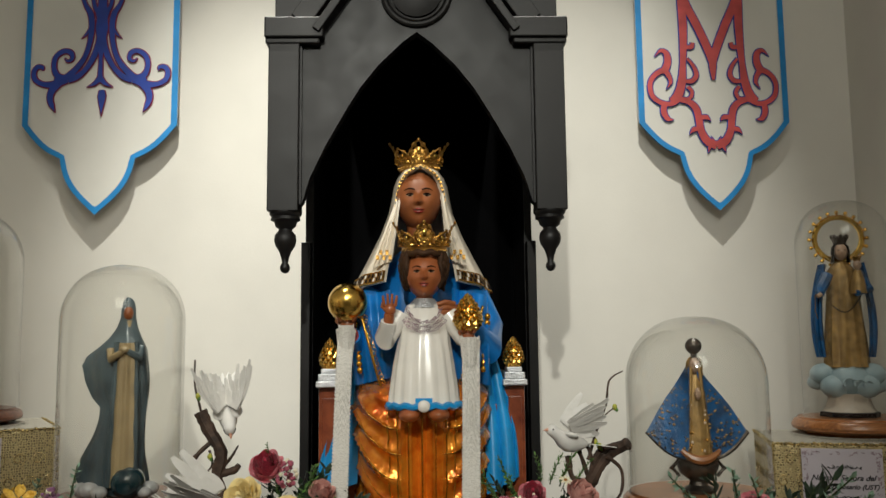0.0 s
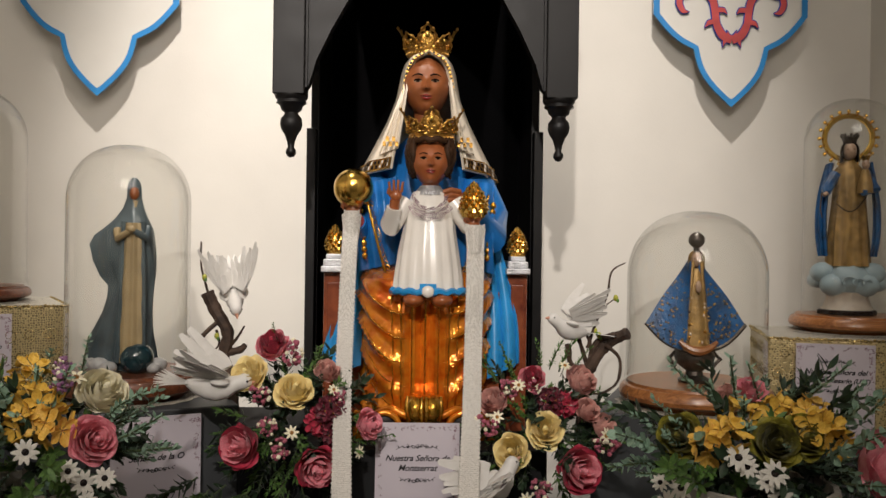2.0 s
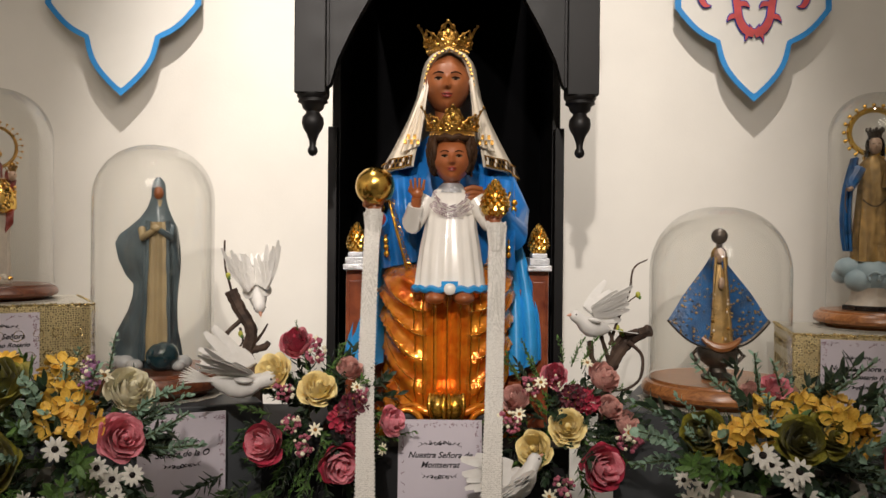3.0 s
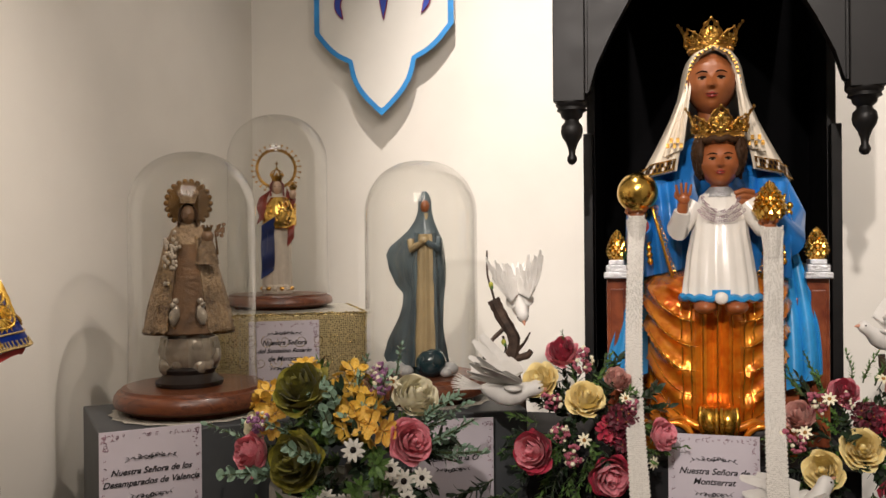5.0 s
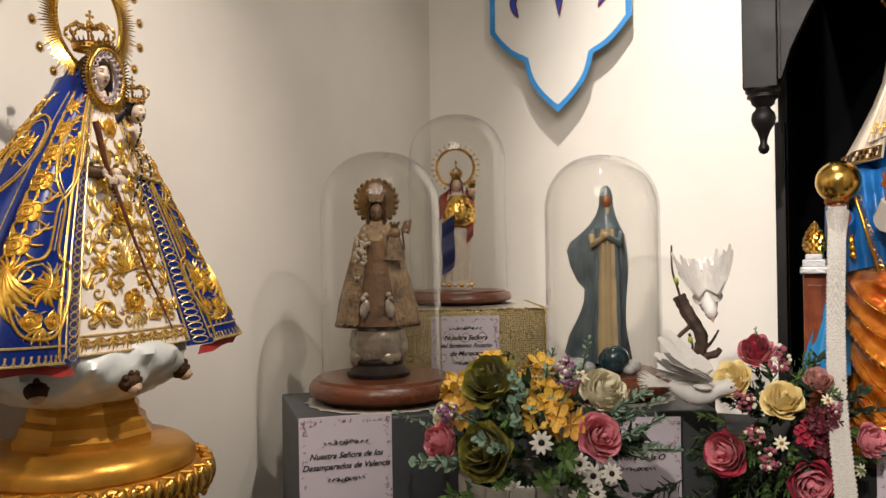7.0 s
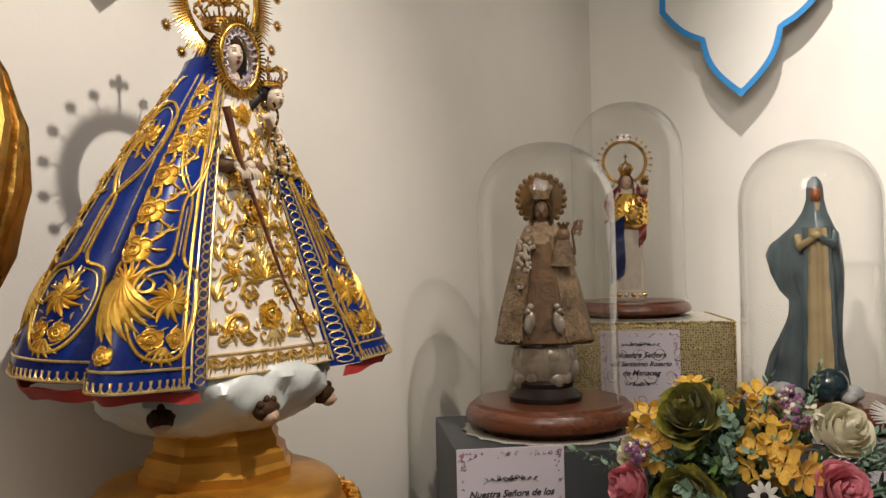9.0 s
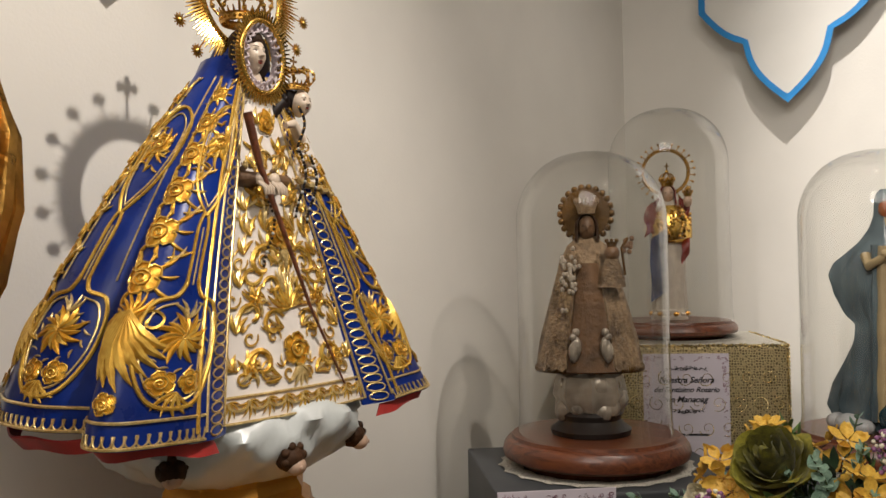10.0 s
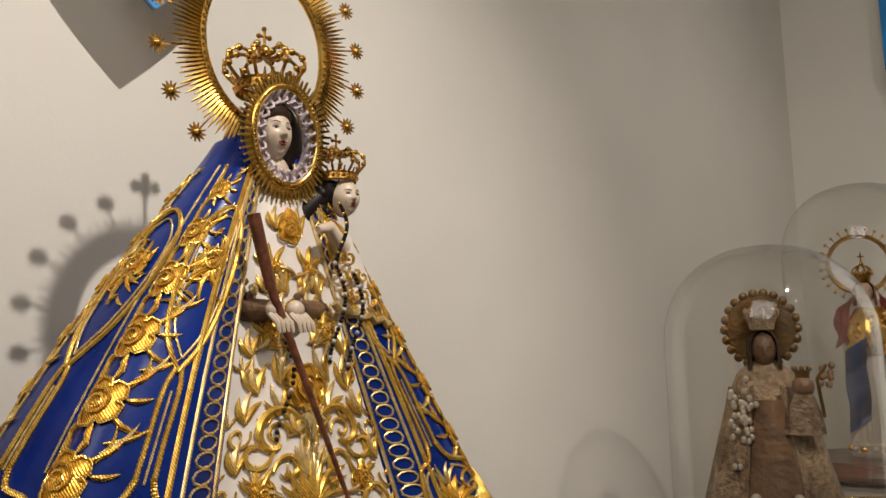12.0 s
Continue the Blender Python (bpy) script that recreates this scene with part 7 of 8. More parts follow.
def imperial_crown(m, r, label):
    """A closed crown: band, six arched openwork stems, a ball and a cross."""
    ob = empty("imperial_crown", m, label, "crown", "closed crowns")
    b = B().lathe([(r * 0.8, 0), (r * 0.84, r * 0.06), (r * 0.8, r * 0.3), (r * 0.86, r * 0.36), (r * 0.78, r * 0.36)], (0, 0, 0), M_OLDGOLD, 36, cap=False)
    for k in range(24):
        a = 2 * math.pi * k / 24
        b.ball((r * 0.83 * math.cos(a), r * 0.83 * math.sin(a), r * 0.18), r * 0.07, M_GOLD, 6, 4)
        b.tube([(r * 0.84 * math.cos(a), r * 0.84 * math.sin(a), r * 0.34), (r * 0.95 * math.cos(a), r * 0.95 * math.sin(a), r * 0.55)], [r * 0.05, r * 0.02], M_OLDGOLD, 4)
    part("band", b, ob)
    for k in range(8):
        a = 2 * math.pi * k / 8
        b = B()
        pr = [(0.82, 0.35), (1.1, 0.65), (1.16, 0.95), (0.95, 1.2), (0.6, 1.25), (0.3, 1.12), (0.0, 1.15)]
        b.tube([(r * x * math.cos(a), r * x * math.sin(a), r * z) for x, z in smooth_line(pr, 4)], r * 0.055, M_OLDGOLD, 6)
        for x, z in ((1.12, 0.75), (1.1, 1.05), (0.8, 1.26), (0.45, 1.2)):
            b.ball((r * x * math.cos(a), r * x * math.sin(a), r * z), r * 0.11, M_GOLD if z > 1 else M_OLDGOLD, 7, 5)
        part("arch", b, ob)
    b = B().ball((0, 0, r * 1.3), r * 0.2, M_GOLD, 12, 8).tube([(0, 0, r * 1.45), (0, 0, r * 1.95)], r * 0.05, M_OLDGOLD, 5).tube([(-r * 0.16, 0, r * 1.75), (r * 0.16, 0, r * 1.75)], r * 0.05, M_OLDGOLD, 5)
    for x, z in ((0, 1.98), (0.18, 1.75), (-0.18, 1.75)):
        b.ball((r * x, 0, r * z), r * 0.08, M_OLDGOLD, 6, 5)
    part("finial_cross", b, ob)
    return ob


imperial_crown(SB @ pose(0.0, -0.02, 0.384), 0.026, "antique gold closed crown on the robed statue")
imperial_crown(SB @ pose(0.048, -0.043, 0.32), 0.0185, "small antique gold closed crown on the carried figure")

# gilded pedestal under the robed statue
ped = empty("gilded_pedestal", pose(-1.06, 0.775, 0), "gilded wooden pedestal with moulded octagonal block and leaf-carved rim", "pedestal")
b = B()
oct_ = [(0.068, 1.295), (0.066, 1.28), (0.071, 1.272), (0.071, 1.263), (0.079, 1.257), (0.081, 1.246), (0.087, 1.24), (0.087, 1.226)]
b.loft([[(r * math.cos(a) * 1.02, r * math.sin(a) * 1.02, z) for a in (math.pi / 8 + 2 * math.pi * k / 8 for k in range(8))] for r, z in reversed(oct_)], M_GILT)
part("block", b, ped, smooth=False)
b = B().lathe([(0.1358, 1.195), (0.1395, 1.200), (0.1386, 1.212), (0.1321, 1.220), (0.1265, 1.224), (0.1135, 1.229), (0.1, 1.230), (0.001, 1.230)], (0, 0, 0), M_GILT, 64)
part("round_top", b, ped)
b = B().lathe([(0.1256, 1.150), (0.1395, 1.158), (0.1469, 1.172), (0.1488, 1.182), (0.1451, 1.192), (0.1358, 1.198)], (0, 0, 0), M_GILT, 64)
part("rim", b, ped)
leafm = None
for k in range(30):
    if leafm is None:
        b = B()
        for s in (-1, 1):
            b.ball((s * 0.0095, -0.156, 1.186), (0.0085, 0.0075, 0.0115), M_GOLD, 12, 8)
            b.ball((s * 0.0065, -0.153, 1.17), (0.0055, 0.0065, 0.009), M_GOLD, 10, 7)
            b.tube([(s * 0.003, -0.148, 1.198), (s * 0.012, -0.158, 1.197), (s * 0.0165, -0.16, 1.188), (s * 0.015, -0.158, 1.177), (s * 0.009, -0.156, 1.175)], [0.002, 0.0028, 0.003, 0.0026, 0.0015], M_GILT, 8)
        b.ball((0, -0.16, 1.18), (0.0042, 0.005, 0.015), M_GOLD, 10, 8)
        b.ball((0, -0.152, 1.158), (0.005, 0.005, 0.007), M_GILT, 8, 6)
        leafm = part("carved_leaf", b, ped)
        q = leafm
    else:
        q = new("carved_leaf", leafm.data)
        q.parent = ped
    q.matrix_basis = pose(0, 0, 0, 0, 0, 12 * k)
b = B().lathe([(0.15, 0.0), (0.15, 0.06), (0.122, 0.1), (0.122, 1.05), (0.128, 1.13), (0.13, 1.152)], (0, 0, 0), M_GILT, 64)
for k in range(40):
    a = 2 * math.pi * k / 40
    b.tube([((0.129) * math.cos(a + 0.05 * math.sin(i)), 0.129 * math.sin(a + 0.05 * math.sin(i)), 1.15 - 0.018 * i) for i in range(6)], 0.005, M_GOLD, 5)
part("drum", b, ped)

# carved gilded baluster beside it
gb = B()
gb.lathe([(0.05, 0.0), (0.055, 0.03), (0.02, 0.06), (0.018, 1.3), (0.026, 1.4), (0.02, 1.43), (0.034, 1.47), (0.048, 1.53), (0.05, 1.575), (0.042, 1.63), (0.022, 1.67), (0.012, 1.69), (0.016, 1.705), (0.002, 1.72)], (0, 0, 0), M_GILT, 40)
for k in range(14):
    a = 2 * math.pi * k / 14
    gb.tube([(r * math.cos(a + 0.25 * i), r * math.sin(a + 0.25 * i), z) for i, (r, z) in enumerate(((0.022, 1.44), (0.038, 1.48), (0.05, 1.54), (0.049, 1.6), (0.034, 1.65), (0.018, 1.685)))], [0.004, 0.007, 0.009, 0.008, 0.006, 0.003], M_OLDGOLD, 6)
thing("gilded_baluster", gb.move(pose(-1.09, 0.512, 0)), "dark gilded carved baluster with twisted leaf lobes", "ornament")

# ---- artificial flowers ----


def petal_mat(name, base, dark, rough=0.55):
    m = mat(name, base, rough, 0, 0.1, 45, 0.12, 160, second=dark, sheen=0.1)
    q = m.node_tree.nodes["Principled BSDF"]
    q.inputs["Subsurface Weight"].default_value = 0.08
    q.inputs["Subsurface Scale"].default_value = 0.012
    q.inputs["Subsurface Radius"].default_value = (1, 1, 1)
    return m


P_CRIMSON = petal_mat("crimson_petal", (0.55, 0.035, 0.08), (0.3, 0.012, 0.035))
P_PINK = petal_mat("rose_pink_petal", (0.9, 0.4, 0.45), (0.76, 0.16, 0.22))
P_PEACH = petal_mat("dusty_peach_petal", (0.75, 0.43, 0.36), (0.58, 0.25, 0.22))
P_YELLOW = petal_mat("pale_yellow_petal", (1.0, 0.86, 0.44), (0.98, 0.78, 0.33))
P_CREAM = petal_mat("cream_petal", (0.9, 0.86, 0.68), (0.84, 0.76, 0.52))
P_OLIVE = petal_mat("olive_green_petal", (0.34, 0.3, 0.025), (0.12, 0.11, 0.01))
P_OLIVE2 = petal_mat("dark_olive_petal", (0.2, 0.18, 0.015), (0.07, 0.068, 0.008))
P_MUSTARD = petal_mat("mustard_petal", (0.85, 0.56, 0.09), (0.62, 0.34, 0.03))
P_AMBER = petal_mat("amber_petal", (0.9, 0.6, 0.13), (0.7, 0.36, 0.03))
P_BURG = petal_mat("burgundy_petal", (0.16, 0.012, 0.03), (0.07, 0.004, 0.012))
P_WHITE = petal_mat("white_petal", (0.74, 0.72, 0.66), (0.6, 0.56, 0.48))
P_ORANGE = petal_mat("daisy_centre", (0.5, 0.25, 0.04), (0.3, 0.12, 0.02))
L_SAGE = petal_mat("sage_leaf", (0.3, 0.44, 0.33), (0.13, 0.24, 0.16))
L_GREEN = petal_mat("green_leaf", (0.12, 0.23, 0.045), (0.04, 0.1, 0.018))
L_DARK = petal_mat("dark_green_leaf", (0.02, 0.05, 0.016), (0.008, 0.022, 0.008))
L_BRIGHT = petal_mat("bright_green_leaf", (0.12, 0.26, 0.04), (0.04, 0.11, 0.015))
L_STEM = petal_mat("green_stem", (0.07, 0.1, 0.03), (0.03, 0.05, 0.015))
P_MAUVE = petal_mat("mauve_berry", (0.36, 0.16, 0.3), (0.2, 0.07, 0.18))
P_ROSEB = petal_mat("pink_berry", (0.5, 0.14, 0.2), (0.28, 0.04, 0.08))
M_BARK = mat("brown_bark", (0.075, 0.045, 0.03), 0.8, 0, 0.3, 60, 0.7, 150)
M_BUD = mat("yellow_green_bud", (0.42, 0.42, 0.05), 0.6, 0, 0.2, 80)
M_FEATHER = petal_mat("white_feather", (0.76, 0.74, 0.71), (0.66, 0.64, 0.6))
M_BEAK = mat("pink_beak", (0.6, 0.3, 0.2), 0.5)
M_POT = mat("whitewashed_wood", (0.42, 0.4, 0.35), 0.75, 0, 0.25, 40, 0.4, 90, second=(0.2, 0.18, 0.15))


def rose_mesh(seed, inner, outer, open_=1.0):
    """A rose of unit radius: spiralling cupped petals with rolled edges, its axis up."""
    rnd = random.Random(seed)
    b = B()
    layers = [(3, 0.13, 0.98, 0.02, 1.75, inner), (3, 0.25, 1.0, 0.05, 1.5, inner), (4, 0.4, 0.96, 0.1, 1.25, inner), (5, 0.56, 0.86, 0.18, 1.1, inner), (5, 0.7, 0.7, 0.28, 1.05, outer), (5, 0.8, 0.46, 0.34, 1.0, outer)]
    for k, (n, rad, h, curl_, wid, m) in enumerate(layers):
        for i in range(n):
            a0 = 2 * math.pi * (i + 0.37 * k) / n + rnd.uniform(-0.2, 0.2)
            hh, rr, cc = h * rnd.uniform(0.92, 1.08), rad * rnd.uniform(0.92, 1.06), curl_ * open_ * rnd.uniform(0.7, 1.3)
            ph = rnd.uniform(0, 6)

            def f(u, v):
                s = 2 * u - 1
                w = wid * math.sin(math.pi * (0.16 + 0.62 * v)) * s
                r = rr * (0.25 + 0.75 * math.sin(math.pi / 2 * min(1, v * 1.4))) + cc * max(0, v - 0.55) ** 1.4 * 1.6 + 0.035 * math.sin(4 * s + ph) * v * v + 0.06 * s * v
                z = -0.35 + (hh + 0.35) * v * (1 - 0.1 * s * s * v) - cc * 0.55 * max(0, v - 0.7) * 1.5 - 0.1 * abs(s) ** 3 * v
                return (0.9 * r * math.cos(a0 + w), 0.9 * r * math.sin(a0 + w), 0.9 * z)
            b.grid(f, 8, 8, m)
    b.ball((0, 0, 0.42), (0.15, 0.15, 0.44), inner, 10, 8)
    for i in range(5):
        a = 2 * math.pi * i / 5
        b.grid(lambda u, v, a=a: ((0.1 + 0.55 * v) * math.cos(a + 0.5 * (u - 0.5) * (1 - v)), (0.1 + 0.55 * v) * math.sin(a + 0.5 * (u - 0.5) * (1 - v)), -0.4 + 0.12 * v), 2, 4, L_GREEN)
    return b.mesh("rose")


ROSES = {
    "crimson": [rose_mesh(i, P_PINK, P_CRIMSON) for i in (1, 2)], "pink": [rose_mesh(i, P_PINK, P_PINK) for i in (3, 4)], "peach": [rose_mesh(i, P_PEACH, P_PEACH, 0.7) for i in (5, 6)],
    "yellow": [rose_mesh(i, P_YELLOW, P_YELLOW) for i in (7, 8)], "cream": [rose_mesh(9, P_CREAM, P_CREAM, 0.6)], "olive": [rose_mesh(i, P_OLIVE2, P_OLIVE) for i in (10, 11)], "red": [rose_mesh(12, P_CRIMSON, P_PINK, 0.5)]}


def blossom_mesh(seed, m, n=11, petals=5, centre=P_ORANGE):
    """A hydrangea-like head of many small open florets, unit radius."""
    rnd = random.Random(seed)
    b = B()
    for i in range(n):
        z = 1 - 1.3 * (i + 0.5) / n
        a = 2.4 * i
        q = math.sqrt(max(0, 1 - z * z))
        d = Vector((q * math.cos(a), q * math.sin(a), z))
        rot = d.to_track_quat("Z", "Y").to_matrix().to_4x4()
        k0 = len(b.v)
        s = rnd.uniform(0.42, 0.58) * (1.5 if n < 7 else 1.15 if n < 11 else 1)
        for p in range(petals):
            t = 2 * math.pi * p / petals + rnd.uniform(-0.2, 0.2)
            b.grid(lambda u, v: (s * (0.08 + v) * math.cos(t + (u - 0.5) * 1.15 * math.sin(math.pi * (0.14 + 0.8 * v))), s * (0.08 + v) * math.sin(t + (u - 0.5) * 1.15 * math.sin(math.pi * (0.14 + 0.8 * v))), 0.42 * v * v * s - 0.25 * s * max(0, v - 0.7) + 0.1 * s * abs(2 * u - 1)), 4, 5, m)
        b.ball((0, 0, 0.03), 0.06, centre, 6, 4)
        b.move(Matrix.Translation(d * 0.62) @ rot, k0)
    return b.mesh("blossom")


BLOSSOMS = {"mustard": [blossom_mesh(1, P_MUSTARD, 6, 5), blossom_mesh(2, P_AMBER, 5, 6), blossom_mesh(5, P_MUSTARD, 5, 5, P_CREAM)], "burgundy": [blossom_mesh(3, P_BURG, 13), blossom_mesh(4, P_CRIMSON, 10)]}


def daisy_mesh(seed, m=P_WHITE, centre=M_DARK, n=10):
    rnd = random.Random(seed)
    b = B()
    for p in range(n):
        t = 2 * math.pi * p / n + rnd.uniform(-0.08, 0.08)
        dz = rnd.uniform(-0.1, 0.12)
        b.grid(lambda u, v: ((0.2 + 0.8 * v) * math.cos(t) - (u - 0.5) * 0.38 * math.sin(math.pi * (0.2 + 0.7 * v)) * math.sin(t), (0.2 + 0.8 * v) * math.sin(t) + (u - 0.5) * 0.38 * math.sin(math.pi * (0.2 + 0.7 * v)) * math.cos(t), dz * v + 0.08 * math.sin(math.pi * v) - 0.05 * abs(u - 0.5)), 2, 4, m)
    b.ball((0, 0, 0.04), (0.27, 0.27, 0.16), centre, 12, 8)
    for k in range(14):
        a = 2.4 * k
        b.ball((0.2 * math.sqrt(k / 14) * math.cos(a), 0.2 * math.sqrt(k / 14) * math.sin(a), 0.17), 0.045, centre, 5, 4)
    b.tube([(0, 0, 0), (0.05, 0, -1.0), (0.2, 0, -2.2)], 0.06, L_STEM, 5)
    return b.mesh("daisy")


DAISIES = {"dark": [daisy_mesh(1), daisy_mesh(2, n=11)], "gold": [daisy_mesh(3, P_CREAM, P_ORANGE, 8)]}


def leaf_fn(l, w, bend=0.2):
    return lambda u, v: ((u - 0.5) * 2 * w * math.sin(math.pi * min(1, 0.05 + 0.95 * v)) ** 0.8, bend * l * v * v + 0.15 * w * abs(u - 0.5) * 2, l * v)


def spray_mesh(kind, seed):
    """A leafy stem one unit long, growing up the z axis."""
    rnd = random.Random(seed)
    b = B()
    stem = smooth_line([(0, 0, 0), (rnd.uniform(-0.08, 0.08), 0.03, 0.4), (rnd.uniform(-0.15, 0.15), 0.12, 1.0)], 6)
    b.tube(stem, [0.022 - 0.012 * i / len(stem) for i in range(len(stem))], L_STEM, 5)
    n, l, w, m = {"sage": (28, 0.14, 0.034, L_SAGE), "round": (14, 0.2, 0.1, L_SAGE), "green": (22, 0.3, 0.045, L_GREEN), "dark": (22, 0.3, 0.06, L_DARK), "bright": (30, 0.16, 0.03, L_BRIGHT)}[kind]
    for i in range(n):
        t = 0.15 + 0.85 * i / n
        p = Vector(stem[min(len(stem) - 1, int(t * (len(stem) - 1)))])
        k0 = len(b.v)
        s = rnd.uniform(0.75, 1.15)
        b.grid(leaf_fn(l * s, w * s, rnd.uniform(-0.2, 0.5)), 2, 4, m)
        b.move(Matrix.Translation(p) @ pose(0, 0, 0, 0, 0, 137 * i + rnd.uniform(-25, 25)) @ pose(0, 0, 0, rnd.uniform(35, 70)), k0)
    return b.mesh("leaf_spray")


SPRAYS = {k: [spray_mesh(k, i) for i in (1, 2, 3)] for k in ("sage", "round", "green", "dark", "bright")}


def berry_mesh(m, seed):
    rnd = random.Random(seed)
    b = B()
    for k in range(46):
        a, z = rnd.uniform(0, 6.28), rnd.random()
        r = 0.42 * math.sin(math.pi * (0.15 + 0.8 * z)) * rnd.random() ** 0.4
        p = (r * math.cos(a), r * math.sin(a), 0.1 + z)
        b.ball(p, rnd.uniform(0.06, 0.1), m if k % 5 else P_CREAM, 6, 5)
        if k % 3 == 0:
            b.tube([(0, 0, max(0, p[2] - 0.4)), p], 0.012, L_STEM, 4)
    return b.mesh("berry_spray")


BERRIES = {"mauve": [berry_mesh(P_MAUVE, 1), berry_mesh(P_MAUVE, 2)], "pink": [berry_mesh(P_ROSEB, 3), berry_mesh(P_ROSEB, 4)]}
KINDS = {"rose": ROSES, "blossom": BLOSSOMS, "daisy": DAISIES, "leaf_spray": SPRAYS, "berry_spray": BERRIES}


def arrange(centre, label, items, seed, fill, pot=None, low=1.0):
    """An arrangement: items are (part, sort, x, y, z, size), each turned away from the arrangement's heart; fill: spray sorts for the body of leaves."""
    rnd = random.Random(seed)
    C = Vector(centre)
    ob = empty("flower_arrangement", Matrix.Translation(C), label, "flowers", "flower arrangements")
    count = {}
    for name, sort, x, y, z, r in items:
        pool = KINDS[name][sort]
        k = count.get((name, sort), 0)
        count[(name, sort)] = k + 1
        p = Vector((x, y, C.z + (z - C.z) * (low if z > C.z else 1)))
        r *= {"blossom": 0.74, "daisy": 0.86}.get(name, 1.0)
        d = (p - C).normalized() * 0.8 + Vector((0, -0.62, 0.34))
        if name in ("leaf_spray", "berry_spray"):
            d = (p - C).normalized() + Vector((0, -0.15, 0.25))
        q = new(name, pool[k % len(pool)])
        q.parent = ob
        rot = d.to_track_quat("Z", "Y").to_matrix().to_4x4() @ pose(0, 0, 0, rnd.uniform(-12, 12), rnd.uniform(-12, 12), rnd.uniform(0, 360))
        q.matrix_basis = Matrix.Translation(p - C) @ rot @ Matrix.Diagonal((r, r, r, 1))
    for sort, n, spread, size in fill:
        for i in range(n):
            d = Vector((rnd.gauss(0, 1), rnd.gauss(-0.25, 0.7), rnd.gauss(0.1, 0.7))).normalized()
            q = new("leaf_spray", SPRAYS[sort][i % 3])
            q.parent = ob
            r = size * rnd.uniform(0.8, 1.2)
            q.matrix_basis = Matrix.Translation(Vector((d.x * spread[0], d.y * spread[1], d.z * spread[2])) * rnd.uniform(0.3, 0.8)) @ d.to_track_quat("Z", "Y").to_matrix().to_4x4() @ pose(0, 0, 0, 0, 0, rnd.uniform(0, 360)) @ Matrix.Diagonal((r, r, r, 1))
    if pot:
        pb = B()
        n = 16
        x, y, z0, z1, pr = pot
        for i in range(n):
            a = 2 * math.pi * i / n
            k0 = len(pb.v)
            pb.box((0, -pr, (z1 - z0) / 2), (2 * pr * math.pi / n * 0.94, 0.008, (z1 - z0) * (1 + 0.03 * (i % 3))), M_POT)
            pb.move(pose(x - C.x, y - C.y, z0 - C.z, 0, 0, math.degrees(a)), k0)
        pb.lathe([(pr * 0.97, 0), (pr * 0.97, (z1 - z0) * 0.85), (0.001, (z1 - z0) * 0.85)], (x - C.x, y - C.y, z0 - C.z), M_DARK, 24)
        part("pot", pb, ob, "round pot of whitewashed slats", smooth=False)
    return ob


R_, D_, BL, S_, BE = "rose", "daisy", "blossom", "leaf_spray", "berry_spray"
arrange((-0.57, 1.17, 1.18), "mustard and olive artificial flowers with white daisies in a pot", [
    (R_, "olive", -0.618, 1.1, 1.29, 0.048), (R_, "olive", -0.612, 1.07, 1.19, 0.047), (R_, "cream", -0.476, 1.15, 1.277, 0.04), (R_, "pink", -0.468, 1.1, 1.222, 0.036), (R_, "pink", -0.694, 1.1, 1.19, 0.036), (R_, "cream", -0.705, 1.14, 1.225, 0.03),
    (BL, "mustard", -0.68, 1.12, 1.272, 0.036), (BL, "mustard", -0.665, 1.11, 1.243, 0.032), (BL, "mustard", -0.565, 1.14, 1.307, 0.034), (BL, "mustard", -0.535, 1.1, 1.27, 0.038), (BL, "mustard", -0.51, 1.09, 1.244, 0.036), (BL, "mustard", -0.545, 1.08, 1.25, 0.03), (BL, "mustard", -0.64, 1.15, 1.312, 0.03),
    (BE, "mauve", -0.665, 1.09, 1.235, 0.036), (BE, "mauve", -0.518, 1.12, 1.285, 0.036), (BE, "mauve", -0.53, 1.16, 1.3, 0.03),
    (D_, "dark", -0.532, 1.06, 1.216, 0.019), (D_, "dark", -0.48, 1.06, 1.19, 0.017), (D_, "dark", -0.465, 1.07, 1.172, 0.019), (D_, "dark", -0.443, 1.08, 1.175, 0.017), (D_, "dark", -0.573, 1.06, 1.143, 0.019), (D_, "dark", -0.545, 1.06, 1.138, 0.019), (D_, "gold", -0.5, 1.13, 1.308, 0.017), (D_, "dark", -0.485, 1.07, 1.14, 0.017), (D_, "dark", -0.46, 1.07, 1.15, 0.014),
    (S_, "round", -0.573, 1.1, 1.265, 0.07), (S_, "round", -0.568, 1.08, 1.225, 0.075), (S_, "sage", -0.455, 1.12, 1.245, 0.085), (S_, "sage", -0.45, 1.12, 1.215, 0.085), (S_, "sage", -0.705, 1.12, 1.2, 0.08), (S_, "round", -0.66, 1.07, 1.165, 0.08), (S_, "sage", -0.51, 1.17, 1.3, 0.06), (S_, "round", -0.58, 1.06, 1.2, 0.07),
    (S_, "green", -0.505, 1.06, 1.195, 0.07), (S_, "green", -0.52, 1.06, 1.165, 0.07), (S_, "bright", -0.57, 1.05, 1.165, 0.06), (S_, "green", -0.62, 1.06, 1.14, 0.07)],
    11, (("sage", 44, (0.17, 0.12, 0.1), 0.085), ("dark", 34, (0.12, 0.08, 0.1), 0.07), ("green", 24, (0.13, 0.09, 0.1), 0.07), ("round", 12, (0.14, 0.09, 0.11), 0.07)), (-0.585, 1.12, 0.986, 1.15, 0.085), 0.88)
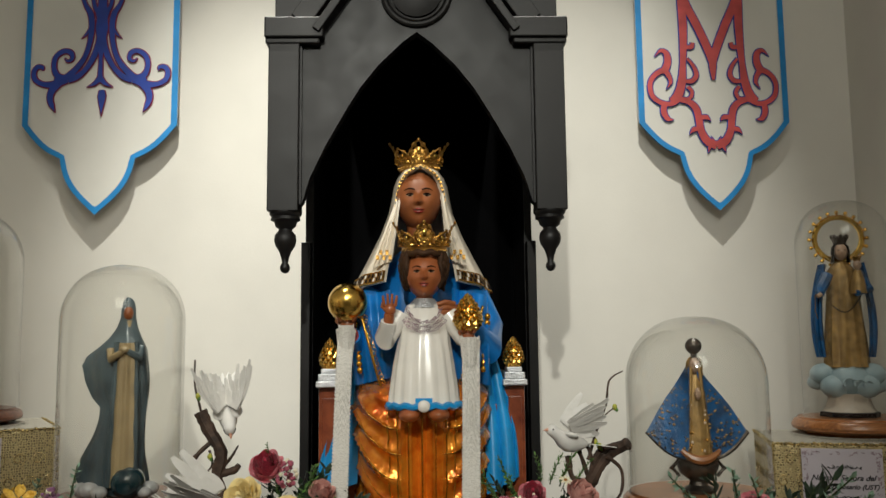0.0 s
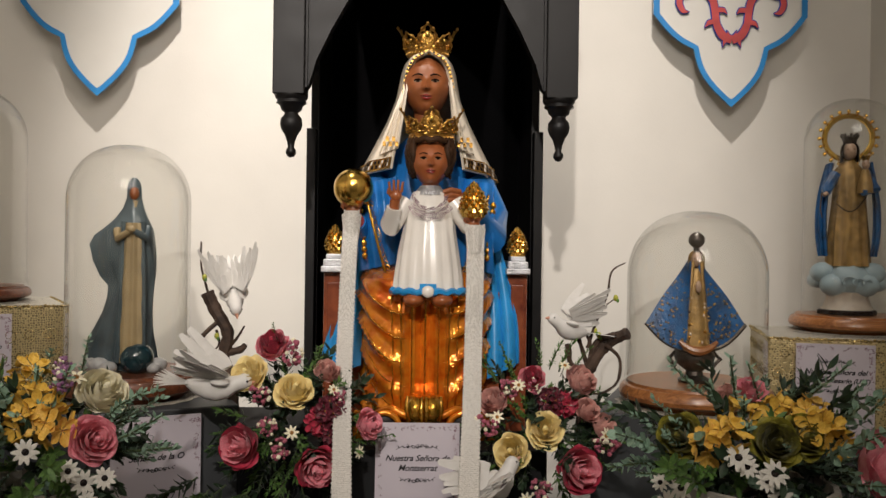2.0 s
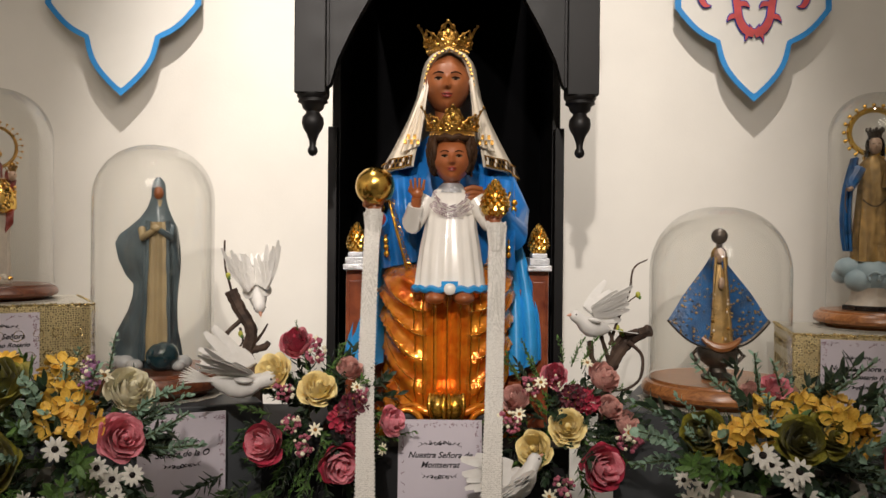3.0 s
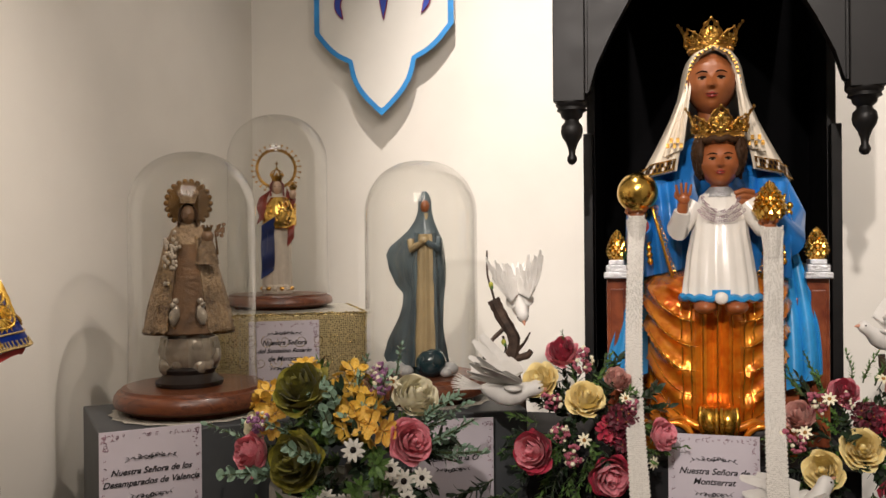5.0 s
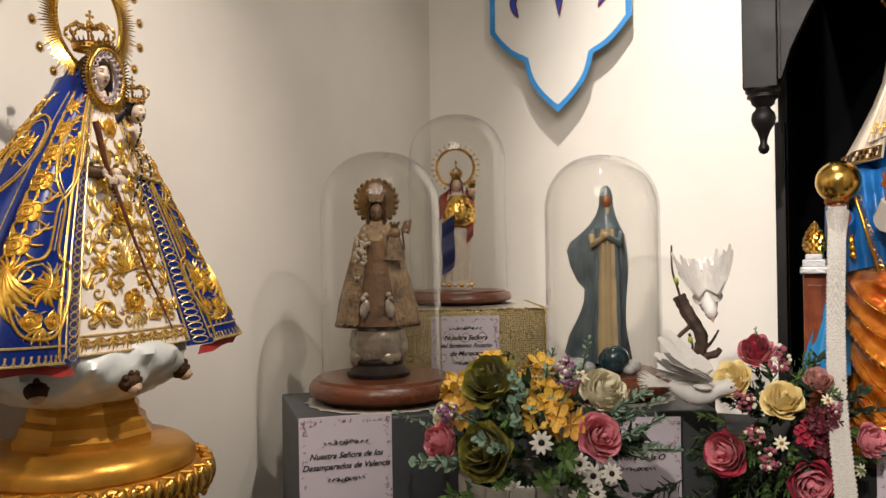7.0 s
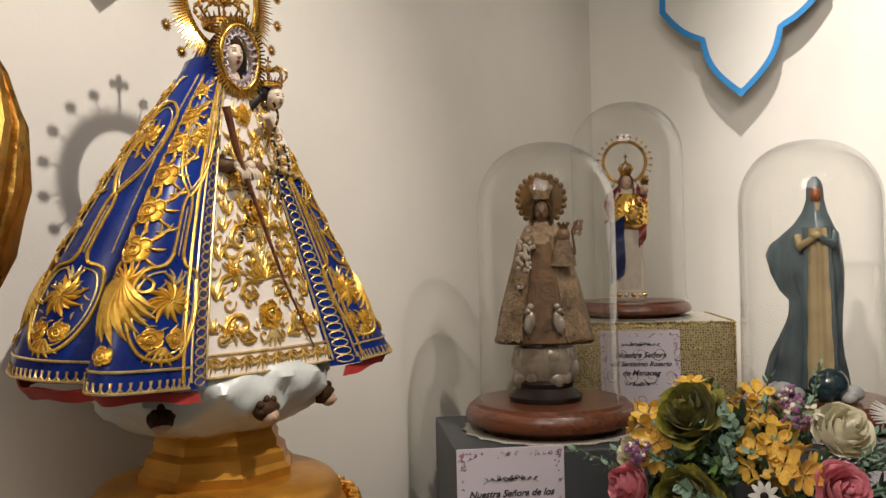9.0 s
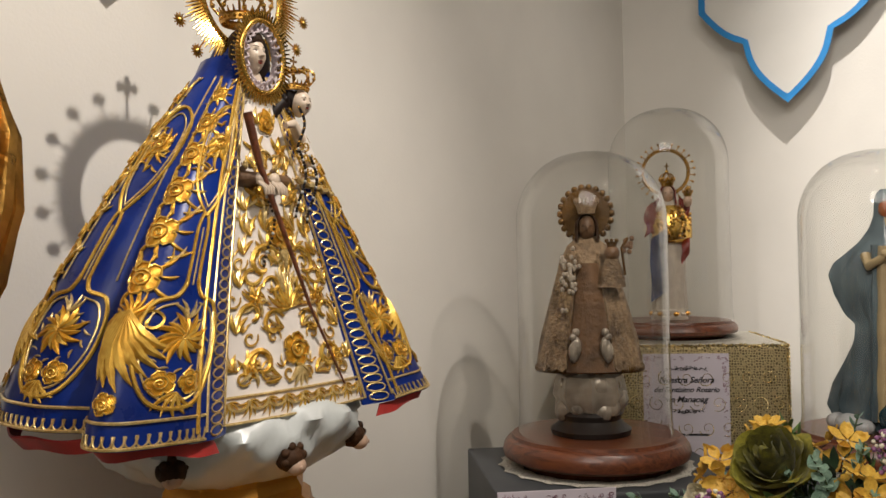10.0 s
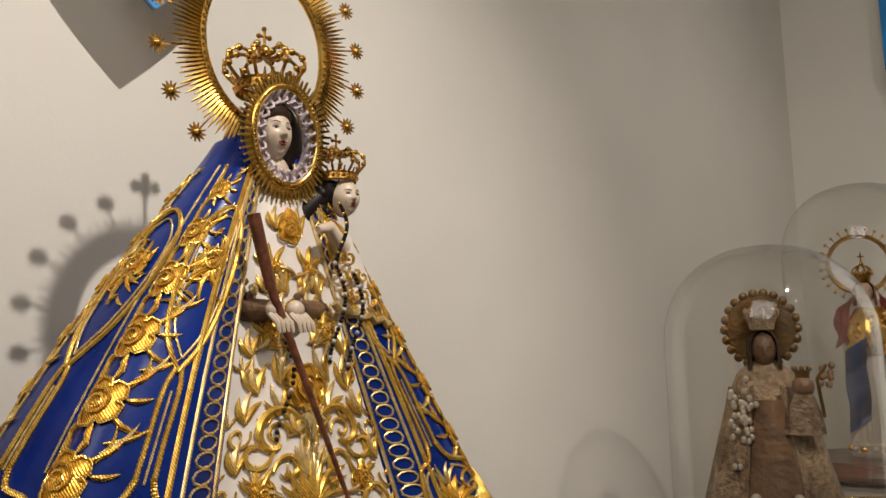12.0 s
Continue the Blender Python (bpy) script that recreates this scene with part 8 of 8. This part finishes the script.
arrange((0.42, 1.2, 1.17), "mustard and olive artificial flowers with white daisies, slatted pot", [
    (R_, "olive", 0.411, 1.11, 1.228, 0.038), (R_, "olive", 0.302, 1.15, 1.23, 0.035), (R_, "olive", 0.45, 1.12, 1.235, 0.035), (R_, "pink", 0.552, 1.12, 1.185, 0.058), (R_, "pink", 0.413, 1.2, 1.288, 0.028), (R_, "peach", 0.385, 1.2, 1.28, 0.024),
    (BL, "mustard", 0.345, 1.1, 1.24, 0.036), (BL, "mustard", 0.325, 1.11, 1.226, 0.032), (BL, "mustard", 0.465, 1.12, 1.25, 0.038), (BL, "mustard", 0.49, 1.12, 1.236, 0.034), (BL, "mustard", 0.48, 1.16, 1.268, 0.03), (BL, "mustard", 0.38, 1.15, 1.26, 0.034), (BL, "mustard", 0.435, 1.16, 1.268, 0.032),
    (D_, "dark", 0.35, 1.07, 1.219, 0.021), (D_, "dark", 0.361, 1.07, 1.205, 0.017), (D_, "dark", 0.392, 1.06, 1.198, 0.021), (D_, "dark", 0.383, 1.06, 1.187, 0.018), (D_, "dark", 0.4, 1.06, 1.162, 0.02), (D_, "dark", 0.426, 1.06, 1.138, 0.021), (D_, "dark", 0.284, 1.09, 1.166, 0.019), (D_, "dark", 0.268, 1.09, 1.147, 0.018), (D_, "dark", 0.31, 1.07, 1.143, 0.02), (D_, "dark", 0.325, 1.07, 1.138, 0.018), (D_, "dark", 0.26, 1.1, 1.17, 0.014),
    (S_, "sage", 0.335, 1.16, 1.295, 0.075), (S_, "sage", 0.38, 1.16, 1.285, 0.08), (S_, "sage", 0.47, 1.16, 1.285, 0.085), (S_, "round", 0.265, 1.14, 1.215, 0.08), (S_, "round", 0.51, 1.14, 1.25, 0.08), (S_, "round", 0.47, 1.1, 1.205, 0.085), (S_, "round", 0.51, 1.12, 1.215, 0.08), (S_, "sage", 0.44, 1.08, 1.15, 0.09), (S_, "sage", 0.55, 1.15, 1.26, 0.08), (S_, "round", 0.5, 1.1, 1.17, 0.08),
    (S_, "green", 0.29, 1.1, 1.19, 0.08), (S_, "bright", 0.32, 1.08, 1.19, 0.07), (S_, "green", 0.31, 1.08, 1.17, 0.08), (S_, "bright", 0.36, 1.06, 1.15, 0.06)],
    12, (("sage", 50, (0.19, 0.12, 0.085), 0.08), ("dark", 36, (0.15, 0.08, 0.1), 0.075), ("green", 22, (0.15, 0.09, 0.1), 0.07), ("round", 14, (0.16, 0.09, 0.1), 0.07)), (0.4, 1.14, 0.986, 1.158, 0.1), 0.82)
arrange((-0.275, 1.53, 1.15), "artificial roses in crimson, pale yellow and pink with greenery", [
    (R_, "red", -0.308, 1.5, 1.287, 0.037), (R_, "yellow", -0.344, 1.48, 1.241, 0.038), (R_, "yellow", -0.268, 1.47, 1.213, 0.039), (R_, "peach", -0.216, 1.5, 1.244, 0.028), (R_, "crimson", -0.35, 1.45, 1.128, 0.043), (R_, "crimson", -0.229, 1.45, 1.1, 0.044), (R_, "pink", -0.146, 1.48, 1.16, 0.031),
    (BL, "burgundy", -0.205, 1.47, 1.185, 0.04), (BL, "burgundy", -0.225, 1.48, 1.165, 0.034), (BL, "burgundy", -0.2, 1.47, 1.145, 0.03), (BE, "pink", -0.272, 1.48, 1.262, 0.045), (BE, "pink", -0.315, 1.47, 1.2, 0.04), (BE, "pink", -0.285, 1.46, 1.13, 0.045), (BE, "pink", -0.2, 1.48, 1.2, 0.03), (BE, "pink", -0.3, 1.46, 1.16, 0.04),
    (D_, "gold", -0.268, 1.45, 1.152, 0.015), (D_, "gold", -0.2, 1.47, 1.222, 0.013), (D_, "gold", -0.155, 1.47, 1.115, 0.014), (S_, "bright", -0.3, 1.5, 1.3, 0.035), (S_, "bright", -0.24, 1.5, 1.258, 0.04), (S_, "bright", -0.285, 1.49, 1.235, 0.035), (S_, "dark", -0.43, 1.47, 1.07, 0.08), (S_, "bright", -0.39, 1.45, 1.04, 0.075), (S_, "green", -0.34, 1.45, 1.05, 0.075), (S_, "bright", -0.35, 1.46, 1.02, 0.08), (S_, "green", -0.28, 1.45, 1.07, 0.06), (S_, "bright", -0.41, 1.42, 1.02, 0.09), (S_, "bright", -0.37, 1.42, 0.99, 0.09), (S_, "green", -0.43, 1.43, 1.03, 0.09), (S_, "green", -0.4, 1.43, 1.06, 0.08), (S_, "bright", -0.33, 1.42, 1.0, 0.08), (S_, "dark", -0.38, 1.46, 1.06, 0.09), (S_, "dark", -0.34, 1.46, 1.04, 0.09), (S_, "dark", -0.42, 1.46, 1.0, 0.09), (S_, "bright", -0.3, 1.42, 1.0, 0.07), (S_, "green", -0.25, 1.42, 1.02, 0.07)],
    13, (("dark", 44, (0.12, 0.06, 0.12), 0.065), ("green", 22, (0.13, 0.06, 0.12), 0.055), ("bright", 34, (0.15, 0.05, 0.16), 0.055)))
arrange((0.165, 1.53, 1.14), "artificial roses in peach, yellow and crimson with greenery", [
    (R_, "red", 0.144, 1.5, 1.236, 0.03), (R_, "peach", 0.225, 1.5, 1.232, 0.036), (R_, "peach", 0.077, 1.49, 1.196, 0.033), (R_, "yellow", 0.162, 1.46, 1.157, 0.038), (R_, "yellow", 0.108, 1.46, 1.12, 0.037), (R_, "crimson", 0.215, 1.45, 1.095, 0.046), (R_, "peach", 0.262, 1.48, 1.158, 0.03), (R_, "peach", 0.235, 1.48, 1.185, 0.028),
    (BL, "burgundy", 0.175, 1.48, 1.205, 0.035), (BL, "burgundy", 0.2, 1.48, 1.2, 0.03), (BE, "pink", 0.08, 1.47, 1.155, 0.045), (BE, "pink", 0.245, 1.46, 1.135, 0.045), (BE, "pink", 0.155, 1.45, 1.075, 0.045), (BE, "pink", 0.115, 1.49, 1.21, 0.04), (BE, "pink", 0.15, 1.49, 1.215, 0.03),
    (D_, "gold", 0.116, 1.46, 1.235, 0.014), (D_, "gold", 0.265, 1.45, 1.152, 0.017), (D_, "gold", 0.13, 1.44, 1.045, 0.015), (D_, "gold", 0.08, 1.46, 1.18, 0.014), (D_, "gold", 0.2, 1.49, 1.265, 0.014), (S_, "bright", 0.16, 1.54, 1.245, 0.06), (S_, "bright", 0.11, 1.53, 1.24, 0.065), (S_, "bright", 0.09, 1.54, 1.225, 0.06), (S_, "bright", 0.18, 1.54, 1.25, 0.06), (S_, "green", 0.19, 1.45, 1.04, 0.05), (S_, "bright", 0.13, 1.46, 1.115, 0.04)],
    14, (("dark", 44, (0.11, 0.06, 0.12), 0.06), ("green", 22, (0.12, 0.06, 0.12), 0.05), ("bright", 34, (0.15, 0.05, 0.17), 0.055)))

# ---- feathered doves and twisted branches ----


def dove(m, size, wing, label, sweep=0.0, fan_=75):
    """A white feathered dove ornament: beak towards -y; wing: how far the wings are raised, in degrees."""
    ob = empty("dove_ornament", m, label, "dove ornament", "dove ornaments")
    sc = Matrix.Diagonal((size, size, size, 1))
    b = B()
    b.loft([[(r * 0.9 * math.cos(a), y, z + r * math.sin(a)) for a in (2 * math.pi * k / 18 for k in range(18))] for y, z, r in
            ((-0.5, 0.13, 0.015), (-0.485, 0.13, 0.06), (-0.44, 0.135, 0.1), (-0.37, 0.125, 0.115), (-0.3, 0.09, 0.115), (-0.2, 0.03, 0.15), (-0.05, 0.0, 0.175), (0.1, 0.0, 0.16), (0.25, 0.02, 0.11), (0.36, 0.04, 0.05))], M_FEATHER)
    for s in (-1, 1):
        b.ball((s * 0.085, -0.43, 0.155), 0.016, M_DARK, 8, 6)
    part("body", b.move(sc), ob)
    part("beak", B().tube([(0, -0.48, 0.13), (0, -0.54, 0.115), (0, -0.57, 0.1)], [0.035, 0.02, 0.004], M_BEAK, 8).move(sc), ob, "pale orange beak")
    rnd = random.Random(int(wing * 10))
    for s in (-1, 1):
        b = B()
        single = []
        for row, (n, l0, l1, lift) in enumerate(((10, 0.86, 0.5, 0.0), (8, 0.56, 0.34, 0.02), (7, 0.32, 0.24, 0.04))):
            for k in range(n):
                t = k / (n - 1)
                phi = radians(sweep + 8 + fan_ * t + rnd.uniform(-6, 6))
                l = (l0 + (l1 - l0) * t) * rnd.uniform(0.86, 1.06)
                bend = rnd.uniform(0.0, 0.22)
                ox, oy = 0.1 + 0.16 * (1 - t), -0.16 + 0.2 * t
                d, nn = (math.cos(phi), math.sin(phi)), (-math.sin(phi), math.cos(phi))

                def feather(u, v):
                    w = 0.078 * math.sin(math.pi * (0.16 + 0.76 * v)) ** 0.6 * (u - 0.5) * 2
                    x, y = ox + d[0] * l * v + nn[0] * w, oy + d[1] * l * v + nn[1] * w
                    z = lift + 0.005 * k + bend * v * v * l - 0.02 * abs(u - 0.5) - 0.05 * x * x
                    c, sn = math.cos(radians(wing)), math.sin(radians(wing))
                    return (s * (x * c - z * sn), y, 0.08 + x * sn + z * c)
                single.append(B().grid(feather, 2, 7, M_FEATHER, 0.006).move(sc))
        b.ball((s * 0.14, -0.07, 0.13), (0.1, 0.13, 0.05), M_FEATHER, 12, 8)
        w = part("wing", b.move(sc), ob)
        for q in single:
            part("feather", q, w)
    tail = part("tail", B().ball((0, 0.33, 0.04), (0.06, 0.1, 0.03), M_FEATHER, 12, 8).move(sc), ob)
    for k in range(9):
        a = radians(-28 + 7 * k)
        part("feather", B().grid(lambda u, v: ((0.3 + 0.42 * v) * math.sin(a) * v * 1.2 + (u - 0.5) * 0.1 * math.sin(math.pi * (0.2 + 0.75 * v)), 0.28 + 0.5 * v * math.cos(a), 0.04 + 0.05 * v + 0.006 * (k % 2)), 2, 5, M_FEATHER, 0.006).move(sc), tail)
    return ob


dove(pose(-0.412, 1.645, 1.372, 50, -8, 14), 0.115, 56, "white feathered dove ornament with raised wings on a twisted branch", 22, 40)
dove(pose(-0.40, 1.45, 1.226, 6, 0, 100) @ pose(0, 0, 0, 0, -8, 0), 0.125, 36, "white feathered dove ornament with spread wings among roses", 35, 45)
dove(pose(0.232, 1.63, 1.312, -14, 0, -68), 0.105, 62, "white feathered dove ornament with raised wings on a twisted branch", 30, 50)
dove(pose(0.075, 1.385, 1.078, -35, 0, 118), 0.115, 24, "white feathered dove ornament with spread wings among roses", 20, 60)


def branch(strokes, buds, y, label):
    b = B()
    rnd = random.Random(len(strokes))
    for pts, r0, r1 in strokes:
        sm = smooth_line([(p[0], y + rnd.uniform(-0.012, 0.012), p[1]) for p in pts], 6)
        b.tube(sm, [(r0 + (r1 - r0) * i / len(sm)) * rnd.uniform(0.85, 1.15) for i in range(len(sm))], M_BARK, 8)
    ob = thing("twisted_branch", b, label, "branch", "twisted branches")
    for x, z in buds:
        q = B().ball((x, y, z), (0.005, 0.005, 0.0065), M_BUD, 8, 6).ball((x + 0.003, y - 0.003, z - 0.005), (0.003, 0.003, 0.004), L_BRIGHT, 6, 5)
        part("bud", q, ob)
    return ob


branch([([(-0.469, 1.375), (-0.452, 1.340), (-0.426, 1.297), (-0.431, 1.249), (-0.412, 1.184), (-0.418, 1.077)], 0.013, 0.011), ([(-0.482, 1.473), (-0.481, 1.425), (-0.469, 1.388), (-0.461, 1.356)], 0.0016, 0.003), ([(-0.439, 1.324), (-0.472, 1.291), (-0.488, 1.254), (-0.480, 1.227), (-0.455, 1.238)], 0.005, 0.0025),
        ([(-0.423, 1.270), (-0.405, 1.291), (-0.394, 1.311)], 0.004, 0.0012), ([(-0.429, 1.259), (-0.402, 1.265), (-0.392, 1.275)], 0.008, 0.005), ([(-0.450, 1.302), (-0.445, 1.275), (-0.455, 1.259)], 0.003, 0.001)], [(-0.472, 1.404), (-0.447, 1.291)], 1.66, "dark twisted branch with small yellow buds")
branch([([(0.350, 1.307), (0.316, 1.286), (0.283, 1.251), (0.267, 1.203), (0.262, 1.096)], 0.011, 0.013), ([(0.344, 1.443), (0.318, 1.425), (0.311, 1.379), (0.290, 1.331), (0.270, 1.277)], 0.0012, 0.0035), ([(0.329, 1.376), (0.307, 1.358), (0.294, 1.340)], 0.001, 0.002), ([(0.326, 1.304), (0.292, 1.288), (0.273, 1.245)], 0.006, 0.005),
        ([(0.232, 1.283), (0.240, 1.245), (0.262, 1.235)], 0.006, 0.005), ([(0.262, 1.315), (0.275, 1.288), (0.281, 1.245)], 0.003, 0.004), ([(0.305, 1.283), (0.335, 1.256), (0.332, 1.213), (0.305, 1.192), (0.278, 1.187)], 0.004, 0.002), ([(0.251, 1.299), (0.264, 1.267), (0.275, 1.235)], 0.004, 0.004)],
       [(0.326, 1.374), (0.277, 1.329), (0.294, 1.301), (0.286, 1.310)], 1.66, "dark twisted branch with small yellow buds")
